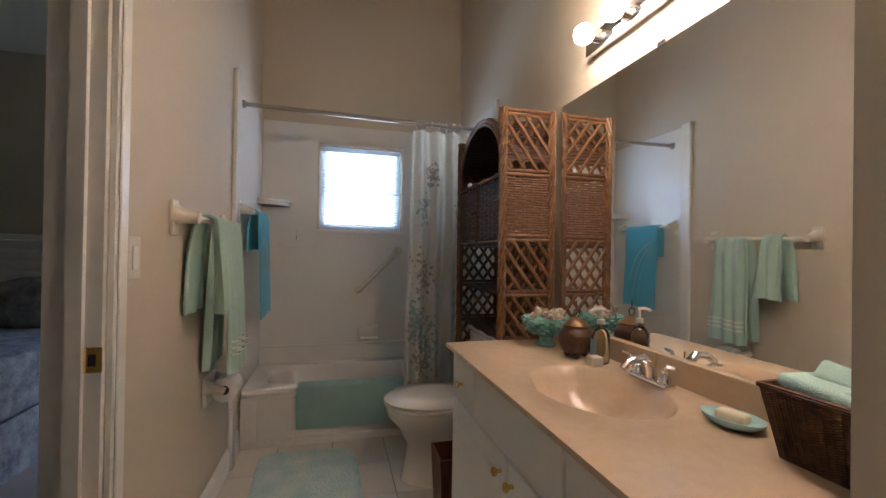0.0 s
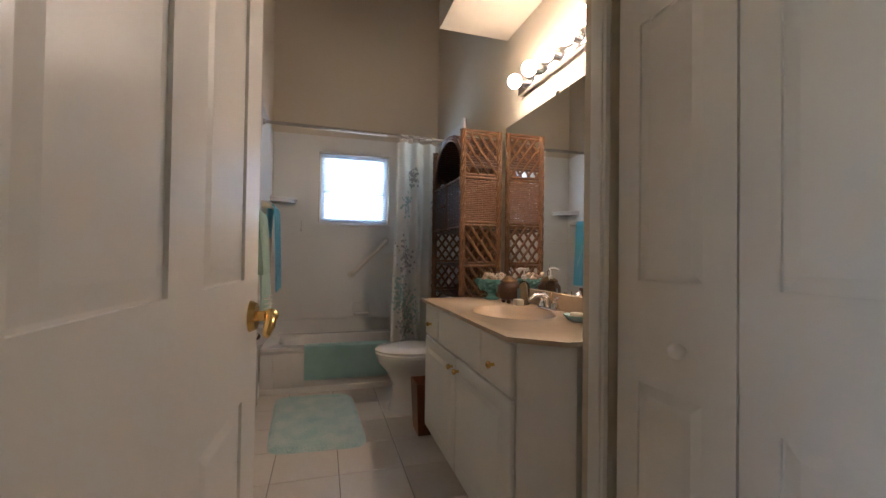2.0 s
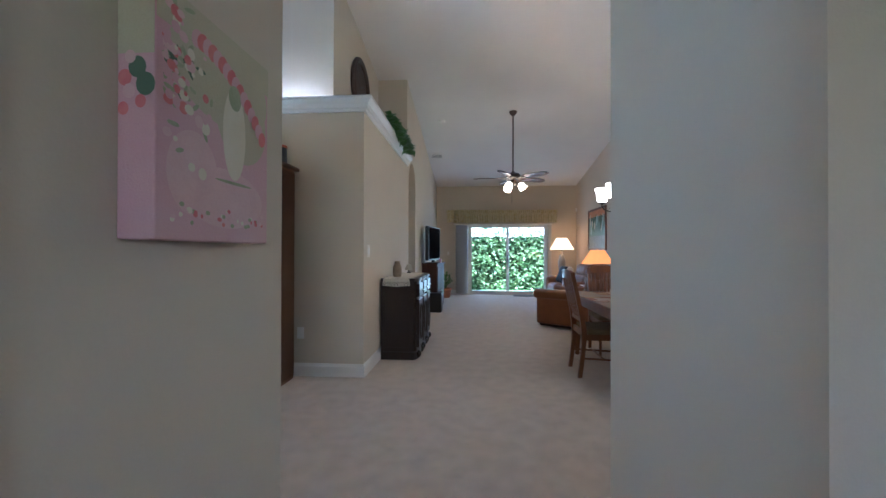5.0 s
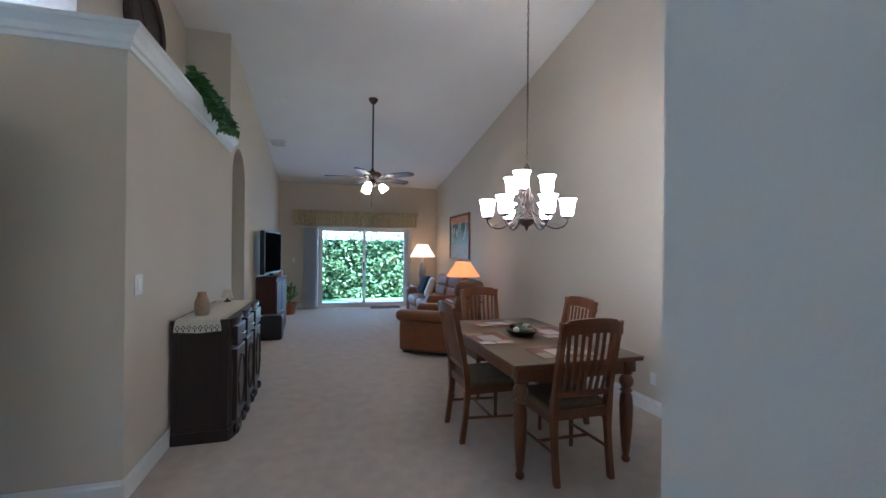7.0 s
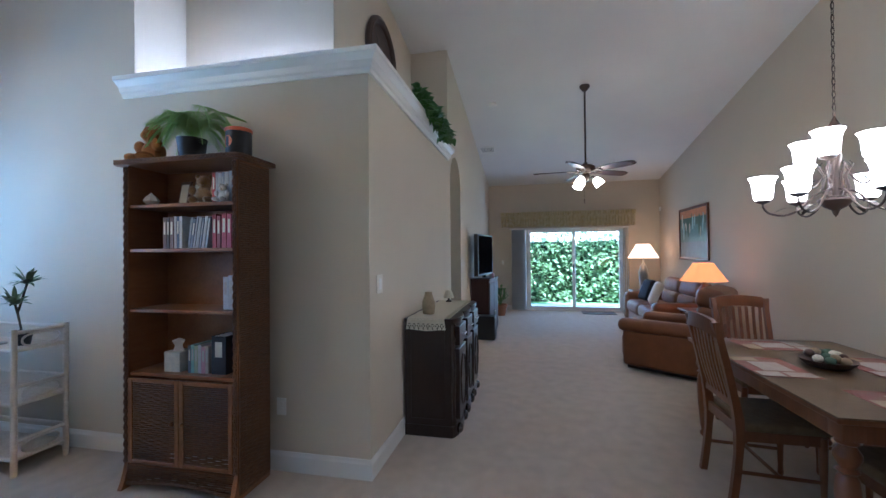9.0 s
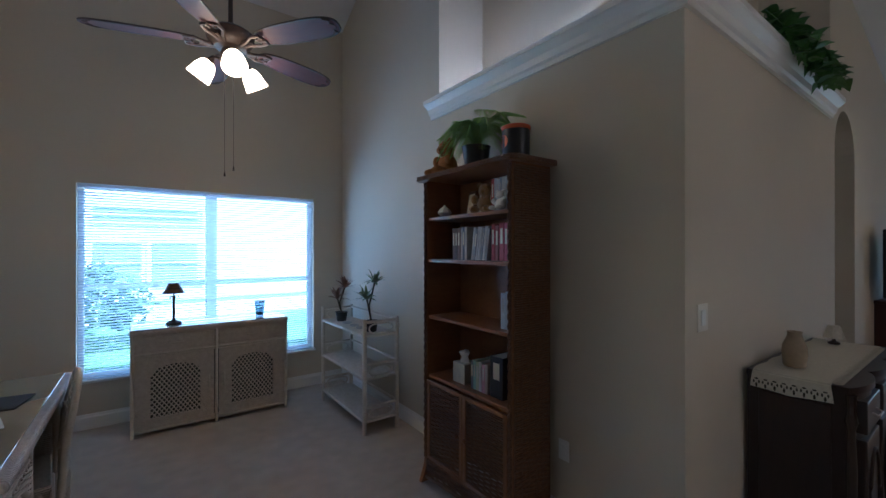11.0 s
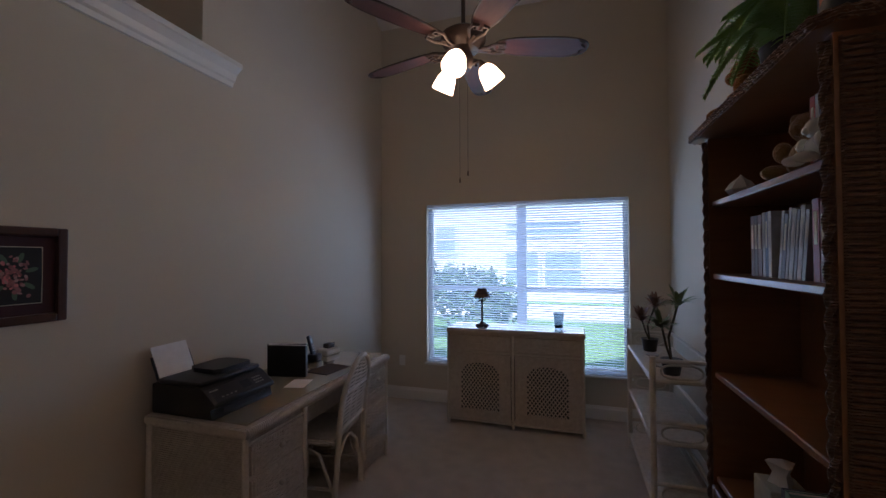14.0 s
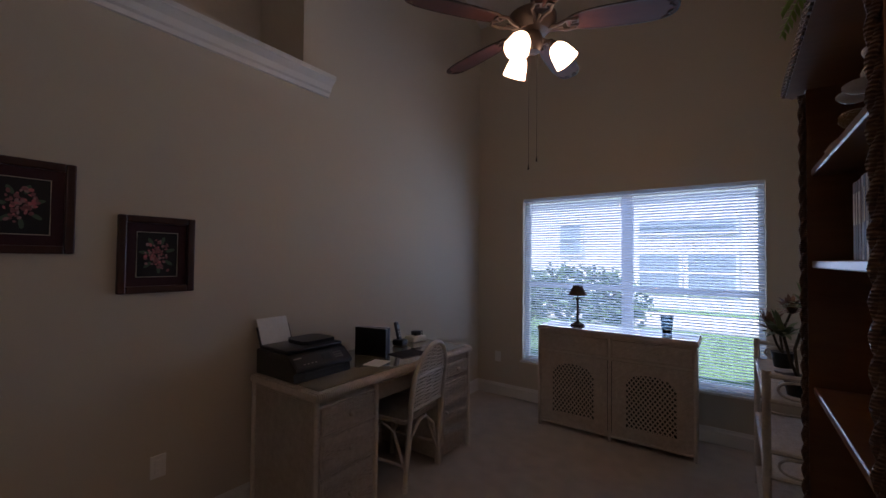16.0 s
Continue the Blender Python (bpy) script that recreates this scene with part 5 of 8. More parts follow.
part("body", box(BM(), 0, 0.0, 0, 0.86, 0.30, 0.75, 0.003, 1), VANITY, ku)
for i in range(2):
    part("door", box(BM(), 0.01 + 0.425 * i, 0.3005, 0.01, 0.425 + 0.425 * i, 0.32, 0.74, 0.004, 1), VANITY, ku)

# ---- great room ----
LEATHER = mat("tan_leather", (0.23, 0.085, 0.03), 0.42, col2=(0.16, 0.058, 0.02), scale=7, fine=120, bump=0.3)
FABRIC = mat("taupe_microfibre", (0.33, 0.155, 0.07), 0.6, col2=(0.22, 0.095, 0.042), scale=8, fine=200, bump=0.4)
WOODT = mat("honey_brown_wood", (0.21, 0.076, 0.024), 0.32, col2=(0.11, 0.036, 0.011), scale=9, fine=60, bump=0.04, stretch=(1, 1, 0.12), coat=0.25)
SEATC = mat("olive_seat_cloth", (0.19, 0.135, 0.07), 0.9, col2=(0.12, 0.085, 0.042), scale=25, fine=250, bump=0.4)
LACE = mat("cream_lace", (0.68, 0.63, 0.50), 0.9, col2=(0.58, 0.52, 0.40), scale=60, fine=160, bump=0.6)
TAN = mat("tan_stoneware", (0.36, 0.27, 0.16), 0.7, col2=(0.27, 0.20, 0.12), scale=20, bump=0.2)


GLOSSW = mat("polished_espresso_wood", (0.018, 0.009, 0.006), 0.12, col2=(0.03, 0.014, 0.009), scale=7, fine=70, bump=0.02, coat=0.8)


def console():
    th = thing("sideboard", "dark espresso sideboard with serpentine front against the wall", "sideboard", pose(4.93, 0.20, 0))
    L, D, H = 1.25, 0.43, 0.935
    n = 60
    ser = lambda x: D - 0.05 + 0.05 * abs(math.sin(math.pi * 3 * x / L)) ** 0.7
    def slab(z0, z1, grow):
        b = BM()
        poly = [(0 - grow, 0.0), (L + grow, 0.0)] + [(L * (1 - i / n) + (grow if i == 0 else (-grow if i == n else 0)), -(ser(L * (1 - i / n)) + grow)) for i in range(n + 1)]
        return prism(b, poly, z0, z1)
    part("body", slab(0.09, H - 0.03, 0.0), DARKWOOD, th, "", True)
    part("top", slab(H - 0.03, H, 0.012), DARKWOOD, th)
    part("plinth", slab(0.0, 0.09, 0.010), DARKWOOD, th)
    part("end_panel", box(BM(), -0.006, -D + 0.10, 0.14, -0.0005, -0.05, H - 0.10, 0.003, 1), DARKWOOD, th)
    for k in range(3):
        xc = L * (k + 0.5) / 3
        for x in (xc - L / 6 + 0.012, xc + L / 6 - 0.012):
            b = BM()
            lathe(b, [(0.02, 0.10), (0.026, 0.13), (0.016, 0.17), (0.02, 0.30), (0.022, 0.55), (0.016, 0.74), (0.026, 0.78), (0.018, 0.83), (0.022, 0.90)], 12, x, -(ser(x) + 0.005))
            part("pilaster", b, GLOSSW, th, "", True)
        d = part("drawer", box(BM(), xc - 0.16, -(D + 0.012), 0.72, xc + 0.16, -(D - 0.03), 0.87, 0.006), DARKWOOD, th)
        part("pull", tube(BM(), [(xc - 0.05, -(D + 0.012), 0.80), (xc - 0.045, -(D + 0.035), 0.79), (xc + 0.045, -(D + 0.035), 0.79), (xc + 0.05, -(D + 0.012), 0.80)], 0.005, 6), NICKEL, d, "metal pull", True)
        d = part("door", box(BM(), xc - 0.16, -(D + 0.01), 0.13, xc + 0.16, -(D - 0.03), 0.69, 0.006), DARKWOOD, th)
        part("carving", tube(BM(), [(xc + 0.12 * math.cos(a), -(D + 0.014), 0.41 + 0.21 * math.sin(a)) for a in (2 * math.pi * i / 20 for i in range(20))], 0.008, 6, True), DARKWOOD, d, "", True)
        for x in (xc - 0.13, xc + 0.13):
            part("scroll_foot", ball(BM(), (x, -(ser(x) + 0.02), 0.055), 0.035, 1, 0.8, 1.2), GLOSSW, th, "", True)


console()
# runner with scalloped lace ends
b = BM()
rows = []
for i in range(61):
    s = -0.10 + i * (1.35 / 60)
    if s < 0:
        px, pz = 4.913, 0.939 + s
    else:
        px, pz = 4.913 + s, 0.939
    hw = 0.15 + (0.012 * abs(math.sin(14 * s)))
    rows.append([b.verts.new((px - (0.004 if s < 0 else 0), 0.02 + hw * v, pz + (0.012 * abs(math.sin(14 * v)) if i == 0 else 0))) for v in (-1, -0.75, -0.5, -0.25, 0, 0.25, 0.5, 0.75, 1)])
for A, B in zip(rows, rows[1:]):
    for j in range(8):
        b.faces.new((A[j], A[j + 1], B[j + 1], B[j]))
run = thing("table_runner", "cream lace runner with scalloped ends on the sideboard", "table runner")
part("linen", b, LACE, run)
# the linen is uncut: dark patches on it imitate the shaded holes
LACESHADE = mat("shaded_lace_opening", (0.05, 0.045, 0.035), 0.9)
for k in range(8):
    yc_ = -0.112 + 0.038 * k
    for j, (dy_, z_, ry_, rz_) in enumerate(((0.0, 0.862, 0.005, 0.012), (-0.011, 0.880, 0.004, 0.009), (0.011, 0.880, 0.004, 0.009), (0.0, 0.895, 0.009, 0.004))):
        b = BM()
        b.faces.new([b.verts.new((4.9082, yc_ + dy_ + ry_ * math.cos(a), z_ + rz_ * math.sin(a))) for a in (2 * math.pi * i / 10 for i in range(10))])
        part("cutwork", b, LACESHADE, run, "dark patch painted as a cutwork opening")
for k in range(26):
    b = BM()
    tube(b, [(4.95 + 0.045 * k + 0.019 * math.cos(a), -0.150 + 0.019 * math.sin(a), 0.941) for a in (2 * math.pi * i / 10 for i in range(10))], 0.004, 4, True)
    part("eyelet", b, LACE, run, "openwork lace ring")
vs = tagged(part("vase", lathe(BM(), [(0.045, 0), (0.05, 0.01), (0.055, 0.07), (0.052, 0.11), (0.036, 0.15), (0.03, 0.175), (0.034, 0.185), (0.028, 0.185), (0.0, 0.17)], 20), TAN, None, "", True, pose(5.13, 0.05, 0.944)), "tan stoneware vase on the lace runner", "vase")
ml = thing("candle_lamp", "small cream fluted candle shade on the sideboard", "lamp", pose(6.0, 0.05, 0.944))
part("base", lathe(BM(), [(0.03, 0), (0.032, 0.01), (0.01, 0.02), (0.01, 0.05)], 14), BRONZE, ml, "", True)
part("shade", lathe(BM(), [(0.055, 0.04), (0.03, 0.12)], 24, wob=0.04, lobes=12), LACE, ml, "", True)


def turned_leg(x, y, top):
    b = BM()
    lathe(b, [(0.02, 0), (0.03, 0.015), (0.03, 0.03), (0.02, 0.045), (0.028, 0.09), (0.042, 0.26), (0.046, 0.40), (0.040, 0.47), (0.03, 0.49), (0.044, 0.505), (0.03, 0.52), (0.05, 0.56), (0.05, 0.58), (0.03, 0.615), (0.042, 0.625), (0.042, 0.64)], 18, x, y)
    box(b, x - 0.045, y - 0.045, 0.64, x + 0.045, y + 0.045, top, 0.006)
    return b


tb = thing("dining_table", "brown wooden dining table with turned legs", "dining table", pose(3.79, -3.035, 0))
TL, TW = 1.65, 0.985
part("tabletop", box(BM(), 0, 0, 0.725, TL, TW, 0.75, 0.008, 3), WOODT, tb)
part("table_pad", box(BM(), -0.004, -0.004, 0.7505, TL + 0.004, TW + 0.004, 0.758, 0.003), mat("brown_table_pad", (0.12, 0.075, 0.035), 0.35, col2=(0.10, 0.06, 0.028), scale=30, bump=0.1), tb, "smooth brown table cover")
for x in (0.08, TL - 0.08):
    for y in (0.08, TW - 0.08):
        part("leg", turned_leg(x, y, 0.725), WOODT, tb, "", True)
for q in ((0.125, 0.05, TL - 0.125, 0.075), (0.125, TW - 0.075, TL - 0.125, TW - 0.05)):
    part("apron", box(BM(), q[0], q[1], 0.63, q[2], q[3], 0.725, 0.003, 1), WOODT, tb)
for q in ((0.05, 0.125, 0.075, TW - 0.125), (TL - 0.075, 0.125, TL - 0.05, TW - 0.125)):
    part("apron", box(BM(), q[0], q[1], 0.63, q[2], q[3], 0.725, 0.003, 1), WOODT, tb)


def dining_chair(m):
    """Chair facing +y, back at y=-0.22."""
    th = thing("dining_chair", "brown wooden slat-back dining chair with olive cushioned seat", "chair", m, "chairs round the table")
    tilt = lambda z: -0.21 - 0.22 * max(0, z - 0.45) ** 1.2 if z > 0.45 else -0.21 - 0.10 * max(0, 0.40 - z) ** 1.5 * 1.6
    for s in (-1, 1):
        b = BM()
        zs = [0, 0.1, 0.2, 0.3, 0.4, 0.5, 0.6, 0.7, 0.8, 0.9, 1.0, 1.04]
        prev = None
        for z in zs:
            y = tilt(z)
            w = 0.017 + (0.004 if 0.3 < z < 0.6 else 0)
            ring = [b.verts.new((s * 0.20 + dx * w, y + dy * w * 1.15, z)) for dx, dy in ((-1, -1), (1, -1), (1, 1), (-1, 1))]
            if prev:
                for i in range(4):
                    b.faces.new((prev[i], prev[(i + 1) % 4], ring[(i + 1) % 4], ring[i]))
            else:
                b.faces.new(ring[::-1])
            prev = ring
        b.faces.new(prev)
        part("back_leg", b, WOODT, th)
        b = BM()
        lathe(b, [(0.012, 0), (0.017, 0.02), (0.014, 0.06), (0.02, 0.25), (0.022, 0.36), (0.022, 0.42)], 12, s * 0.20, 0.20)
        part("front_leg", b, WOODT, th, "", True)
        part("side_stretcher", rod(BM(), (s * 0.20, -0.215, 0.19), (s * 0.20, 0.20, 0.17), 0.011, seg=8), WOODT, th, "", True)
        part("side_rail", box(BM(), s * 0.20 - 0.012, -0.20, 0.37, s * 0.20 + 0.012, 0.19, 0.43), WOODT, th)
    part("cross_stretcher", rod(BM(), (-0.20, -0.01, 0.18), (0.20, -0.01, 0.18), 0.011, seg=8), WOODT, th, "", True)
    part("front_rail", box(BM(), -0.188, 0.185, 0.37, 0.188, 0.21, 0.43), WOODT, th)
    part("back_rail", box(BM(), -0.183, -0.222, 0.40, 0.183, -0.20, 0.46), WOODT, th)
    part("seat", box(BM(), -0.235, -0.19, 0.43, 0.235, 0.24, 0.485, 0.022, 4), SEATC, th, "olive upholstered seat", True)
    b = BM()
    prev = None
    for i in range(17):
        x = -0.225 + 0.45 * i / 16
        u = abs(x) / 0.225
        top = 1.045 + 0.022 * (1 - u ** 2) - (0.018 if 0.75 < u < 0.95 else 0.0)
        low = 0.955 + 0.02 * (1 - u ** 2)
        y = tilt(1.0) - 0.02 * (1 - u ** 2)
        ring = [b.verts.new((x, y + d, z)) for d, z in ((-0.013, low), (0.013, low), (0.013, top), (-0.013, top))]
        if prev:
            for k in range(4):
                b.faces.new((prev[k], prev[(k + 1) % 4], ring[(k + 1) % 4], ring[k]))
        else:
            b.faces.new(ring[::-1])
        prev = ring
    b.faces.new(prev)
    part("crest_rail", b, WOODT, th)
    part("lower_rail", box(BM(), -0.185, tilt(0.56) - 0.011, 0.545, 0.185, tilt(0.56) + 0.011, 0.585, 0.004, 1), WOODT, th)
    for i in range(7):
        x = -0.144 + 0.048 * i
        b = BM()
        prev = None
        for k in range(7):
            z = 0.58 + 0.39 * k / 6
            y = tilt(z) - 0.012 * math.sin(math.pi * k / 6)
            ring = [b.verts.new((x * (1 + 0.08 * k / 6) + dx * 0.011, y + dy * 0.005, z)) for dx, dy in ((-1, -1), (1, -1), (1, 1), (-1, 1))]
            if prev:
                for q in range(4):
                    b.faces.new((prev[q], prev[(q + 1) % 4], ring[(q + 1) % 4], ring[q]))
            prev = ring
        part("back_slat", b, WOODT, th)
    return th


ch = dining_chair(pose(3.97, -2.51, 0, 0, 0, -90))
copy_thing(ch, pose(4.62, -2.17, 0, 0, 0, 180))
copy_thing(ch, pose(4.68, -2.82, 0, 0, 0, 0))
copy_thing(ch, pose(5.48, -2.58, 0, 0, 0, 90))

MATB = mat("placemat_red", (0.25, 0.07, 0.06), 0.85, col2=(0.20, 0.12, 0.08), scale=10, fine=300, bump=0.4)
MATC = mat("placemat_cream", (0.42, 0.36, 0.30), 0.85, col2=(0.35, 0.29, 0.24), scale=15, fine=300, bump=0.4)
for x, y, r in ((4.03, -2.53, 90), (4.58, -2.20, 0), (4.68, -2.82, 0), (5.20, -2.53, 90)):
    pm = thing("placemat", "red and cream patchwork placemat on the table", "placemat", pose(x, y, 0.7585, 0, 0, r), "placemats on the table")
    part("cloth", box(BM(), -0.22, -0.15, 0, 0.22, 0.15, 0.003, 0.001, 1), MATB, pm)
    for k, (x0, x1, y0, y1) in enumerate(((-0.10, 0.10, -0.08, 0.08), (-0.21, -0.12, -0.14, 0.0), (0.12, 0.21, 0.0, 0.14), (-0.21, -0.12, 0.02, 0.14))):
        part("patch", box(BM(), x0, y0, 0.0031, x1, y1, 0.0045), MATC if k != 2 else TAN, pm)
cb = thing("centerpiece_bowl", "dark bowl of dried ornaments in the middle of the table", "bowl", pose(4.62, -2.52, 0.7585))
part("bowl", lathe(BM(), [(0.06, 0), (0.10, 0.01), (0.13, 0.04), (0.135, 0.05), (0.125, 0.045), (0.08, 0.02), (0.0, 0.015)], 24), BRONZE, cb, "", True)
for k in range(14):
    a, r = k * 2.4, 0.025 * math.sqrt(k)
    part("dried_pod", ball(BM(), (r * math.cos(a), r * math.sin(a), 0.055 + 0.012 * (k % 3)), 0.03, 1, 0.9, 0.8, 10, 7), (TAN, DKGREEN, LACE, JAR)[k % 4], cb, "", True)


def leaf_blade(b, base, tip, width, bend=0.0, up=Vector((0, 0, 1)), n=4, heart=False):
    """A pointed leaf from base to tip, arched by bend."""
    base, tip = Vector(base), Vector(tip)
    d = tip - base
    s = d.cross(up)
    if s.length < 1e-5:
        s = Vector((1, 0, 0))
    s.normalize()
    L, Rr = [], []
    for i in range(n + 1):
        t = i / n
        p = base + d * t + Vector((0, 0, bend * 4 * t * (1 - t)))
        w = width * (math.sin(math.pi * (0.12 + 0.88 * t) ** (0.6 if heart else 0.9))) * 0.5
        L.append(b.verts.new(p - s * w + Vector((0, 0, w * 0.25))))
        Rr.append(b.verts.new(p + s * w + Vector((0, 0, w * 0.25))))
    for i in range(n):
        b.faces.new((L[i], Rr[i], Rr[i + 1], L[i + 1]))
    return b


# chandelier
def smooth_path(pts, k=5):
    """A rounded curve through the points."""
    P = [Vector(p) for p in pts]
    P = [2 * P[0] - P[1]] + P + [2 * P[-1] - P[-2]]
    out = []
    for a, b, c, d in zip(P, P[1:], P[2:], P[3:]):
        for i in range(k):
            t = i / k
            out.append(0.5 * (2 * b + (c - a) * t + (2 * a - 5 * b + 4 * c - d) * t * t + (3 * b - a - 3 * c + d) * t ** 3))
    return out + [P[-2]]


def chandelier():
    cx, cy = 4.47, -2.48
    th = thing("chandelier", "dark bronze two-tier chandelier with nine lit white glass shades", "chandelier", pose(cx, cy, 0))
    top = CZ(cx)
    part("canopy", lathe(BM(), [(0.06, top - 0.002), (0.06, top - 0.015), (0.02, top - 0.04), (0.0, top - 0.042)][::-1], 20), BRONZE, th, "", True)
    n = int((top - 0.04 - 2.21) / 0.036)
    b = BM()
    for i in range(n):
        z = 2.225 + i * 0.036
        f = i % 2
        tube(b, [((0.008 * math.cos(a)) * (1 - f), (0.008 * math.cos(a)) * f, z + 0.023 * math.sin(a)) for a in (2 * math.pi * k / 8 for k in range(8))], 0.0028, 4, True)
    part("chain", b, BRONZE, th, "", True)
    part("cord", rod(BM(), (0.003, 0.002, 2.2), (0.003, 0.002, top - 0.03), 0.002, seg=5), BRONZE, th)
    part("column", lathe(BM(), [(0.0, 1.64), (0.012, 1.66), (0.018, 1.68), (0.05, 1.70), (0.08, 1.735), (0.08, 1.745), (0.035, 1.76), (0.025, 1.82), (0.035, 1.86), (0.02, 1.92), (0.032, 1.98), (0.014, 2.04), (0.02, 2.12), (0.03, 2.15), (0.012, 2.19), (0.0, 2.22)], 20), BRONZE, th, "", True)
    for k in range(8):
        a = 2 * math.pi * k / 8
        part("scroll", tube(BM(), [(0.03 * math.cos(a), 0.03 * math.sin(a), 1.75), (0.06 * math.cos(a), 0.06 * math.sin(a), 1.80), (0.045 * math.cos(a), 0.045 * math.sin(a), 1.87), (0.075 * math.cos(a), 0.075 * math.sin(a), 1.93), (0.06 * math.cos(a), 0.06 * math.sin(a), 1.95)], [0.005, 0.006, 0.005, 0.004, 0.002], 6), BRONZE, th, "curled bronze scroll", True)
    for cnt, R, z0, zs, a0 in ((6, 0.32, 1.75, 1.755, 1.8), (3, 0.17, 1.91, 1.955, 19.0)):
        for i in range(cnt):
            a = radians(a0 + 360 * i / cnt)
            P = lambda r, z: (r * math.cos(a), r * math.sin(a), z)
            part("arm", tube(BM(), smooth_path([P(0.03, z0 + 0.05), P(R * 0.28, z0 + 0.02), P(R * 0.45, z0 - 0.05), P(R * 0.68, z0 - 0.085), P(R * 0.9, z0 - 0.07), P(R, z0 - 0.03), P(R, zs)]), 0.006, 7), BRONZE, th, "", True)
            part("leaf_scroll", leaf_blade(BM(), P(R * 0.86, z0 - 0.075), P(R * 0.55, z0 - 0.045), 0.03, 0.012), BRONZE, th, "", True)
            part("cup", lathe(BM(), [(0.010, zs - 0.014), (0.036, zs - 0.002), (0.040, zs + 0.008), (0.0, zs + 0.010)], 14, *P(R, 0)[:2]), BRONZE, th, "", True)
            part("shade", lathe(BM(), [(0.034, zs + 0.008), (0.046, zs + 0.022), (0.051, zs + 0.06), (0.053, zs + 0.100), (0.060, zs + 0.128), (0.072, zs + 0.148), (0.068, zs + 0.148), (0.055, zs + 0.126), (0.048, zs + 0.100), (0.045, zs + 0.06), (0.040, zs + 0.028), (0.0, zs + 0.02)], 30, *P(R, 0)[:2], wob=0.035, lobes=6), SHADE_LIT, th, "lit white glass shade", True)


chandelier()


def ceiling_fan(x, y, zblade, top, rot, label, R=0.66, lean=38, drop=0.25, lit=None):
    th = thing("ceiling_fan", label, "ceiling fan", pose(x, y, zblade))
    top -= zblade
    part("canopy", lathe(BM(), [(0.0, top - 0.07), (0.03, top - 0.07), (0.07, top - 0.02), (0.075, top + 0.01)], 20), BRONZE, th, "", True)
    part("downrod", rod(BM(), (0, 0, 0.06), (0, 0, top - 0.05), 0.013, seg=12), BRONZE, th, "", True)
    part("motor", lathe(BM(), [(0.03, -0.045), (0.09, -0.04), (0.12, -0.01), (0.135, 0.015), (0.135, 0.05), (0.10, 0.075), (0.04, 0.09), (0.02, 0.12)], 28), BRONZE, th, "", True)
    part("switch_housing", lathe(BM(), [(0.0, -0.16), (0.04, -0.155), (0.06, -0.12), (0.06, -0.08), (0.045, -0.045)], 20), BRONZE, th, "", True)
    BL = BLADE
    for i in range(5):
        a = rot + 72 * i
        m = pose(0, 0, 0, 0, 0, a)
        b = BM()
        n = 40
        lo, hi = [], []
        outline = []
        for k in range(n):
            t = 2 * math.pi * k / n
            u, v = math.cos(t), math.sin(t)
            u, v = math.copysign(abs(u) ** 0.72, u), math.copysign(abs(v) ** 0.72, v)
            outline.append((0.19 + (R - 0.19) * (u + 1) / 2, (0.068 + 0.018 * (u + 1) / 2) * v))
        for px, py in outline:
            lo.append(b.verts.new((px, py, -0.01 - 0.20 * py)))
            hi.append(b.verts.new((px, py, -0.003 - 0.20 * py)))
        b.faces.new(lo[::-1])
        b.faces.new(hi)
        for k in range(n):
            b.faces.new((lo[k], lo[(k + 1) % n], hi[(k + 1) % n], hi[k]))
        bl = part("blade", b, BL, th, "", True, m)
        b = BM()
        tube(b, [(px, py, -0.0065 - 0.20 * py) for px, py in outline], 0.0065, 6, True)
        for s_ in (-1, 1):
            tube(b, [(R - 0.02, s_ * 0.012, -0.012), (R - 0.045, s_ * 0.028, -0.013 - 0.0056 * s_), (R - 0.03, s_ * 0.045, -0.013 - 0.009 * s_), (R - 0.07, s_ * 0.062, -0.013 - 0.0124 * s_)], 0.005, 5)
        part("rim", b, BRONZE, bl, "dark carved rim", True)
        b = BM()
        for s in (-1, 1):
                tube(b, [(0.09, s * 0.010, -0.03), (0.14, s * 0.022, -0.028), (0.19, s * 0.05, -0.022), (0.245, s * 0.045, -0.02), (0.25, s * 0.018, -0.02), (0.215, s * 0.012, -0.02), (0.21, s * 0.03, -0.02)], [0.013, 0.010, 0.010, 0.010, 0.009, 0.008, 0.006], 6)
        rod(b, (0.06, 0, -0.032), (0.17, 0, -0.028), 0.012, 0.007, 8)
        part("blade_iron", b, BRONZE, th, "", True, m)
    for i in range(3):
        a = radians(268 + 120 * i)
        m = pose(0.105 * math.cos(a), 0.105 * math.sin(a), -0.095, 0, 0, math.degrees(a)) @ pose(0, 0, 0, 0, 180 - lean, 0)
        part("lamp_bracket", tube(BM(), [(0.04 * math.cos(a), 0.04 * math.sin(a), -0.12), (0.075 * math.cos(a), 0.075 * math.sin(a), -0.10), (0.105 * math.cos(a), 0.105 * math.sin(a), -0.09), (0.118 * math.cos(a), 0.118 * math.sin(a), -0.108)], 0.009, 8), BRONZE, th, "", True)
        lm = part("lamp_arm", lathe(BM(), [(0.012, -0.005), (0.016, 0.01), (0.028, 0.03), (0.034, 0.04)], 14), BRONZE, th, "", True, m)
        part("shade", lathe(BM(), [(0.026, 0.030), (0.044, 0.048), (0.058, 0.080), (0.066, 0.125), (0.071, 0.155), (0.066, 0.154), (0.060, 0.125), (0.050, 0.08), (0.0, 0.045)], 22), lit or FAN_LIT, lm, "lit frosted glass shade", True)
    for dx, l in ((0.02, drop), (-0.03, drop + 0.04)):
        b = BM()
        rod(b, (dx, 0.02, -0.16), (dx, 0.02, -0.16 - l), 0.0012, seg=5)
        rod(b, (dx, 0.02, -0.16 - l - 0.03), (dx, 0.02, -0.16 - l), 0.006, 0.003, seg=8)
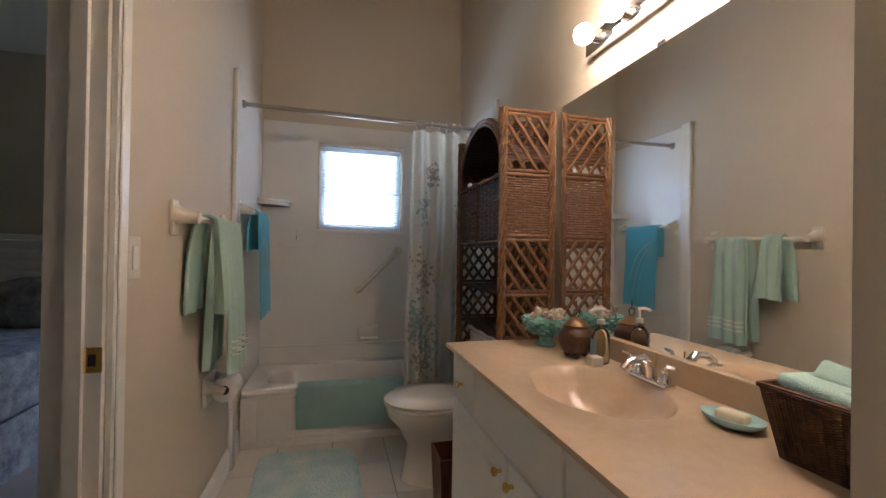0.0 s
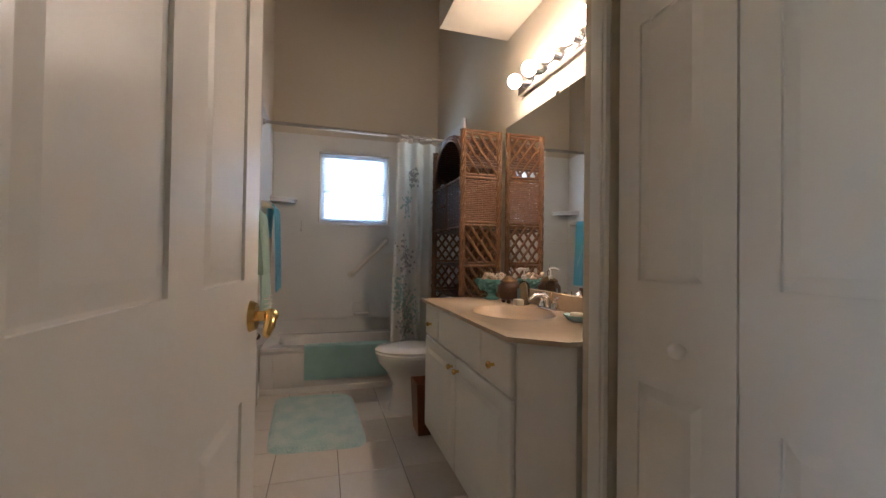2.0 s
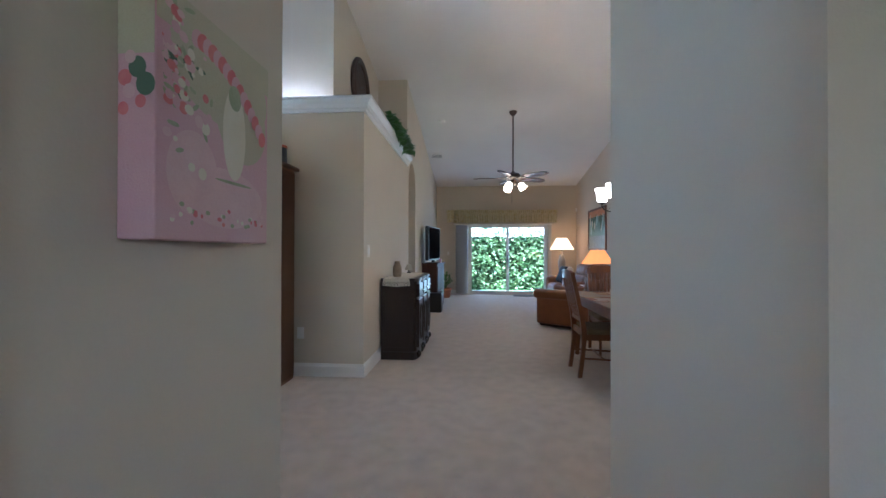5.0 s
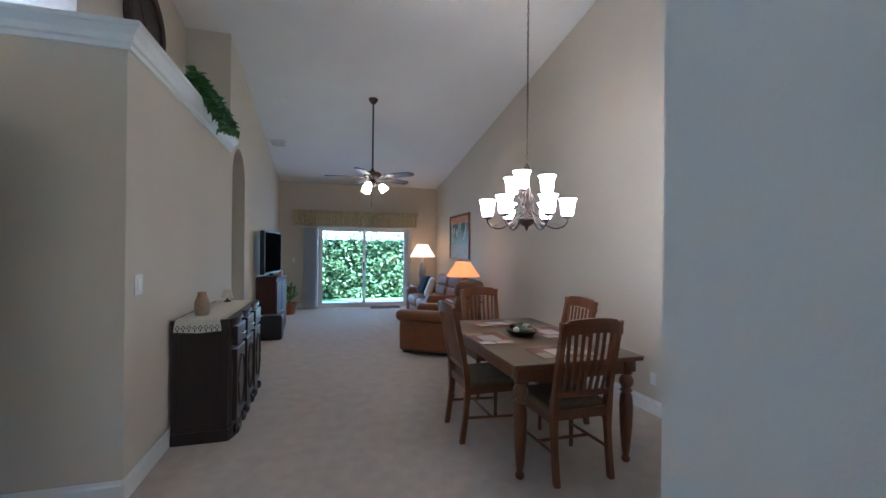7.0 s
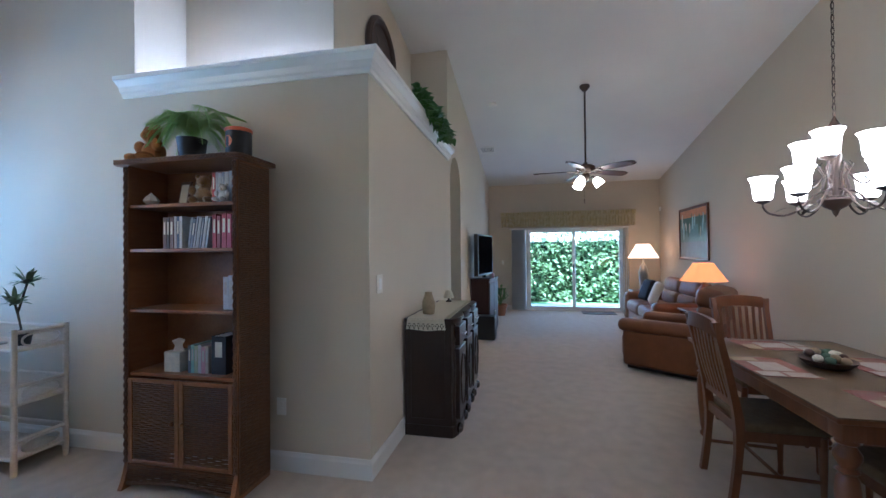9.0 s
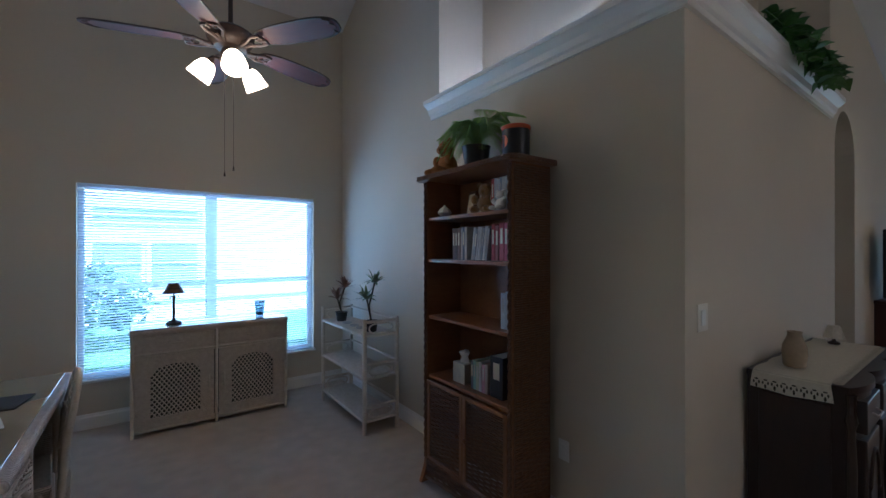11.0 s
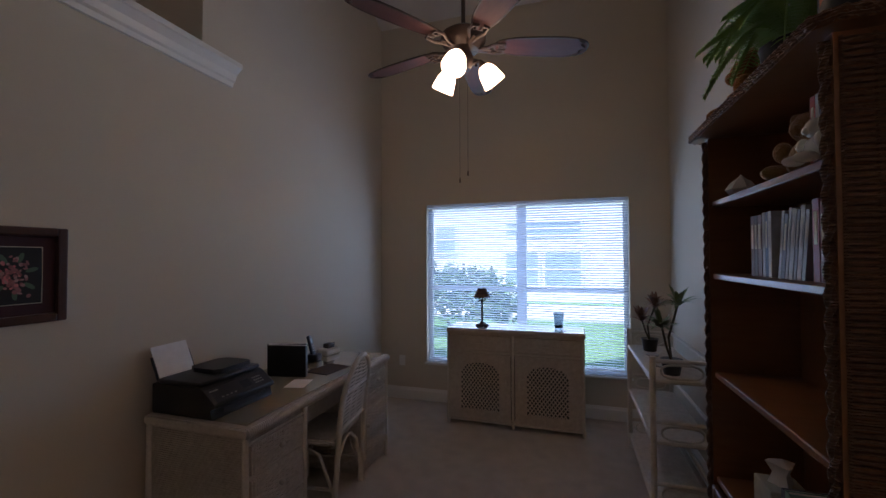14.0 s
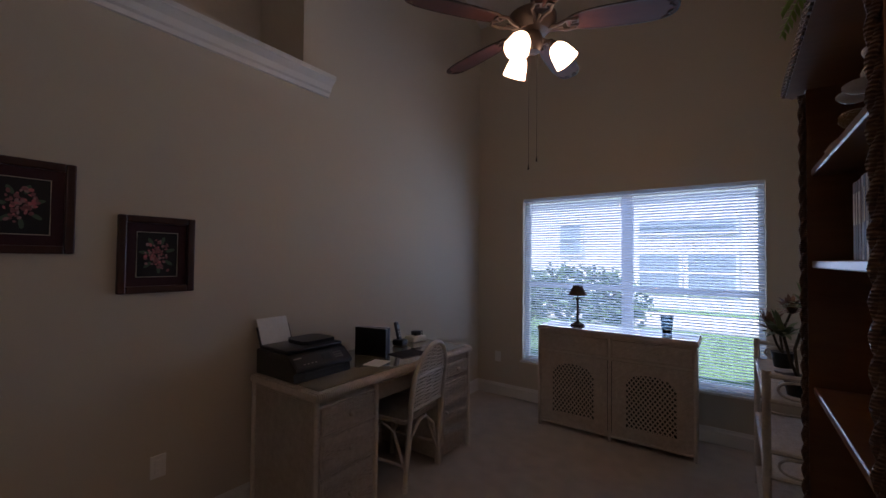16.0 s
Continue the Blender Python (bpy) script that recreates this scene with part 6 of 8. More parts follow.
        part("pull_chain", b, BRONZE, th)
    return th


BLADE = mat("fan_blade_wood", (0.115, 0.040, 0.030), 0.45, col2=(0.07, 0.024, 0.018), scale=5, fine=60, bump=0.02, stretch=(0.2, 1, 1), spec=0.25)
FAN_LIT = glow("lit_frosted_glass", (1.0, 0.82, 0.52), 2.2)
ceiling_fan(7.97, -1.60, 2.64, CZ(7.97), 13, "dark bronze ceiling fan with lit shades on a long rod", 0.74)

# sliding door, blinds, valance
sl = thing("door_2", "white framed sliding glass patio door", "sliding door", pose(12.2, 0, 0), kind="structure")
for y0, y1, z0, z1 in ((-2.99, -2.95, 0, 2.04), (-0.76, -0.72, 0, 2.04), (-2.95, -0.76, 2.0, 2.04), (-2.95, -0.76, 0, 0.03)):
    part("frame", box(BM(), 0.02, y0, z0, 0.13, y1, z1, 0.003, 1), WHITE, sl)
for k, (y0, y1, x) in enumerate(((-2.95, -1.82, 0.05), (-1.90, -0.76, 0.09))):
    lf = part("leaf", box(BM(), x, y0, 0.03, x + 0.03, y0 + 0.05, 2.0), WHITE, sl)
    for q in ((y1 - 0.05, y1, 0.03, 2.0), (y0 + 0.05, y1 - 0.05, 0.03, 0.10), (y0 + 0.05, y1 - 0.05, 1.95, 2.0)):
        part("rail", box(BM(), x, q[0], q[2], x + 0.03, q[1], q[3]), WHITE, lf)
    p = part("pane", box(BM(), x + 0.012, y0 + 0.05, 0.10, x + 0.018, y1 - 0.05, 1.95), PANE, lf)
    p.visible_shadow = False
part("handle", box(BM(), 0.03, -1.86, 0.95, 0.05, -1.83, 1.15, 0.006), BRONZE, sl)
vb = thing("vertical_blinds", "grey-white vertical blinds stacked open beside the patio door", "blind", pose(12.1, 0, 0))
VB = mat("vertical_vane", (0.78, 0.79, 0.80), 0.6, scale=3, bump=0.05)
for i in range(14):
    m = pose(0, -0.36 - 0.026 * i, 0, 0, 0, 74)
    part("vane", box(BM(), -0.0015, -0.04, 0.03, 0.0015, 0.04, 2.02), VB, vb, "", False, m)
for i in range(3):
    part("vane", box(BM(), -0.0015, -0.04, 0.03, 0.0015, 0.04, 2.02), VB, vb, "", False, pose(0, -2.99 - 0.04 * i, 0, 0, 0, 70))
part("head_rail", box(BM(), -0.02, -3.1, 2.03, 0.03, -0.3, 2.06), WHITE, vb)
VAL = mat("valance_print", (0.60, 0.50, 0.22), 0.85, col2=(0.78, 0.72, 0.52), scale=14, fine=60, bump=0.3, detail=2)
va = thing("valance", "yellow floral gathered fabric valance above the patio door", "valance", pose(12.05, 0, 0))
b = BM()
rows = []
for i in range(241):
    y = -3.23 + 3.14 * i / 240
    rows.append([b.verts.new((0.0 - 0.02 * (1 - k / 4) * math.sin(90 * y + 0.8 * math.sin(9 * y)) - (0.02 if k == 4 else 0), y, z)) for k, z in enumerate((2.09 + 0.012 * math.sin(22 * y), 2.18, 2.27, 2.33, 2.40))])
for A, B in zip(rows, rows[1:]):
    for j in range(4):
        b.faces.new((A[j], A[j + 1], B[j + 1], B[j]))
bmesh.ops.solidify(b, geom=list(b.faces), thickness=0.004)
part("fabric", b, VAL, va, "", True)
b = BM()
rows = []
for i in range(241):
    y = -3.24 + 3.16 * i / 240
    rows.append([b.verts.new((-0.03 - 0.012 * math.sin(110 * y), y, z)) for z in (2.36, 2.40, 2.45)])
for A, B in zip(rows, rows[1:]):
    for j in range(2):
        b.faces.new((A[j], A[j + 1], B[j + 1], B[j]))
bmesh.ops.solidify(b, geom=list(b.faces), thickness=0.004)
part("heading", b, VAL, va, "gathered heading", True)
part("board", box(BM(), 0.01, -3.22, 2.36, 0.15, -0.10, 2.38), WHITE, va)

# tv, stand, speaker, potted plant
MAHOG = mat("dark_mahogany", (0.06, 0.018, 0.012), 0.6, col2=(0.035, 0.011, 0.008), scale=6, fine=60, bump=0.03, stretch=(1, 1, 0.15))
tvs = thing("tv_stand", "dark red wooden television stand by the wall", "tv stand", pose(9.18, 0.01, 0, 0, 0, -6))
part("carcass", box(BM(), -0.40, -0.15, 0.04, 0.40, 0.17, 0.97, 0.008), MAHOG, tvs)
part("plinth", box(BM(), -0.38, -0.14, 0.0, 0.38, 0.16, 0.04), MAHOG, tvs)
part("top", box(BM(), -0.42, -0.17, 0.97, 0.42, 0.18, 1.005, 0.008), MAHOG, tvs)
for x0, x1 in ((-0.38, -0.01), (0.01, 0.38)):
    d = part("glass_door", box(BM(), x0, -0.165, 0.08, x1, -0.1505, 0.93, 0.004, 1), MAHOG, tvs, "dark door")
    part("knob", ball(BM(), (x1 - 0.03 if x0 < 0 else x0 + 0.03, -0.175, 0.4), 0.012), NICKEL, d, "", True)
tv = thing("television", "flat black television on the stand", "television", pose(8.98, 0.0, 1.006, 0, 0, -9))
part("foot", lathe(BM(), [(0.16, 0), (0.16, 0.012), (0.04, 0.02), (0.03, 0.06), (0.0, 0.061)], 24, sx=1.3), BLACK, tv, "", True)
part("cabinet", box(BM(), -0.49, -0.03, 0.055, 0.49, 0.045, 0.77, 0.01), BLACK, tv)
part("screen", box(BM(), -0.46, -0.0325, 0.09, 0.46, -0.0302, 0.745), mat("tv_screen", (0.006, 0.006, 0.007), 0.45, bump=0.0, spec=0.0), tv, "glossy dark screen")
spk = thing("subwoofer", "low black subwoofer box on the carpet", "speaker", pose(8.62, -0.06, 0, 0, 0, -2))
part("cabinet", box(BM(), -0.12, -0.16, 0.01, 0.12, 0.16, 0.40, 0.012), BLACK, spk)
part("grille", box(BM(), -0.10, -0.166, 0.04, 0.10, -0.1605, 0.37, 0.002, 1), BLACK, spk)
for k, (x, c) in enumerate(((9.02, PINK), (9.11, WHITE))):
    tagged(part("trinket_box", box(BM(), -0.03, -0.02, 0, 0.03, 0.02, 0.09, 0.004), c, None, "", False, pose(x - 0.05, -0.15, 1.0065)), "small pastel ornament box beside the television", "ornament")

LEAF2 = mat("plant_leaf", (0.05, 0.13, 0.03), 0.45, col2=(0.10, 0.20, 0.05), scale=20, bump=0.1)


pp = thing("potted_plant", "leafy green plant in a terracotta pot on the carpet", "plant", pose(11.3, -0.10, 0))
part("pot", lathe(BM(), [(0.11, 0), (0.12, 0.01), (0.16, 0.20), (0.18, 0.22), (0.18, 0.26), (0.165, 0.26), (0.15, 0.22), (0.0, 0.21)], 24), POT, pp, "terracotta pot", True)
rl = random.Random(3)
b = BM()
for k in range(70):
    a, e = rl.uniform(0, 6.28), rl.uniform(0.1, 1.3)
    r0 = rl.uniform(0.02, 0.20)
    p = Vector((r0 * math.cos(a), r0 * math.sin(a), 0.28 + rl.uniform(0.0, 0.35)))
    q = p + 0.16 * Vector((math.cos(a) * math.cos(e), math.sin(a) * math.cos(e), math.sin(e) * rl.choice((1, 0.4, -0.5))))
    leaf_blade(b, p, q, 0.06, 0.02)
part("foliage", b, LEAF2, pp, "green leaves", True)
b = BM()
for k in range(9):
    a = k * 0.7
    tube(b, [(0, 0, 0.22), (0.05 * math.cos(a), 0.05 * math.sin(a), 0.38), (0.16 * math.cos(a), 0.16 * math.sin(a), 0.55)], 0.006, 5)
part("stems", b, LEAF2, pp, "", True)


# seating
def pillow_box(b, x0, y0, z0, x1, y1, z1, r):
    return box(b, x0, y0, z0, x1, y1, z1, r, 5)


rc = thing("recliner", "plump tan leather recliner chair on the carpet", "armchair", pose(7.31, -2.53, 0, 0, 0, -35))
for s in (-1, 1):
    part("arm_side", box(BM(), s * 0.30, -0.42, 0.06, s * 0.46, 0.44, 0.50, 0.04, 4), LEATHER, rc, "", True)
    part("arm_pad", box(BM(), s * 0.27, -0.40, 0.47, s * 0.50, 0.50, 0.63, 0.075, 6), LEATHER, rc, "", True)
part("base", box(BM(), -0.40, -0.40, 0.02, 0.40, 0.40, 0.10), BLACK, rc)
part("seat_cushion", pillow_box(BM(), -0.29, -0.30, 0.26, 0.29, 0.46, 0.47, 0.08), LEATHER, rc, "", True)
part("footrest", pillow_box(BM(), -0.29, 0.40, 0.10, 0.29, 0.53, 0.42, 0.055), LEATHER, rc, "", True)
for z0, z1, th_, w in ((0.40, 0.66, 0.26, 0.36), (0.60, 0.86, 0.24, 0.37), (0.80, 1.04, 0.28, 0.37)):
    part("back_cushion", box(BM(), -w, -0.13, 0, w, th_ - 0.13, z1 - z0, 0.09, 6), LEATHER, rc, "", True, pose(0, -0.36 - 0.22 * (z0 - 0.4), z0, 14, 0, 0))

sf = thing("sofa", "taupe reclining sofa along the wall with cushions", "sofa", pose(9.95, -3.18, 0))
for s in (-1, 1):
    part("arm", box(BM(), s * 0.86, -0.45, 0.04, s * 1.10, 0.45, 0.62, 0.09, 6), FABRIC if s > 0 else LEATHER, sf, "", True)
for k in range(2):
    x = -0.86 + 0.86 * k
    part("seat_cushion", pillow_box(BM(), x + 0.01, -0.25, 0.24, x + 0.85, 0.45, 0.48, 0.09), FABRIC, sf, "", True)
    for z0, z1 in ((0.42, 0.70), (0.66, 0.95)):
        part("back_cushion", box(BM(), x + 0.01, -0.15, 0, x + 0.85, 0.12, z1 - z0, 0.10, 6), FABRIC, sf, "", True, pose(0, -0.30 - 0.2 * (z0 - 0.42), z0, 12, 0, 0))
part("frame", box(BM(), -0.88, -0.42, 0.03, 0.88, 0.40, 0.28, 0.02), FABRIC, sf, "", True)
DARKC = mat("black_cushion_cloth", (0.02, 0.02, 0.025), 0.9, bump=0.3)
for x, y, rz, mt, lb in ((10.42, -3.05, 8, DARKC, "black throw pillow on the sofa"), (9.80, -3.02, -12, CURTAIN, "cream throw pillow on the sofa")):
    b = box(BM(), -0.21, -0.07, -0.21, 0.21, 0.07, 0.21, 0.065, 6)
    tagged(part("throw_pillow", b, mt, None, "", True, pose(x, y, 0.70, 22, 0, rz)), lb, "pillow")


def table_lamp(x, y, ztop, z_shade0, z_shade1, r0, r1, body, shade, label, pleats):
    tbh = thing("end_table", "small dark wooden end table under the lamp", "end table", pose(x, y, 0))
    part("top", box(BM(), -0.27, -0.27, ztop - 0.03, 0.27, 0.27, ztop, 0.008), WOOD_RED, tbh)
    for sx in (-1, 1):
        for sy in (-1, 1):
            part("leg", rod(BM(), (sx * 0.22, sy * 0.22, 0), (sx * 0.22, sy * 0.22, ztop - 0.03), 0.018, 0.024, 10), WOOD_RED, tbh, "", True)
    part("shelf", box(BM(), -0.23, -0.23, 0.18, 0.23, 0.23, 0.20), WOOD_RED, tbh)
    th = thing("table_lamp", label, "lamp", pose(x, y, ztop + 0.001))
    h0, h1 = z_shade0 - ztop, z_shade1 - ztop
    part("body", lathe(BM(), [(0.09, 0), (0.095, 0.015), (0.07, 0.03), (0.095, h0 * 0.35), (0.10, h0 * 0.55), (0.06, h0 * 0.75), (0.03, h0 * 0.82), (0.012, h0 * 0.9), (0.012, h0 + 0.05)], 24), body, th, "", True)
    part("shade", lathe(BM(), [(r0, h0), (r0 * 0.8 + r1 * 0.2 - 0.012, h0 + (h1 - h0) * 0.25), (r1 + 0.01, h1 - 0.02), (r1, h1), (r1 - 0.004, h1), (r0 - 0.005, h0 + 0.002)], 60, wob=0.012 if pleats else 0.0, lobes=30), shade, th, "lit fabric shade", True)
    part("bulb", ball(BM(), (0, 0, h0 + 0.09), 0.04), BULB_L, th, "glowing bulb", True)
    part("finial", rod(BM(), (0, 0, h1 - 0.04), (0, 0, h1 + 0.03), 0.006), BRASS, th)


def shade_mat(name, col, e, through_light=0.4):
    m = bpy.data.materials.new(name)
    m.use_nodes = True
    t = m.node_tree
    tl = t.nodes.new("ShaderNodeBsdfTranslucent")
    df = t.nodes.new("ShaderNodeBsdfDiffuse")
    tl.inputs[0].default_value = df.inputs[0].default_value = (*col, 1)
    mx = t.nodes.new("ShaderNodeMixShader")
    mx.inputs[0].default_value = 1 - through_light
    em = t.nodes.new("ShaderNodeEmission")
    em.inputs[0].default_value, em.inputs[1].default_value = (*col, 1), e
    ad = t.nodes.new("ShaderNodeAddShader")
    t.links.new(tl.outputs[0], mx.inputs[1])
    t.links.new(df.outputs[0], mx.inputs[2])
    t.links.new(mx.outputs[0], ad.inputs[0])
    t.links.new(em.outputs[0], ad.inputs[1])
    t.links.new(ad.outputs[0], t.nodes["Material Output"].inputs[0])
    return m


BULB_L = glow("lit_lamp_bulb", (1.0, 0.74, 0.46), 3.0)
table_lamp(8.32, -3.25, 0.60, 1.02, 1.28, 0.30, 0.13, WOOD_RED, shade_mat("orange_shade", (0.95, 0.38, 0.10), 0.075, 0.08), "table lamp with orange pleated fabric shade, lit", True)
table_lamp(11.5, -3.25, 0.60, 1.31, 1.62, 0.32, 0.14, mat("pale_lamp_stone", (0.30, 0.28, 0.26), 0.5, scale=12), shade_mat("cream_shade", (0.95, 0.76, 0.50), 0.085, 0.6), "table lamp with cream fabric shade, lit", False)

# wall art
ar = thing("framed_art", "large framed landscape art in orange and green on the wall", "picture", pose(9.5, YS, 1.29, 0, 0, 0))
W_, H_ = 1.36, 1.0
for x0, x1, z0, z1 in ((0, 0.05, 0, H_), (W_ - 0.05, W_, 0, H_), (0.05, W_ - 0.05, 0, 0.05), (0.05, W_ - 0.05, H_ - 0.05, H_)):
    part("frame", box(BM(), x0, 0.0, z0, x1, 0.035, z1, 0.006), WOOD_RED, ar)
for k, (z0, z1, c) in enumerate(((0.05, 0.34, (0.14, 0.17, 0.16)), (0.34, 0.66, (0.10, 0.17, 0.13)), (0.66, 0.80, (0.05, 0.09, 0.05)), (0.80, 0.95, (0.45, 0.17, 0.06)))):
    part("painted_band", box(BM(), 0.05, 0.0, z0, W_ - 0.05, 0.02 + 0.0005 * k, z1), mat("art_paint", c, 0.5, col2=tuple(v * 1.6 for v in c), scale=9, fine=40, bump=0.2), ar)
for k in range(16):
    x = 0.12 + rg.random() * 1.1
    part("painted_tree", disc(BM(), x, 0.62 + rg.uniform(-0.1, 0.2), rg.uniform(0.015, 0.05), rg.uniform(0.08, 0.2), 0.0228 + 0.0002 * k), (DKGREEN, CREAM, TEAL)[k % 3], ar)

sm = tagged(part("smoke_detector", lathe(BM(), [(0.0, -0.04), (0.05, -0.038), (0.065, -0.02), (0.065, 0.0)], 24), WHITE, None, "", True, pose(8.24, -0.24, CZ(8.24) + 0.004, 0, 9.5, 0)), "round white smoke detector on the ceiling", "smoke detector")


def ceiling_vent(x, y):
    th = thing("ceiling_vent", "white slatted ceiling air vent", "vent", pose(x, y, CZ(x) - 0.001, 0, 9.5, 0))
    for q in ((-0.15, -0.15, -0.12, 0.15), (0.12, -0.15, 0.15, 0.15), (-0.12, -0.15, 0.12, -0.12), (-0.12, 0.12, 0.12, 0.15)):
        part("frame", box(BM(), q[0], q[1], -0.012, q[2], q[3], 0.0), WHITE, th)
    for i in range(8):
        part("slat", box(BM(), -0.12, -0.11 + 0.029 * i, -0.010, 0.12, -0.095 + 0.029 * i, -0.004), WHITE, th)
    part("backing", box(BM(), -0.12, -0.12, -0.003, 0.12, 0.12, -0.001), mat("duct_grey", (0.2, 0.2, 0.2), 0.8), th)


ceiling_vent(9.95, 0.02)
ceiling_vent(3.9, -1.2)
tagged(part("motion_sensor", box(BM(), -0.03, 0, -0.05, 0.03, 0.035, 0.05, 0.01, 3), WHITE, None, "", True, pose(12.1, YS, 2.45)), "small white alarm sensor high in the corner", "sensor")
tagged(part("door_mat", box(BM(), 11.75, -2.75, 0.0, 12.15, -2.0, 0.012, 0.004), mat("grey_mat", (0.14, 0.12, 0.11), 0.95, scale=30, bump=0.5)), "grey door mat inside the patio door", "door mat")
wall_plate(pose(12.2, -0.12, 1.20, 0, 0, -90), "white light switch beside the patio door")

# ledge things: clock and ivy
ck = thing("wall_clock", "large round dark-rimmed clock with cream dial hung above the ledge", "clock", pose(5.72, 0.70, 3.47))
CR = 0.375
b = BM()
lathe(b, [(CR - 0.045, 0.0), (CR, 0.0), (CR + 0.02, 0.02), (CR + 0.015, 0.05), (CR - 0.02, 0.062), (CR - 0.05, 0.045), (CR - 0.055, 0.02)], 48)
part("rim", b, BRONZE, ck, "", True, pose(0, 0, 0, 90, 0, 0))
part("dial", rod(BM(), (0, -0.001, 0), (0, -0.018, 0), CR - 0.046, seg=48), mat("clock_dial", (0.50, 0.46, 0.38), 0.6, col2=(0.40, 0.35, 0.27), scale=6), ck)
for i in range(12):
    part("hour_mark", box(BM(), -0.008, -0.0205, CR - 0.13, 0.008, -0.0182, CR - 0.07), BLACK, ck, "", False, pose(0, 0, 0, 0, 30 * i, 0))
part("maker_mark", disc(BM(), 0, -0.09, 0.06, 0.035, -0.0185, 20), GREY, ck)
for l, a in ((0.17, 60), (0.25, -40)):
    part("clock_hand", box(BM(), -0.007, -0.025, 0, 0.007, -0.022, l), BLACK, ck, "", False, pose(0, 0, 0, 0, a, 0))

iv = thing("ivy_plant", "trailing green ivy with large leaves on the plant ledge", "plant", pose(5.75, 0.22, 2.7695))
part("planter", lathe(BM(), [(0.07, 0), (0.09, 0.10), (0.085, 0.10), (0.0, 0.09)], 18, 0, 0.14), POT, iv, "", True)
b, bs = BM(), BM()
for k in range(44):
    x0 = rl.uniform(-0.42, 0.42)
    ln = rl.uniform(0.02, 0.12) + 0.30 * max(0, 0.36 - abs(x0 - 0.05))
    pts = [Vector((x0 * 0.4, 0.12, 0.09)), Vector((x0 * 0.9, 0.02, 0.14 + rl.uniform(0, 0.12))), Vector((x0 - 0.02, -0.11, 0.05)), Vector((x0, -0.14 - rl.uniform(0, 0.05), 0.02 - ln))]
    tube(bs, pts, 0.003, 4)
    for i in range(13):
        t = i / 12 * 2.999
        s = int(t)
        p = pts[s].lerp(pts[min(s + 1, 3)], t - s)
        a = rl.uniform(0, 6.28)
        q = p + Vector((0.085 * math.cos(a), 0.07 * math.sin(a) - 0.03, rl.uniform(-0.08, 0.05)))
        leaf_blade(b, p, q, rl.uniform(0.065, 0.10), 0.016, heart=True)
part("leaves", b, LEAF, iv, "glossy green leaves", True)
part("stems", bs, LEAF2, iv, "", True)

# concealed strip light behind the ledge moulding
st = thing("ledge_light", "concealed lit strip light lying on the plant ledge", "strip light", pose(4.62, 0, 2.7697))
part("housing", box(BM(), -0.02, 0.75, 0, 0.02, 2.02, 0.02, 0.003, 1), WHITE, st)
part("tube", rod(BM(), (0, 0.77, 0.034), (0, 2.0, 0.034), 0.013, seg=12), glow("lit_tube", (0.85, 0.92, 1.0), 5.0), st, "glowing tube", True)
# ---- den ----
WWICK = wave_bump(mat("whitewashed_wicker", (0.70, 0.61, 0.50), 0.55, col2=(0.54, 0.45, 0.35), scale=30, fine=120, bump=0.4), 30, 1.0, "Z", 0.006)
WWICK_V = wave_bump(mat("whitewashed_wicker_upright", (0.70, 0.61, 0.50), 0.55, col2=(0.54, 0.45, 0.35), scale=30, fine=120, bump=0.4), 26, 1.0, "X", 0.006)
WCANE = mat("whitewashed_cane", (0.70, 0.62, 0.51), 0.45, col2=(0.58, 0.50, 0.39), scale=20, fine=80, bump=0.2)
BKWOOD = mat("bookcase_wood", (0.32, 0.14, 0.055), 0.3, col2=(0.19, 0.078, 0.03), scale=6, fine=60, bump=0.03, stretch=(1, 0.15, 1), coat=0.2)
BKWICK = wave_bump(mat("dark_woven_wicker", (0.26, 0.13, 0.065), 0.45, col2=(0.12, 0.056, 0.028), scale=40, fine=120, bump=0.4), 48, 1.0, "Z", 0.006)


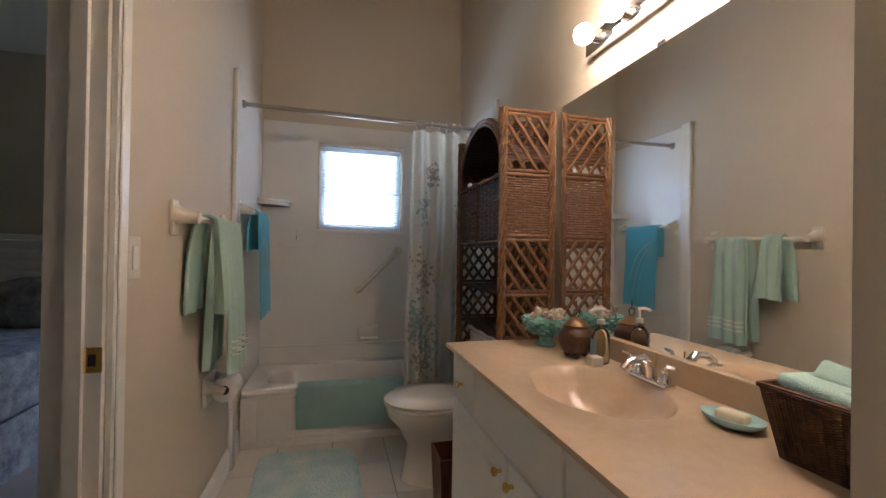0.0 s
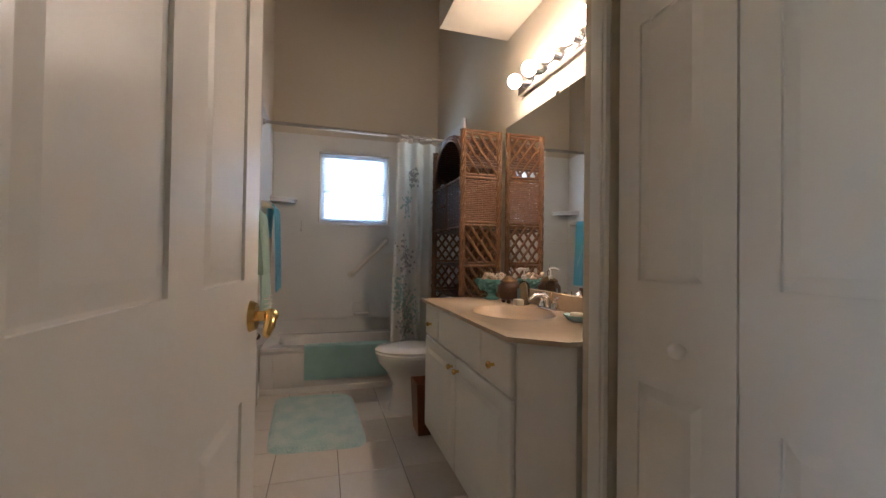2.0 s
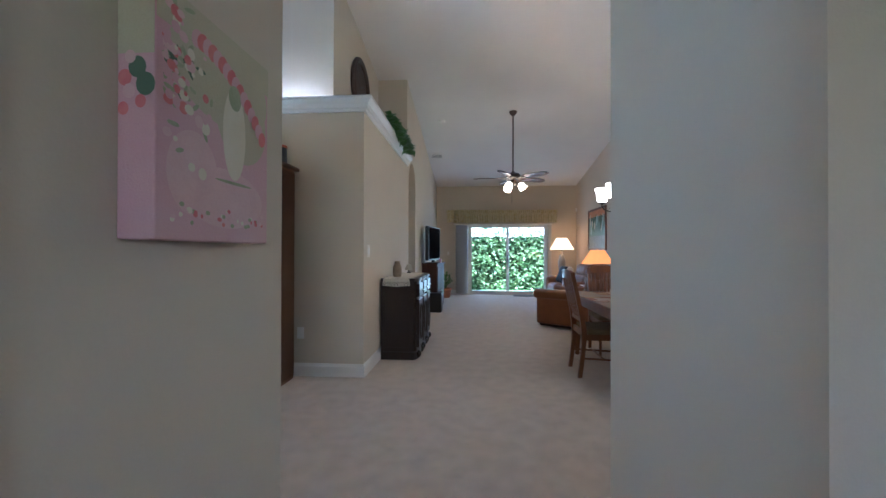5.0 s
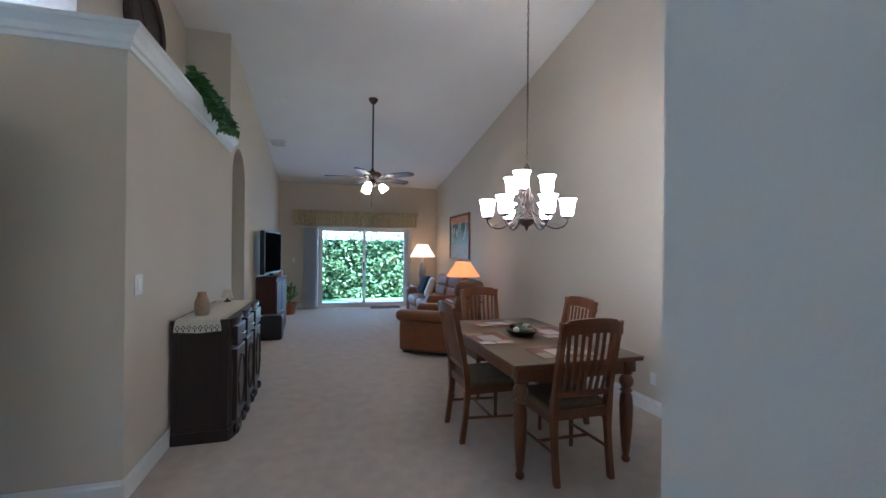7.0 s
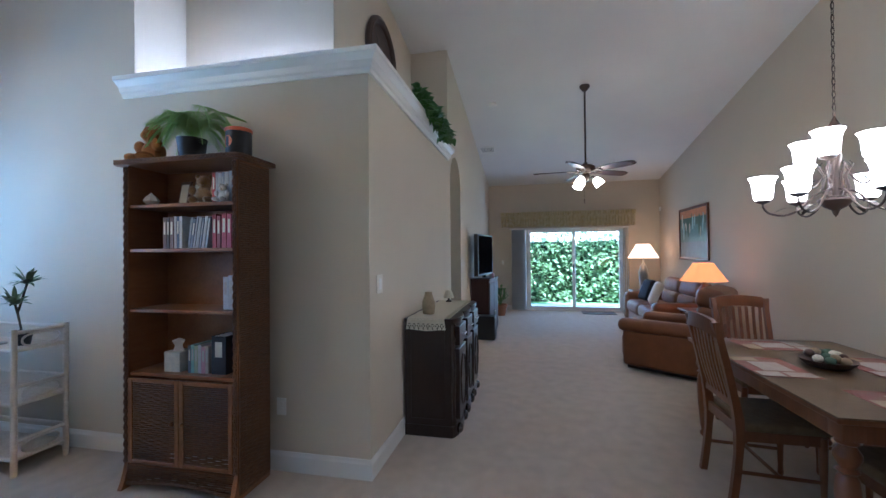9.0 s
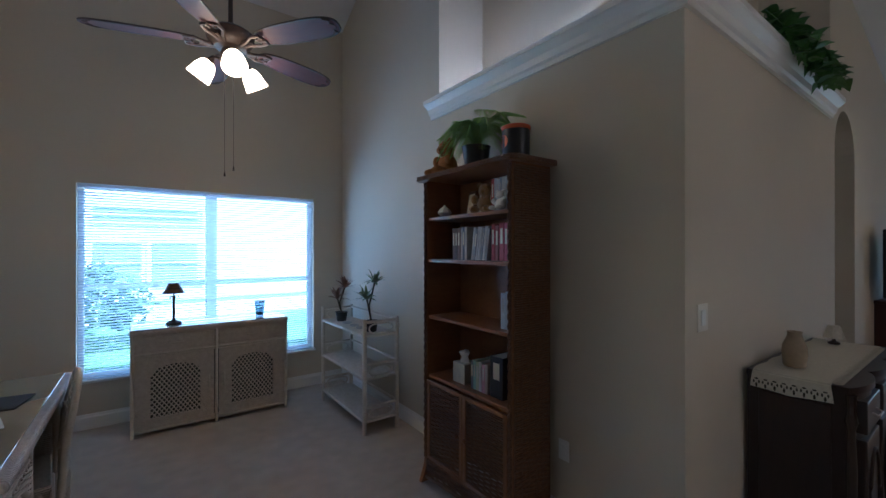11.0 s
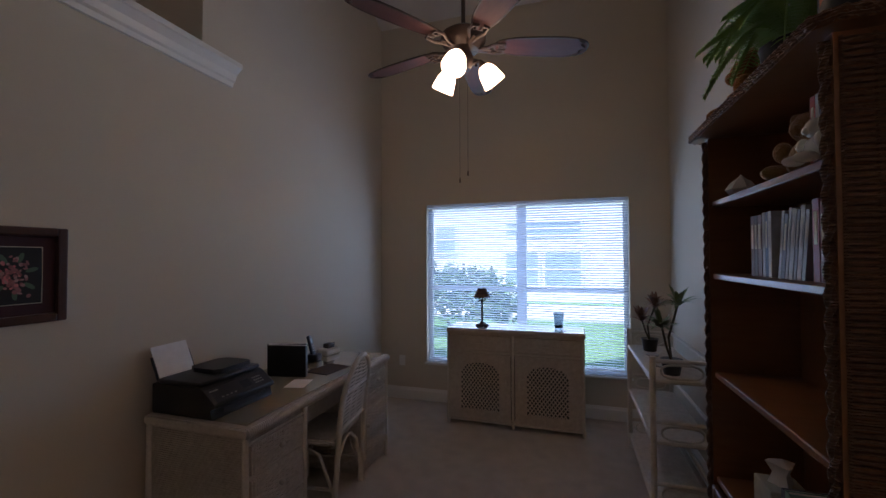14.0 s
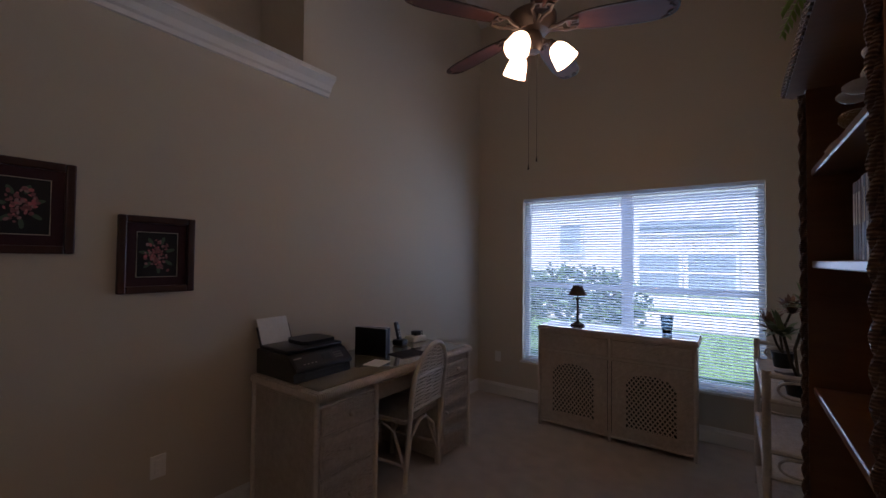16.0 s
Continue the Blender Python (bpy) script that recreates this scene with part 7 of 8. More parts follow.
def bookcase():
    W, D, H = 0.825, 0.30, 2.06
    th = thing("bookcase", "tall brown wicker bookcase with open shelves and two doors", "bookcase", pose(3.877, 1.725, 0, 0, 0, -90))
    t = 0.03
    for x0 in (0, W - t):
        # flared foot at the bottom of each side
        b = BM()
        prof = [(0.0, 0.0), (D, 0.0), (D, H - 0.03), (0.0, H - 0.03), (0.0, 0.16), (-0.012, 0.10), (-0.035, 0.03), (-0.05, 0.0)]
        A = [b.verts.new((x0, y, z)) for y, z in prof]
        B = [b.verts.new((x0 + t, y, z)) for y, z in prof]
        n = len(prof)
        for i in range(n):
            b.faces.new((A[i], A[(i + 1) % n], B[(i + 1) % n], B[i]))
        b.faces.new(A[::-1])
        b.faces.new(B)
        side = part("side", b, BKWOOD, th)
        xo = x0 - 0.003 if x0 == 0 else x0 + t + 0.003
        part("woven_side", weave(BM(), (xo, 0.012, 0.03), (0, 1, 0), (0, 0, 1), D - 0.02, H - 0.07, 0.0125, 0.0055, 5), BKWICK, side, "", True)
        b = BM()
        for k in range(2):
            tube(b, [(x0 + t / 2 + 0.008 * math.cos(z * 60 + math.pi * k), -0.006 + 0.006 * math.sin(z * 60 + math.pi * k), z) for z in [0.16 + (H - 0.2) * i / 150 for i in range(151)]], 0.007, 5)
        part("braid", b, BKWICK, side, "", True)
    part("back", box(BM(), t, D - 0.012, 0.08, W - t, D - 0.002, H - 0.03), BKWOOD, th)
    for z in (0.70, 1.10, 1.48, 1.76):
        s = part("shelf", box(BM(), t + 0.001, 0.01, z, W - t - 0.001, D - 0.013, z + 0.022, 0.003, 1), BKWOOD, th)
    # top with overhang and braid
    b = BM()
    prism(b, [(-0.05, D), (-0.05, -0.01), (-0.02, -0.045), (W + 0.02, -0.045), (W + 0.05, -0.01), (W + 0.05, D)], H - 0.03, H)
    tp_ = part("top", b, BKWOOD, th)
    b = BM()
    path = [(-0.052, D, 0), (-0.052, -0.01, 0), (-0.02, -0.047, 0), (W + 0.02, -0.047, 0), (W + 0.052, -0.01, 0), (W + 0.052, D, 0)]
    pts = []
    for (xa, ya, _), (xb, yb, _) in zip(path, path[1:]):
        n = max(2, int(math.hypot(xb - xa, yb - ya) / 0.008))
        pts += [(xa + (xb - xa) * i / n, ya + (yb - ya) * i / n) for i in range(n)]
    for k in range(2):
        tube(b, [(x, y - 0.002, H - 0.015 + 0.010 * math.sin(i * 0.9 + math.pi * k)) for i, (x, y) in enumerate(pts)], 0.007, 5)
    part("braid", b, BKWICK, tp_, "", True)
    part("bottom_rail", box(BM(), t, 0.0, 0.08, W - t, 0.03, 0.15, 0.004, 1), BKWOOD, th)
    b = BM()
    weave(b, (t, -0.004, 0.055), (1, 0, 0), (0, 0, 1), W - 2 * t, 0.095, 0.0125, 0.006, 12)
    tube(b, [(t + (W - 2 * t) * i / 16, -0.008, 0.03 + 0.03 * math.sin(math.pi * i / 16)) for i in range(17)], 0.013, 6)
    part("woven_skirt", b, BKWICK, th, "", True)
    for x0, x1 in ((t + 0.004, W / 2 - 0.002), (W / 2 + 0.002, W - t - 0.004)):
        b = BM()
        for q in ((x0, x0 + 0.03, 0.16, 0.69), (x1 - 0.03, x1, 0.16, 0.69), (x0 + 0.03, x1 - 0.03, 0.16, 0.185), (x0 + 0.03, x1 - 0.03, 0.665, 0.69)):
            box(b, q[0], -0.008, q[2], q[1], 0.012, q[3], 0.003, 1)
        d = part("door", b, BKWOOD, th)
        part("woven_panel", weave(BM(), (x0 + 0.03, 0.003, 0.187), (1, 0, 0), (0, 0, 1), x1 - x0 - 0.06, 0.476, 0.0125, 0.006, 6), BKWICK, d, "", True)
        part("knob", ball(BM(), (x1 - 0.035 if x0 < W / 3 else x0 + 0.035, -0.022, 0.43), 0.014), BKWOOD, d, "", True)
    return th


bookcase()


def bk(x, y, z, rx=0, ry=0, rz=0):
    """A pose in the bookcase's own axes."""
    return pose(3.877, 1.725, 0, 0, 0, -90) @ pose(x * 1.115, y * 0.85, z, rx, ry, rz)


def book(x, z, w, h, d, col, lean=0.0, y=0.08, label="", name="book"):
    th = thing(name, label or "upright hardcover book on the bookcase shelf", "book", bk(x, y, z, 0, lean, 0), "books in the bookcase")
    w *= 1.12
    c = mat("cover", col, 0.5, col2=tuple(v * 0.75 for v in col), scale=40, bump=0.05)
    b = BM()
    box(b, 0, 0, 0, w, 0.003, h)
    box(b, 0, 0.003, 0, 0.003, d, h)
    box(b, w - 0.003, 0.003, 0, w, d, h)
    part("cover", b, c, th)
    part("pages", box(BM(), 0.003, 0.004, 0.003, w - 0.003, d - 0.004, h - 0.003), PAPER, th)
    part("title_bar", box(BM(), w * 0.25, -0.0008, h * 0.45, w * 0.75, -0.0002, h * 0.85), CREAM if sum(col) < 0.9 else GREY, th)


for x, w, h, col, ln in ((0.20, 0.022, 0.20, (0.16, 0.10, 0.08), 0), (0.224, 0.02, 0.20, (0.10, 0.08, 0.07), 0), (0.247, 0.024, 0.20, (0.20, 0.12, 0.10), 0), (0.276, 0.016, 0.205, (0.55, 0.55, 0.55), 0), (0.294, 0.016, 0.205, (0.10, 0.14, 0.22), 0), (0.312, 0.018, 0.205, (0.6, 0.6, 0.58), 0),
                         (0.365, 0.012, 0.20, (0.42, 0.44, 0.46), 9), (0.381, 0.016, 0.19, (0.20, 0.22, 0.26), 9), (0.401, 0.012, 0.205, (0.50, 0.52, 0.54), 9), (0.417, 0.02, 0.20, (0.46, 0.48, 0.50), 9), (0.441, 0.012, 0.195, (0.26, 0.30, 0.36), 9), (0.457, 0.018, 0.205, (0.55, 0.56, 0.58), 9), (0.48, 0.014, 0.19, (0.34, 0.36, 0.40), 9), (0.53, 0.025, 0.21, (0.35, 0.04, 0.05), 0), (0.56, 0.022, 0.20, (0.30, 0.10, 0.10), 0), (0.59, 0.03, 0.215, (0.45, 0.08, 0.10), 0), (0.625, 0.025, 0.21, (0.5, 0.1, 0.15), 0)):
    book(x, 1.5025, w, h, 0.15, col, ln)
for x, w, h, col in ((0.53, 0.02, 0.19, (0.45, 0.05, 0.04)), (0.552, 0.014, 0.19, (0.45, 0.46, 0.50)), (0.569, 0.02, 0.185, (0.52, 0.54, 0.58)), (0.592, 0.014, 0.19, (0.30, 0.34, 0.42)), (0.609, 0.026, 0.19, (0.50, 0.48, 0.46)), (0.64, 0.022, 0.195, (0.35, 0.4, 0.45))):
    book(x, 1.7825, w, h, 0.15, col)
for x, w, h, col in ((0.60, 0.03, 0.20, (0.55, 0.58, 0.60)), (0.632, 0.03, 0.21, (0.5, 0.53, 0.56))):
    book(x, 1.1225, w, h, 0.15, col)
for x, w, h, col in ((0.375, 0.018, 0.17, (0.12, 0.14, 0.2)), (0.395, 0.02, 0.175, (0.25, 0.45, 0.40)), (0.417, 0.022, 0.17, (0.4, 0.45, 0.3)), (0.441, 0.02, 0.175, (0.5, 0.5, 0.52)), (0.463, 0.024, 0.165, (0.55, 0.3, 0.35)), (0.489, 0.02, 0.17, (0.5, 0.42, 0.35)), (0.53, 0.09, 0.235, (0.02, 0.02, 0.025))):
    book(x, 0.7225, w, h, 0.15, col, 0, 0.07)
tx = thing("tissue_box", "cream cube tissue box on the bookcase shelf", "tissue box", bk(0.27, 0.13, 0.7225))
part("carton", box(BM(), -0.06, -0.055, 0, 0.06, 0.055, 0.125, 0.003, 1), mat("tissue_carton", (0.58, 0.54, 0.42), 0.6, col2=(0.42, 0.43, 0.36), scale=25), tx)
part("tissue", lathe(BM(), [(0.03, 0.125), (0.02, 0.16), (0.035, 0.19), (0.0, 0.205)], 10, wob=0.3, lobes=3), PAPER, tx, "white tissue", True)
# plain soft toys, photos and a shell on the top shelf
BEAR = mat("tan_plush", (0.40, 0.24, 0.09), 0.95, col2=(0.30, 0.17, 0.06), scale=30, fine=200, bump=0.8, sheen=0.4)


def plush(m, s, label, material):
    b = BM()
    ball(b, (0, 0, 0.07), 0.065, 1, 0.9, 1)
    ball(b, (0, -0.01, 0.165), 0.05)
    for sx in (-1, 1):
        ball(b, (sx * 0.045, -0.005, 0.205), 0.02, u=10, v=7)
        ball(b, (sx * 0.075, -0.03, 0.10), 0.026, 1, 1.2, 1.4, 10, 7)
        ball(b, (sx * 0.05, -0.08, 0.025), 0.03, 1, 1.7, 0.9, 10, 7)
    ball(b, (0, -0.05, 0.155), 0.022, u=10, v=7)
    o = part("soft_toy", b, material, None, "", True, m @ Matrix.Scale(s, 4))
    return tagged(o, label, "soft toy")


plush(bk(0.44, 0.14, 1.783, 0, 0, 20), 0.85, "tan plush soft toy on the bookcase shelf", BEAR)
plush(bk(0.08, 0.15, 2.062, 0, 0, -10), 1.15, "orange-tan plush soft toy on top of the bookcase", mat("orange_plush", (0.42, 0.18, 0.05), 0.95, col2=(0.30, 0.12, 0.035), scale=30, fine=200, bump=0.8))
plush(bk(0.63, 0.04, 1.783, 0, 0, 0), 0.5, "small white plush ornament on the shelf", PORCELAIN)
for x, ry, c in ((0.24, -10, (0.14, 0.07, 0.04)), (0.33, -16, (0.22, 0.12, 0.07))):
    pf = thing("photo_frame", "small brown photo frame leaning on the shelf", "photo frame", bk(x, 0.20, 1.783, -10, 0, ry))
    part("frame", box(BM(), -0.05, 0, 0, 0.05, 0.012, 0.17, 0.003, 1), mat("frame_wood", c, 0.5), pf)
    part("print", box(BM(), -0.035, -0.001, 0.02, 0.035, 0.0, 0.15), CREAM, pf)
tagged(part("sea_shell", lathe(BM(), [(0.0, -0.01), (0.03, 0.0), (0.045, 0.02), (0.03, 0.045), (0.012, 0.06), (0.0, 0.075)], 14, wob=0.1, lobes=7), PORCELAIN, None, "", True, bk(0.11, 0.09, 1.793)), "white sea shell on the bookcase shelf", "shell")

# fern and tin on top
fn = thing("fern", "arching green fern in a dark pot on the bookcase", "plant", bk(0.34, 0.16, 2.061))
part("pot", lathe(BM(), [(0.07, 0), (0.088, 0.14), (0.092, 0.15), (0.08, 0.15), (0.0, 0.13)], 22), BLACK, fn, "dark plastic pot", True)
FERN = mat("fern_green", (0.42, 0.60, 0.18), 0.5, col2=(0.29, 0.46, 0.11), scale=20, bump=0.1)
rf = random.Random(12)
for k in range(44):
    a = rf.uniform(0, 6.28)
    L_ = rf.uniform(0.20, 0.36)
    hgt = rf.uniform(0.12, 0.27)
    droop = rf.uniform(0.05, 0.26)
    b = BM()
    spine = []
    for i in range(17):
        t = i / 16
        r = L_ * t
        z = 0.15 + hgt * math.sin(min(1, t * 1.5) * math.pi / 2) - droop * t ** 2.2
        spine.append(Vector((r * math.cos(a), r * math.sin(a) * 0.75, z)))
    tube(b, spine, 0.002, 4)
    side = Vector((-math.sin(a), math.cos(a), 0))
    for i in range(2, 17):
        t = i / 16
        l = 0.05 * math.sin(math.pi * (0.15 + 0.85 * (1 - t)) ** 1.0) + 0.008
        for s in (-1, 1):
            for off in (0, 0.5):
                j = min(16, i)
                p = spine[j - 1].lerp(spine[j], off)
                q = p + side * s * l + (spine[j] - spine[j - 1]).normalized() * l * 0.35 + Vector((0, 0, -0.006))
                leaf_blade(b, p, q, 0.0105, 0.002, n=2)
    part("frond", b, FERN, fn, "", True)
tn = thing("popcorn_tin", "black and orange round tin on the bookcase", "tin", bk(0.69, 0.10, 2.061))
part("body", lathe(BM(), [(0.072, 0), (0.075, 0.005), (0.075, 0.155)], 30), BLACK, tn, "", True)
part("lid", lathe(BM(), [(0.077, 0.150), (0.079, 0.155), (0.079, 0.17), (0.07, 0.175), (0.0, 0.174)], 30), mat("orange_lid", (0.55, 0.10, 0.02), 0.4), tn, "orange lid", True)
b = BM()
vsx = []
for i in range(18):
    a = 2 * math.pi * i / 18
    u, z = 0.035 * math.cos(a), 0.085 + 0.035 * math.sin(a)
    ang = -math.pi / 2 - 0.3 + u / 0.075
    vsx.append(b.verts.new((0.0762 * math.cos(ang), 0.0762 * math.sin(ang), z)))
b.faces.new(vsx)
part("emblem", b, mat("orange_mark", (0.60, 0.13, 0.03), 0.4), tn, "round orange emblem")


def white_cabinet():
    x0, W, D, H = 2.225, 1.245, 0.38, 0.90
    th = thing("wicker_cabinet", "whitewashed wicker cabinet with arched lattice doors under the window", "cabinet", pose(x0, 3.615, 0))
    part("carcass", box(BM(), 0.015, 0.012, 0.03, W - 0.015, D, H - 0.05), WWICK, th)
    # thin black sheet standing in for the shade inside, seen through the lattice
    part("interior_shade_sheet", box(BM(), 0.06, 0.004, 0.08, W - 0.06, 0.0115, 0.66), BLACK, th)
    part("top", box(BM(), -0.012, -0.02, H - 0.05, W + 0.012, D + 0.005, H - 0.006, 0.02, 4), WWICK, th, "", True)
    part("glass_top", box(BM(), 0.0, -0.008, H - 0.0055, W, D, H, 0.002, 1), mat("glass_sheet", (0.62, 0.60, 0.55), 0.06, bump=0.0, coat=1.0), th, "glossy glass sheet")
    for x in (0.012, W / 2, W - 0.012):
        part("post", rod(BM(), (x, -0.004, 0.0), (x, -0.004, H - 0.05), 0.014, seg=10), WCANE, th, "", True)
    for z in (0.045, 0.685):
        part("rail", rod(BM(), (0.012, -0.002, z), (W - 0.012, -0.002, z), 0.012, seg=8), WCANE, th, "", True)
    for k in range(2):
        a0 = 0.03 + k * (W / 2 - 0.01)
        a1 = a0 + W / 2 - 0.05
        dr = part("drawer", box(BM(), a0, -0.01, 0.705, a1, 0.0115, 0.835, 0.006), WWICK, th)
        part("pull", tube(BM(), [((a0 + a1) / 2 - 0.055, -0.01, 0.77), ((a0 + a1) / 2 - 0.05, -0.03, 0.77), ((a0 + a1) / 2 + 0.05, -0.03, 0.77), ((a0 + a1) / 2 + 0.055, -0.01, 0.77)], 0.006, 6), WCANE, dr, "", True)
        # door frame with an arched opening
        b = BM()
        z0, z1 = 0.06, 0.67
        c0, c1, zt, rise = a0 + 0.105, a1 - 0.105, 0.50, 0.085
        for q in ((a0, c0, z0, z1), (c1, a1, z0, z1), (c0, c1, z0, z0 + 0.085)):
            box(b, q[0], -0.012, q[2], q[1], 0.0035, q[3])
        n = 16
        for i in range(n):
            xa, xb = c0 + (c1 - c0) * i / n, c0 + (c1 - c0) * (i + 1) / n
            f = lambda x: zt + rise * math.sqrt(max(0, 1 - ((x - (c0 + c1) / 2) / ((c1 - c0) / 2)) ** 2))
            vs_ = [b.verts.new(p) for p in ((xa, -0.012, f(xa)), (xb, -0.012, f(xb)), (xb, -0.012, z1), (xa, -0.012, z1), (xa, 0.0035, f(xa)), (xb, 0.0035, f(xb)))]
            b.faces.new(vs_[:4])
            b.faces.new((vs_[0], vs_[4], vs_[5], vs_[1]))
        d = part("door", b, WWICK, th)
        part("lattice", lattice(BM(), (c0, -0.002, z0 + 0.085), (1, 0, 0), (0, 0, 1), c1 - c0, zt + rise - z0 - 0.085, 0.034, 0.0055), WCANE, d, "woven lattice", True)
        hx = a1 - 0.04 if k == 0 else a0 + 0.04
        part("handle", box(BM(), hx - 0.008, -0.024, 0.33, hx + 0.008, -0.012, 0.45, 0.005), WCANE, d, "", True)


white_cabinet()
cl = thing("candle_lamp", "small dark metal palm lamp with striped shade on the cabinet", "lamp", pose(2.53, 3.78, 0.901) @ Matrix.Scale(1.18, 4))
part("base", lathe(BM(), [(0.055, 0), (0.05, 0.012), (0.02, 0.025), (0.009, 0.04), (0.009, 0.20), (0.014, 0.21), (0.0, 0.215)], 18), BRONZE, cl, "", True)
b = BM()
for k in range(9):
    a = 2 * math.pi * k / 9
    leaf_blade(b, (0, 0, 0.20), (0.055 * math.cos(a), 0.055 * math.sin(a), 0.185), 0.016, 0.02)
part("palm_leaves", b, BRONZE, cl, "", True)
part("shade", lathe(BM(), [(0.07, 0.235), (0.035, 0.305), (0.032, 0.305), (0.067, 0.235)], 24), mat("amber_shade", (0.22, 0.10, 0.04), 0.5, col2=(0.08, 0.035, 0.015), scale=18), cl, "", True)
b = BM()
for z, r in ((0.237, 0.071), (0.27, 0.053), (0.305, 0.035)):
    tube(b, [(r * math.cos(a), r * math.sin(a), z) for a in (2 * math.pi * k / 20 for k in range(20))], 0.003, 5, True)
rod(b, (0, 0, 0.21), (0, 0, 0.30), 0.004)
part("shade_ring", b, BRONZE, cl, "", True)
gc = thing("glass_cup", "clear dark-rimmed glass tumbler on the cabinet", "glass", pose(3.25, 3.78, 0.901))
part("wall", lathe(BM(), [(0.034, 0), (0.036, 0.008), (0.05, 0.15), (0.0475, 0.15), (0.034, 0.014), (0.0, 0.012)], 26), glass("smoked_glass", (0.30, 0.38, 0.42)), gc, "", True)
b = BM()
tube(b, [(0.049 * math.cos(a), 0.049 * math.sin(a), 0.15) for a in (2 * math.pi * k / 24 for k in range(24))], 0.003, 6, True)
part("rim", b, BRONZE, gc, "dark rim", True)
part("candle", lathe(BM(), [(0.03, 0.014), (0.031, 0.04), (0.0, 0.042)], 18), BLACK, gc, "", True)


def etagere():
    W, D = 1.03, 0.345
    th = thing("rattan_etagere", "whitewashed rattan three-shelf stand against the den wall", "shelf unit", pose(3.80, 3.57, 0, 0, 0, -90))
    for x in (0.018, W - 0.018):
        for y in (0.018, D - 0.018):
            part("post", rod(BM(), (x, y, 0), (x, y, 0.975), 0.018, seg=12), WCANE, th, "", True)
    for z in (0.10, 0.46, 0.82):
        part("shelf", box(BM(), 0.02, 0.01, z, W - 0.02, D - 0.01, z + 0.02, 0.004, 1), WWICK, th, "woven shelf")
        for y in (0.018, D - 0.018):
            part("edge_rail", rod(BM(), (0.018, y, z + 0.01), (W - 0.018, y, z + 0.01), 0.014, seg=8), WCANE, th, "", True)
        for x in (0.018, W - 0.018):
            part("end_rail", rod(BM(), (x, 0.018, z + 0.13), (x, D - 0.018, z + 0.13), 0.013, seg=8), WCANE, th, "", True)
            part("end_rail", rod(BM(), (x, 0.018, z + 0.01), (x, D - 0.018, z + 0.01), 0.013, seg=8), WCANE, th, "", True)
            part("hoop", tube(BM(), [(x, D / 2 + 0.11 * math.copysign(abs(math.cos(a)) ** 0.5, math.cos(a)), z + 0.07 + 0.04 * math.sin(a)) for a in (2 * math.pi * i / 24 for i in range(24))], 0.007, 6, True), WCANE, th, "", True)
        part("back_rail", rod(BM(), (0.018, D - 0.018, z + 0.13), (W - 0.018, D - 0.018, z + 0.13), 0.012, seg=8), WCANE, th, "", True)
    return th


etagere()


def palm_plant(m, col, hgt, label, seed):
    r = random.Random(seed)
    th = thing("small_palm", label, "plant", m)
    part("pot", lathe(BM(), [(0.045, 0), (0.06, 0.09), (0.063, 0.095), (0.055, 0.095), (0.0, 0.085)], 18), BLACK, th, "dark pot", True)
    lm = mat("spiky_leaf", col, 0.5, col2=tuple(v * 0.6 for v in col), scale=25, bump=0.1)
    for k, (dx, dy, h) in enumerate(((0.03, 0.02, hgt), (-0.04, -0.03, hgt * 0.62))):
        part("stem", tube(BM(), [(0, 0, 0.08), (dx * 0.3 - 0.02, dy, 0.08 + h * 0.4), (dx * 1.5, dy, 0.08 + h)], 0.007, 6), mat("stem_brown", (0.08, 0.06, 0.03), 0.7), th, "", True)
        b = BM()
        for i in range(26):
            a, e = r.uniform(0, 6.28), r.uniform(-0.1, 1.2)
            L_ = r.uniform(0.10, 0.16)
            p = Vector((dx * 1.5, dy, 0.08 + h - 0.02))
            q = p + L_ * Vector((math.cos(a) * math.cos(e), math.sin(a) * math.cos(e), math.sin(e)))
            leaf_blade(b, p, q, 0.028, 0.015, n=3)
        part("leaf_crown", b, lm, th, "", True)
    return th


palm_plant(pose(3.94, 3.36, 0.841), (0.30, 0.16, 0.10), 0.27, "reddish spiky artificial plant in a black pot", 5)
palm_plant(pose(3.95, 2.70, 0.841), (0.20, 0.26, 0.11), 0.36, "green spiky artificial plant in a black pot", 6)
for y in (3.20, 3.02, 2.88):
    tagged(part("stone_coaster", lathe(BM(), [(0.04, 0), (0.045, 0.006), (0.04, 0.012), (0.0, 0.013)], 16), GREY, None, "", True, pose(3.93, y, 0.841)), "round grey stone dish on the rattan stand", "dish")


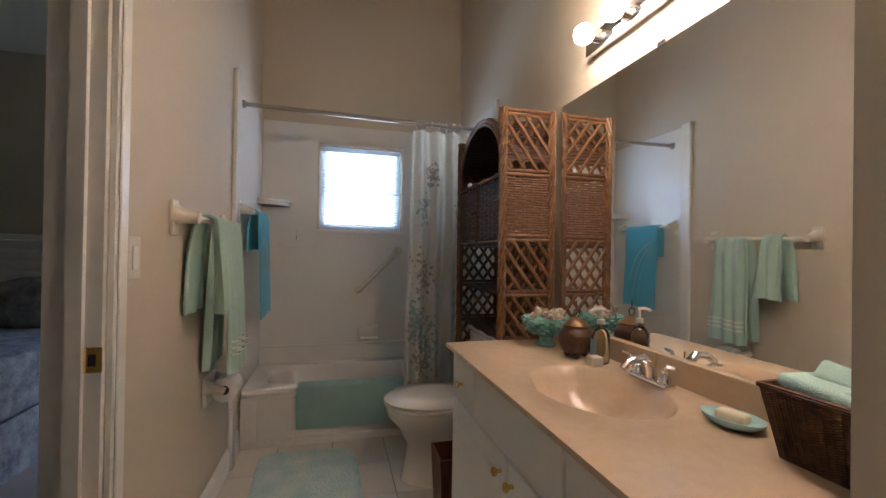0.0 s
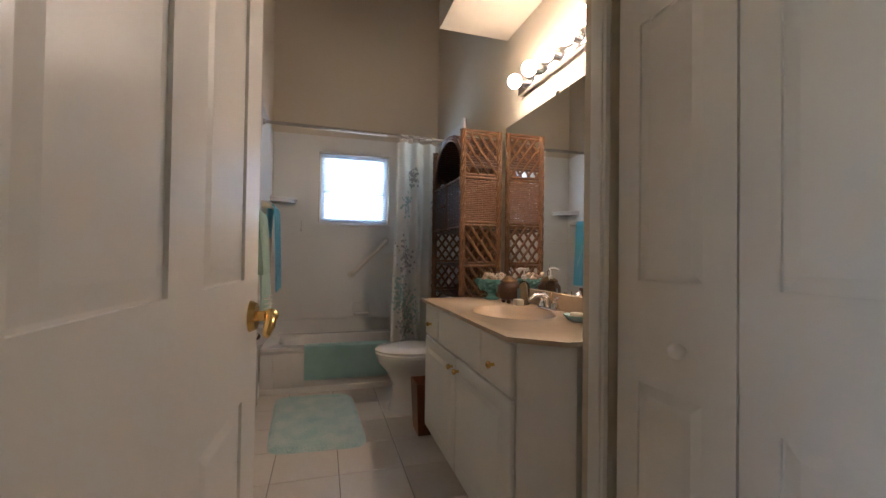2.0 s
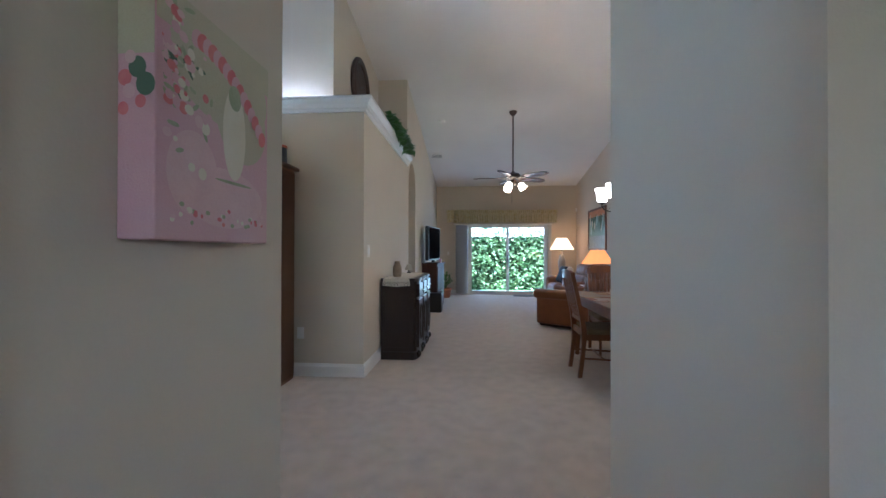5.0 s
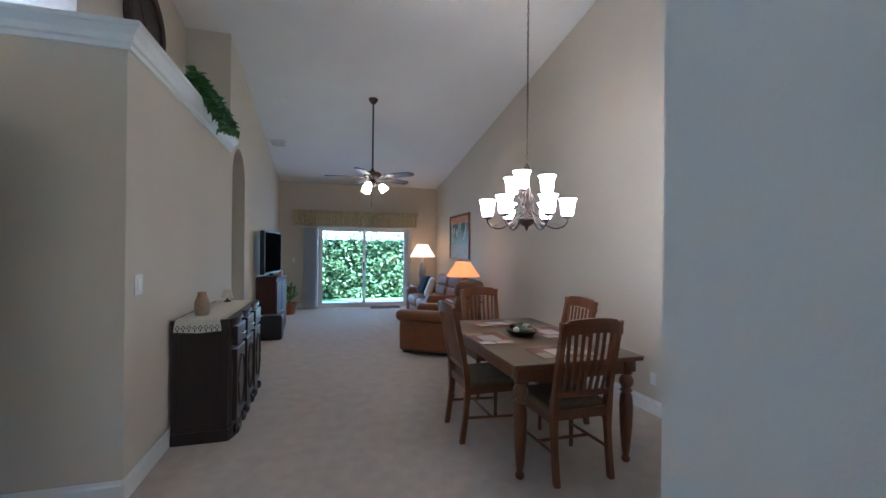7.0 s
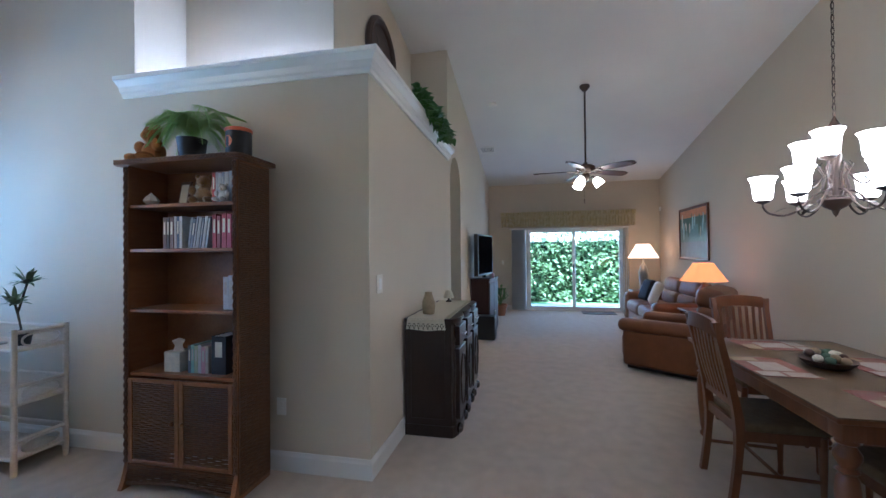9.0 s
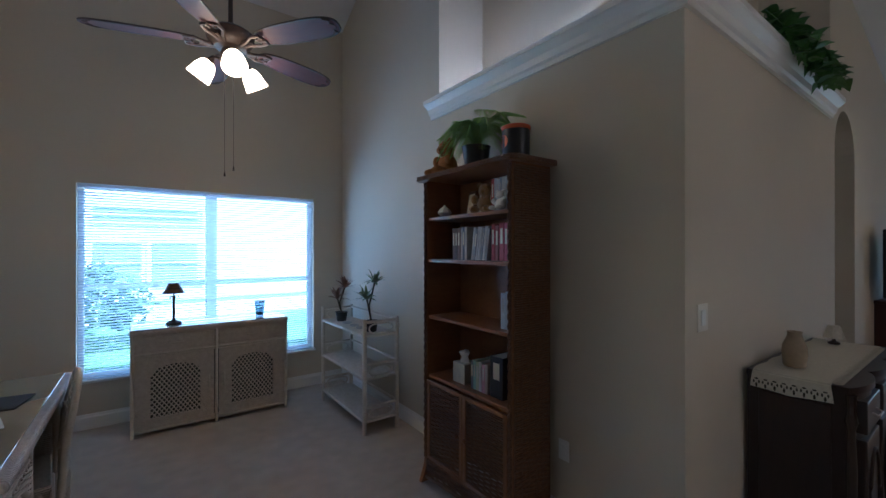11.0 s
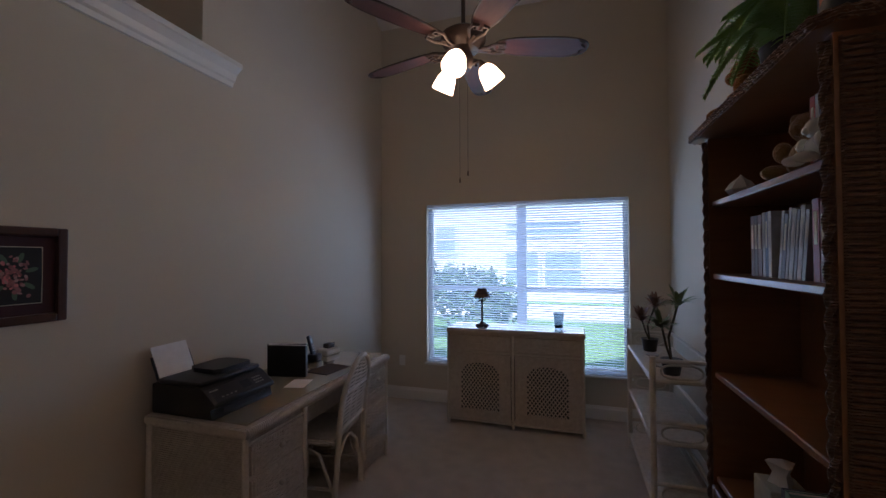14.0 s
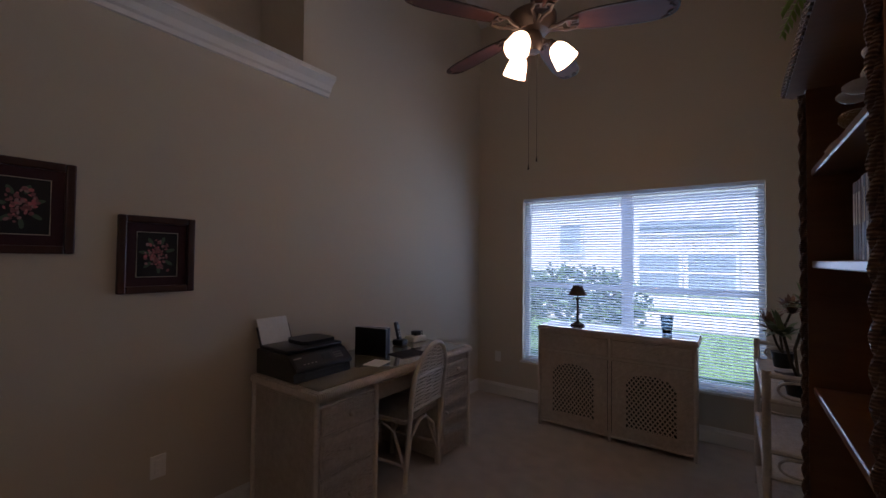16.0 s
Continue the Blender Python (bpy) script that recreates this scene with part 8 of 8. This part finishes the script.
def desk():
    W, D, H = 1.50, 0.63, 0.80
    th = thing("wicker_desk", "whitewashed wicker pedestal desk with glass top", "desk", pose(1.955, 1.365, 0, 0, 0, 90))
    part("top", box(BM(), -0.012, -0.012, H - 0.055, W + 0.012, D, H - 0.006, 0.022, 4), WWICK_V, th, "", True)
    part("glass_top", box(BM(), 0.03, 0.03, H - 0.0055, W - 0.03, D - 0.01, H, 0.002, 1), mat("desk_glass", (0.36, 0.31, 0.22), 0.06, bump=0.0, coat=1.0), th, "glossy glass sheet")
    for a0, a1 in ((0.0, 0.46), (1.08, W)):
        part("pedestal", box(BM(), a0 + 0.015, 0.03, 0.03, a1 - 0.015, D - 0.02, H - 0.056), WWICK, th)
        for x in (a0 + 0.015, a1 - 0.015):
            for y in (0.02, D - 0.02):
                part("post", rod(BM(), (x, y, 0), (x, y, H - 0.05), 0.016, seg=10), WCANE, th, "", True)
    for z0, z1 in ((0.56, 0.70), (0.35, 0.54), (0.06, 0.33)):
        d = part("drawer", box(BM(), 0.04, 0.006, z0, 0.42, 0.0295, z1, 0.008), WWICK_V, th)
        part("woven_front", weave(BM(), (0.055, 0.004, z0 + 0.008), (1, 0, 0), (0, 0, 1), 0.35, z1 - z0 - 0.016, 0.0115, 0.005, 9), WWICK, d, "", True)
        part("knob", ball(BM(), (0.23, -0.008, (z0 + z1) / 2), 0.015), WCANE, d, "", True)
        part("drawer_rail", rod(BM(), (0.02, 0.02, z1 + 0.01), (0.44, 0.02, z1 + 0.01), 0.008, seg=6), WCANE, th, "", True)
    d = part("drawer", box(BM(), 1.12, 0.006, 0.60, W - 0.04, 0.0295, 0.70, 0.008), WWICK_V, th)
    part("woven_front", weave(BM(), (1.135, 0.004, 0.608), (1, 0, 0), (0, 0, 1), W - 1.19, 0.084, 0.0115, 0.005, 8), WWICK, d, "", True)
    part("knob", ball(BM(), (1.30, -0.008, 0.65), 0.015), WCANE, d, "", True)
    d = part("door", box(BM(), 1.12, 0.006, 0.12, W - 0.04, 0.0295, 0.57, 0.008), WWICK_V, th)
    part("woven_front", weave(BM(), (1.135, 0.004, 0.13), (1, 0, 0), (0, 0, 1), W - 1.19, 0.43, 0.0115, 0.005, 8), WWICK, d, "", True)
    part("knob", ball(BM(), (1.15, -0.008, 0.36), 0.013), WCANE, d, "", True)
    part("center_drawer", box(BM(), 0.465, 0.05, 0.62, 1.075, 0.075, 0.72, 0.006), WWICK, th)
    part("kneehole_back", box(BM(), 0.445, D - 0.04, 0.10, 1.095, D - 0.02, H - 0.056), WWICK, th)


desk()


def dk(x, y, z=0.8005, rx=0, ry=0, rz=0):
    return pose(1.955, 1.365, 0, 0, 0, 90) @ pose(x, y, z, rx, ry, rz)


def rattan_chair():
    th = thing("rattan_chair", "whitewashed rattan desk chair with rounded caned back", "chair", pose(1.75, 2.22, 0, 0, 0, 98))
    # faces +y in its own axes, back at y = -0.2
    hoop = []
    for i in range(31):
        t = i / 30
        if t < 0.3:
            u = t / 0.3
            hoop.append((-0.215, -0.20 - 0.05 * (u * 0.95), 0.0 + 0.66 * u))
        elif t > 0.7:
            u = (1 - t) / 0.3
            hoop.append((0.215, -0.20 - 0.05 * (u * 0.95), 0.66 * u))
        else:
            a = math.pi * (1 - (t - 0.3) / 0.4)
            hoop.append((0.215 * math.cos(a), -0.25 - 0.05 * math.sin(a), 0.66 + 0.27 * math.sin(a)))
    part("back_hoop", tube(BM(), hoop, 0.017, 10), WCANE, th, "", True)
    b = BM()
    for i in range(13):
        x = -0.18 + 0.03 * i
        top = 0.66 + 0.25 * math.sqrt(max(0, 1 - (x / 0.20) ** 2))
        tube(b, [(x, -0.225, 0.50), (x, -0.245, 0.66), (x, -0.25 - 0.05 * (top - 0.66) / 0.27, top)], 0.0055, 5)
    for k in range(34):
        z = 0.51 + k * 0.0125
        w = 0.20 if z < 0.66 else 0.20 * math.sqrt(max(0.01, 1 - ((z - 0.66) / 0.26) ** 2))
        y = -0.227 - 0.02 * (z - 0.5) / 0.16 if z < 0.66 else -0.249 - 0.05 * (z - 0.66) / 0.27
        tube(b, [(-w, y, z), (-w / 2, y + 0.006 * (-1) ** k, z), (0, y - 0.006 * (-1) ** k, z), (w / 2, y + 0.006 * (-1) ** k, z), (w, y, z)], 0.0045, 4)
    part("caned_back", b, WCANE, th, "woven cane back", True)
    for z in (0.50, 0.72):
        part("back_rail", tube(BM(), [(-0.21, -0.225 - (z - 0.5) * 0.12, z), (0, -0.24 - (z - 0.5) * 0.12, z + 0.01), (0.21, -0.225 - (z - 0.5) * 0.12, z)], 0.012, 8), WCANE, th, "", True)
    part("seat", box(BM(), -0.215, -0.20, 0.42, 0.215, 0.21, 0.46, 0.015, 3), WWICK, th, "woven seat", True)
    for s in (-1, 1):
        part("front_leg", rod(BM(), (s * 0.20, 0.19, 0), (s * 0.195, 0.18, 0.42), 0.016, seg=10), WCANE, th, "", True)
        part("brace", tube(BM(), [(s * 0.20, -0.205, 0.12), (s * 0.15, -0.20, 0.32), (s * 0.05, -0.20, 0.40), (0, -0.20, 0.41)], 0.011, 8), WCANE, th, "", True)
        part("side_brace", tube(BM(), [(s * 0.205, -0.20, 0.12), (s * 0.20, -0.10, 0.36), (s * 0.20, 0, 0.41), (s * 0.20, 0.10, 0.36), (s * 0.20, 0.185, 0.12)], 0.010, 8), WCANE, th, "", True)
        part("stretcher", rod(BM(), (s * 0.203, -0.203, 0.16), (s * 0.20, 0.187, 0.16), 0.011, seg=8), WCANE, th, "", True)


rattan_chair()

pr = thing("printer", "black inkjet printer with paper in the feeder on the desk", "printer", dk(0.215, 0.40))
PANELG = mat("panel_grey", (0.03, 0.03, 0.035), 0.3)
b = BM()
extrude_profile(b, [(-0.19, 0.0), (0.20, 0.0), (0.20, 0.145), (-0.10, 0.145), (-0.125, 0.135), (-0.20, 0.075), (-0.20, 0.055), (-0.165, 0.05)], "x", -0.20, 0.20)
bmesh.ops.bevel(b, geom=list(b.edges), offset=0.006, segments=2, profile=0.5, affect="EDGES")
part("body", b, BLACK, pr, "", True)
part("scanner_lid", box(BM(), -0.197, -0.105, 0.146, 0.197, 0.17, 0.168, 0.009, 3), BLACK, pr, "", True)
b = BM()
prism(b, [(-0.02, -0.06), (0.17, -0.06), (0.185, -0.03), (0.185, 0.11), (0.15, 0.15), (-0.02, 0.15), (-0.05, 0.10), (-0.05, -0.03)], 0.1685, 0.19)
part("feeder", b, BLACK, pr)
pm_ = pose(0, -0.1625, 0.106, -51.3, 0, 0)
part("control_panel", box(BM(), -0.185, -0.003, -0.042, 0.185, -0.0005, 0.042, 0.001, 1), PANELG, pr, "", False, pm_)
part("display", box(BM(), 0.0, -0.0045, -0.02, 0.06, -0.0031, 0.025), mat("dim_lcd", (0.05, 0.06, 0.07), 0.15), pr, "", False, pm_)
for i in range(12):
    x_, z_ = 0.085 + 0.016 * (i % 4), -0.02 + 0.017 * (i // 4)
    part("button", box(BM(), x_, -0.0045, z_, x_ + 0.008, -0.0031, z_ + 0.006), GREY, pr, "pale button", False, pm_)
for i in range(4):
    part("button", box(BM(), -0.14 + 0.026 * i, -0.0045, -0.025, -0.128 + 0.026 * i, -0.0031, -0.019), GREY, pr, "pale button", False, pm_)
part("maker_bar", box(BM(), -0.18, -0.0045, 0.022, -0.13, -0.0031, 0.029), GREY, pr, "", False, pm_)
part("output_slot", box(BM(), -0.14, -0.1915, 0.02, 0.14, -0.1895, 0.045), PANELG, pr)
part("paper", box(BM(), -0.105, 0, 0, 0.105, 0.004, 0.20), PAPER, pr, "white paper sheets", False, pose(-0.075, 0.165, 0.13, -22, 0, 4))
part("paper_rest", box(BM(), -0.115, 0.005, 0, 0.115, 0.010, 0.15), BLACK, pr, "", False, pose(-0.075, 0.165, 0.13, -22, 0, 4))

for x, y, w, h, rz, lb in ((0.72, 0.36, 0.03, 0.20, 12, "black upright binder on the desk"), (0.80, 0.42, 0.03, 0.19, 20, "dark upright file folder on the desk")):
    bd_ = thing("binder", lb, "binder", dk(x, y, 0.8005, 0, 0, rz), "binders on the desk")
    part("cover", box(BM(), 0, -0.13, 0, w, 0.13, h, 0.003, 1), BLACK if x < 0.75 else mat("navy_cover", (0.03, 0.04, 0.06), 0.4), bd_)
    part("pages", box(BM(), 0.004, -0.128, h, w - 0.004, 0.126, h + 0.002), PAPER, bd_)
tagged(part("paper_sheet", box(BM(), -0.08, -0.06, 0, 0.08, 0.06, 0.002), PAPER, None, "", False, dk(0.62, 0.19, 0.8005, 0, 0, 15)), "loose papers beside the printer", "paper")
tagged(part("mouse_pad", box(BM(), -0.12, -0.09, 0, 0.12, 0.09, 0.005, 0.002, 1), mat("pad_brown", (0.05, 0.035, 0.03), 0.8), None, "", False, dk(0.95, 0.20, 0.8005, 0, 0, -8)), "dark brown mouse pad on the desk", "mouse pad")
ph = thing("cordless_phone", "black cordless phone upright in its charging base", "phone", dk(1.13, 0.44, 0.8005, 0, 0, 10))
part("charging_base", box(BM(), -0.045, -0.05, 0, 0.045, 0.05, 0.05, 0.014, 3), BLACK, ph, "", True)
hs_ = part("handset", box(BM(), -0.024, -0.012, 0, 0.024, 0.014, 0.16, 0.01, 3), mat("handset_grey", (0.03, 0.035, 0.045), 0.3), ph, "", True, pose(0, 0, 0.03, -15, 0, 0))
part("display", box(BM(), -0.017, -0.0135, 0.10, 0.017, -0.0121, 0.135), mat("lcd", (0.25, 0.32, 0.36), 0.2), hs_, "pale display")
for i in range(9):
    part("key", box(BM(), -0.016 + 0.012 * (i % 3), -0.0135, 0.04 + 0.017 * (i // 3), -0.008 + 0.012 * (i % 3), -0.0121, 0.05 + 0.017 * (i // 3)), GREY, hs_)
ro = thing("phone_base", "white answering machine with black adapter on the desk", "answering machine", dk(1.35, 0.46, 0.8005, 0, 0, -10))
part("case", box(BM(), -0.075, -0.06, 0, 0.075, 0.06, 0.045, 0.012, 3), IVORY, ro, "", True)
part("adapter", box(BM(), -0.03, -0.03, 0.0455, 0.04, 0.03, 0.085, 0.01, 2), BLACK, ro, "black adapter", True)
part("cable", tube(BM(), [(0.03, 0, 0.07), (0.08, 0.01, 0.075), (0.10, 0.03, 0.03), (0.13, 0.04, 0.004)], 0.003, 6), BLACK, ro, "", True)

# pictures on the den wall
PETAL = mat("print_dusty_pink", (0.36, 0.15, 0.15), 0.6, col2=(0.24, 0.08, 0.08), scale=60, bump=0.0)
PETAL2 = mat("print_pale_pink", (0.48, 0.30, 0.28), 0.6, col2=(0.36, 0.17, 0.16), scale=60, bump=0.0)
FR = mat("mahogany_frame", (0.035, 0.012, 0.008), 0.35, col2=(0.06, 0.02, 0.012), scale=12)
for y0, y1, z0, z1 in ((0.70, 1.04, 1.31, 1.695), (0.20, 0.545, 1.50, 1.895)):
    fp = thing("framed_picture", "dark wood framed flower picture with black mat", "picture", pose(1.29, y0, z0, 0, 0, 90), "framed flower pictures")
    w, h = y1 - y0, z1 - z0
    f = 0.035
    for a0, a1, c0, c1 in ((0, f, 0, h), (w - f, w, 0, h), (f, w - f, 0, f), (f, w - f, h - f, h)):
        part("frame", box(BM(), a0, -0.028, c0, a1, -0.001, c1, 0.006), FR, fp)
    part("mat_board", box(BM(), f, -0.008, f, w - f, -0.001, h - f), mat("burgundy_mat", (0.05, 0.014, 0.018), 0.8), fp)
    m0 = f + 0.045
    b = BM()
    tube(b, [(m0, -0.009, m0), (w - m0, -0.009, m0), (w - m0, -0.009, h - m0), (m0, -0.009, h - m0)], 0.0025, 4, True)
    part("inner_border", b, CREAM, fp, "cream inner border")
    part("black_field", box(BM(), m0, -0.0088, m0, w - m0, -0.0081, h - m0), BLACK, fp)
    rp = random.Random(int(y0 * 100))
    for k in range(70):
        part("petal", disc(BM(), w / 2 + rp.gauss(0, 0.027), h / 2 + rp.gauss(0, 0.035), rp.uniform(0.004, 0.011), rp.uniform(0.004, 0.009), -0.0092 - 0.00004 * k, 9, rp.uniform(0, 3)), (PETAL, PETAL2, ROSE, PETAL)[k % 4], fp)
    for k in range(7):
        a = k * 0.9 + 0.3
        part("leaf", disc(BM(), w / 2 + 0.06 * math.cos(a), h / 2 + 0.075 * math.sin(a), 0.022, 0.009, -0.0089, 8, a), DKGREEN, fp)

ceiling_fan(2.755, 2.21, 2.85, 4.75, 19.5, "dark bronze ceiling fan with oval blades and three lit shades", 0.755, 36, 0.60, glow("lit_amber_glass", (1.0, 0.74, 0.42), 2.4))

# ---- outdoors ----
GRASS = mat("lawn_grass", (0.09, 0.18, 0.06), 0.9, col2=(0.13, 0.24, 0.09), scale=3, fine=120, bump=0.9, spec=0.1)
CONC = mat("patio_concrete", (0.48, 0.46, 0.42), 0.85, col2=(0.42, 0.40, 0.36), scale=4, fine=90, bump=0.2)
b = BM()
vs_ = [b.verts.new(p) for p in ((-400, -400, -0.14), (400, -400, -0.14), (400, 400, -0.14), (-400, 400, -0.14))]
b.faces.new(vs_)
structure("ground", b, GRASS, "green lawn round the house", "lawn")
structure("pavement_patio", box(BM(), 12.35, -4.5, -0.13, 13.7, 1.0, -0.02, 0.01), CONC, "pale concrete patio outside the sliding door", "patio")
HEDGE = mat("hedge_leaf", (0.11, 0.19, 0.095), 0.4, col2=(0.27, 0.38, 0.20), scale=1.5, fine=30, bump=0.1, island=0.2)
ht = HEDGE.node_tree
tr_ = ht.nodes.new("ShaderNodeBsdfTranslucent")
tr_.inputs[0].default_value = (0.22, 0.34, 0.15, 1)
hx_ = ht.nodes.new("ShaderNodeMixShader")
hx_.inputs[0].default_value = 0.4
ht.links.new(ht.nodes["Principled BSDF"].outputs[0], hx_.inputs[1])
ht.links.new(tr_.outputs[0], hx_.inputs[2])
ht.links.new(hx_.outputs[0], ht.nodes["Material Output"].inputs[0])
hd_ = thing("hedge", "dense tall green leafy hedge behind the patio", "hedge", pose(15.2, -1.9, -0.14))
# darker green filler box, coloured as the shade deep between the leaves
part("core", box(BM(), 0.25, -5, 0, 1.2, 5, 1.95), mat("hedge_shade_green", (0.05, 0.09, 0.035), 0.95, bump=0.5), hd_)
rh = random.Random(21)
verts, faces = [], []
for k in range(15000):
    y = rh.uniform(-4.8, 4.8)
    z = rh.uniform(0.02, 1.0) ** 0.9 * (2.42 + 0.14 * math.sin(1.7 * y) + 0.35 * noise.noise((1.9 * y, 0.0, 7.0)) + rh.gauss(0, 0.10))
    x = 0.20 - abs(rh.gauss(0, 0.12)) - 0.30 * max(0.0, noise.noise((2.2 * y, 2.6 * z, 3.0)))
    L_ = rh.uniform(0.09, 0.19)
    a, e = rh.uniform(0, 6.28), rh.uniform(-0.9, 0.6)
    d = Vector((-0.5 + 0.4 * math.cos(a), math.sin(a), e)).normalized() * L_
    s = d.cross(Vector((rh.uniform(-0.4, 0.4), rh.uniform(-0.4, 0.4), 1))).normalized() * L_ * 0.27
    p = Vector((x, y, z))
    i = len(verts)
    verts += [p, p + d * 0.5 + s, p + d, p + d * 0.5 - s]
    faces.append((i, i + 1, i + 2, i + 3))
me = bpy.data.meshes.new("leaves")
me.from_pydata([tuple(v) for v in verts], [], faces)
me.materials.append(HEDGE)
lv = new("leaves", me)
lv.parent = hd_
tagged(lv, "small glossy green leaves", kind="stuff")
# neighbouring house, hedge and path beyond the den window
STUCCO = mat("pale_stucco", (0.78, 0.76, 0.72), 0.9, col2=(0.73, 0.71, 0.67), scale=2, fine=60, bump=0.3)
nh = thing("neighbour_house", "pale stucco house with blue-grey windows across the lawn", "house", pose(4.0, 16.0, -0.14))
part("wall", box(BM(), -12, 0, 0, 9, 6, 4.9), STUCCO, nh)
b = BM()
extrude_profile(b, [(-0.6, 4.95), (3.0, 6.7), (6.6, 4.95), (6.6, 4.85), (-0.6, 4.85)], "x", -12.5, 9.5)
part("roof", b, mat("grey_shingle", (0.20, 0.19, 0.18), 0.9, scale=3, fine=40, bump=0.5), nh)
BLUEG = mat("window_and_shade_blue_grey", (0.30, 0.38, 0.44), 0.1, bump=0.0)
# the last row is a faint shade band on the wall, made as a panel
for x0, x1, z0, z1 in ((-5.95, -5.15, 1.9, 3.0), (-3.05, -1.82, 0.6, 1.9), (-1.55, -0.25, 0.6, 1.9), (-3.05, -0.25, 2.6, 3.05)):
    w = part("window", box(BM(), x0, -0.03, z0, x1, -0.001, z1), BLUEG, nh, "dark window and shade band panels")
    for q in ((x0 - 0.08, x0, z0 - 0.08, z1 + 0.08), (x1, x1 + 0.08, z0 - 0.08, z1 + 0.08), (x0, x1, z0 - 0.08, z0), (x0, x1, z1, z1 + 0.08), (x0, x1, (z0 + z1) / 2 - 0.03, (z0 + z1) / 2 + 0.03)):
        part("frame", box(BM(), q[0], -0.06, q[2], q[1], -0.002, q[3]), WHITE, w)
structure("pavement_drive", box(BM(), -12, 11.2, -0.14, 20, 14.6, -0.10), CONC, "pale concrete drive beyond the lawn", "driveway")


SHRUB = mat("shrub_leaf", (0.07, 0.13, 0.05), 0.9, col2=(0.11, 0.19, 0.075), scale=3, fine=30, bump=0.1, spec=0.1)


def shrub(x, y, rx, ry, h, n, seed, label):
    r = random.Random(seed)
    th = thing("shrub", label, "shrub", pose(x, y, -0.14))
    b = BM()
    for k in range(5):
        a = k * 1.3
        tube(b, [(0, 0, 0), (0.3 * rx * math.cos(a), 0.3 * ry * math.sin(a), h * 0.4), (0.7 * rx * math.cos(a), 0.7 * ry * math.sin(a), h * 0.75)], [0.03, 0.02, 0.008], 5)
    part("stems", b, mat("shrub_bark", (0.06, 0.045, 0.03), 0.9), th)
    vv, ff = [], []
    for k in range(n):
        a, e, q = r.uniform(0, 6.28), math.asin(r.uniform(-0.6, 1)), r.uniform(0.6, 1.05)
        p = Vector((rx * q * math.cos(a) * math.cos(e), ry * q * math.sin(a) * math.cos(e), h * 0.5 + h * 0.5 * q * math.sin(e) + 0.08 * math.sin(7 * a)))
        L_ = r.uniform(0.08, 0.16)
        d = Vector((r.gauss(0, 1), r.gauss(0, 1), r.gauss(0, 1))).normalized() * L_
        s = d.orthogonal().normalized() * L_ * 0.3
        i = len(vv)
        vv += [tuple(p), tuple(p + d * 0.5 + s), tuple(p + d), tuple(p + d * 0.5 - s)]
        ff.append((i, i + 1, i + 2, i + 3))
    m_ = bpy.data.meshes.new("leaves")
    m_.from_pydata(vv, [], ff)
    m_.materials.append(SHRUB)
    o = new("leaves", m_)
    o.parent = th
    tagged(o, "green leaves", kind="stuff")


shrub(0.9, 8.6, 1.5, 0.8, 1.5, 2500, 31, "rounded green shrub on the lawn outside the den")

# ---- bathroom floor tiles ----
P = 0.305
tile_bm = box(BM(), 0.002, 0.002, 0, P - 0.002, P - 0.002, 0.005, 0.0015, 1)
tm = None
xk = [0.08 - 2 * P + P * i for i in range(6)]
yk = [1.53 - 6 * P + P * i for i in range(11)]
fb = bpy.data.objects["floor_bath"]
for x in xk:
    for y in yk:
        if x + P > 0.88 or x < -0.54 or y > 2.72:
            continue
        if tm is None:
            t0 = part("tile", tile_bm, TILE, fb)
            tm = t0.data
            t0.matrix_basis = pose(x, y, 0.003)
        else:
            o = new("tile", tm)
            o.parent = fb
            o.matrix_basis = pose(x, y, 0.003)
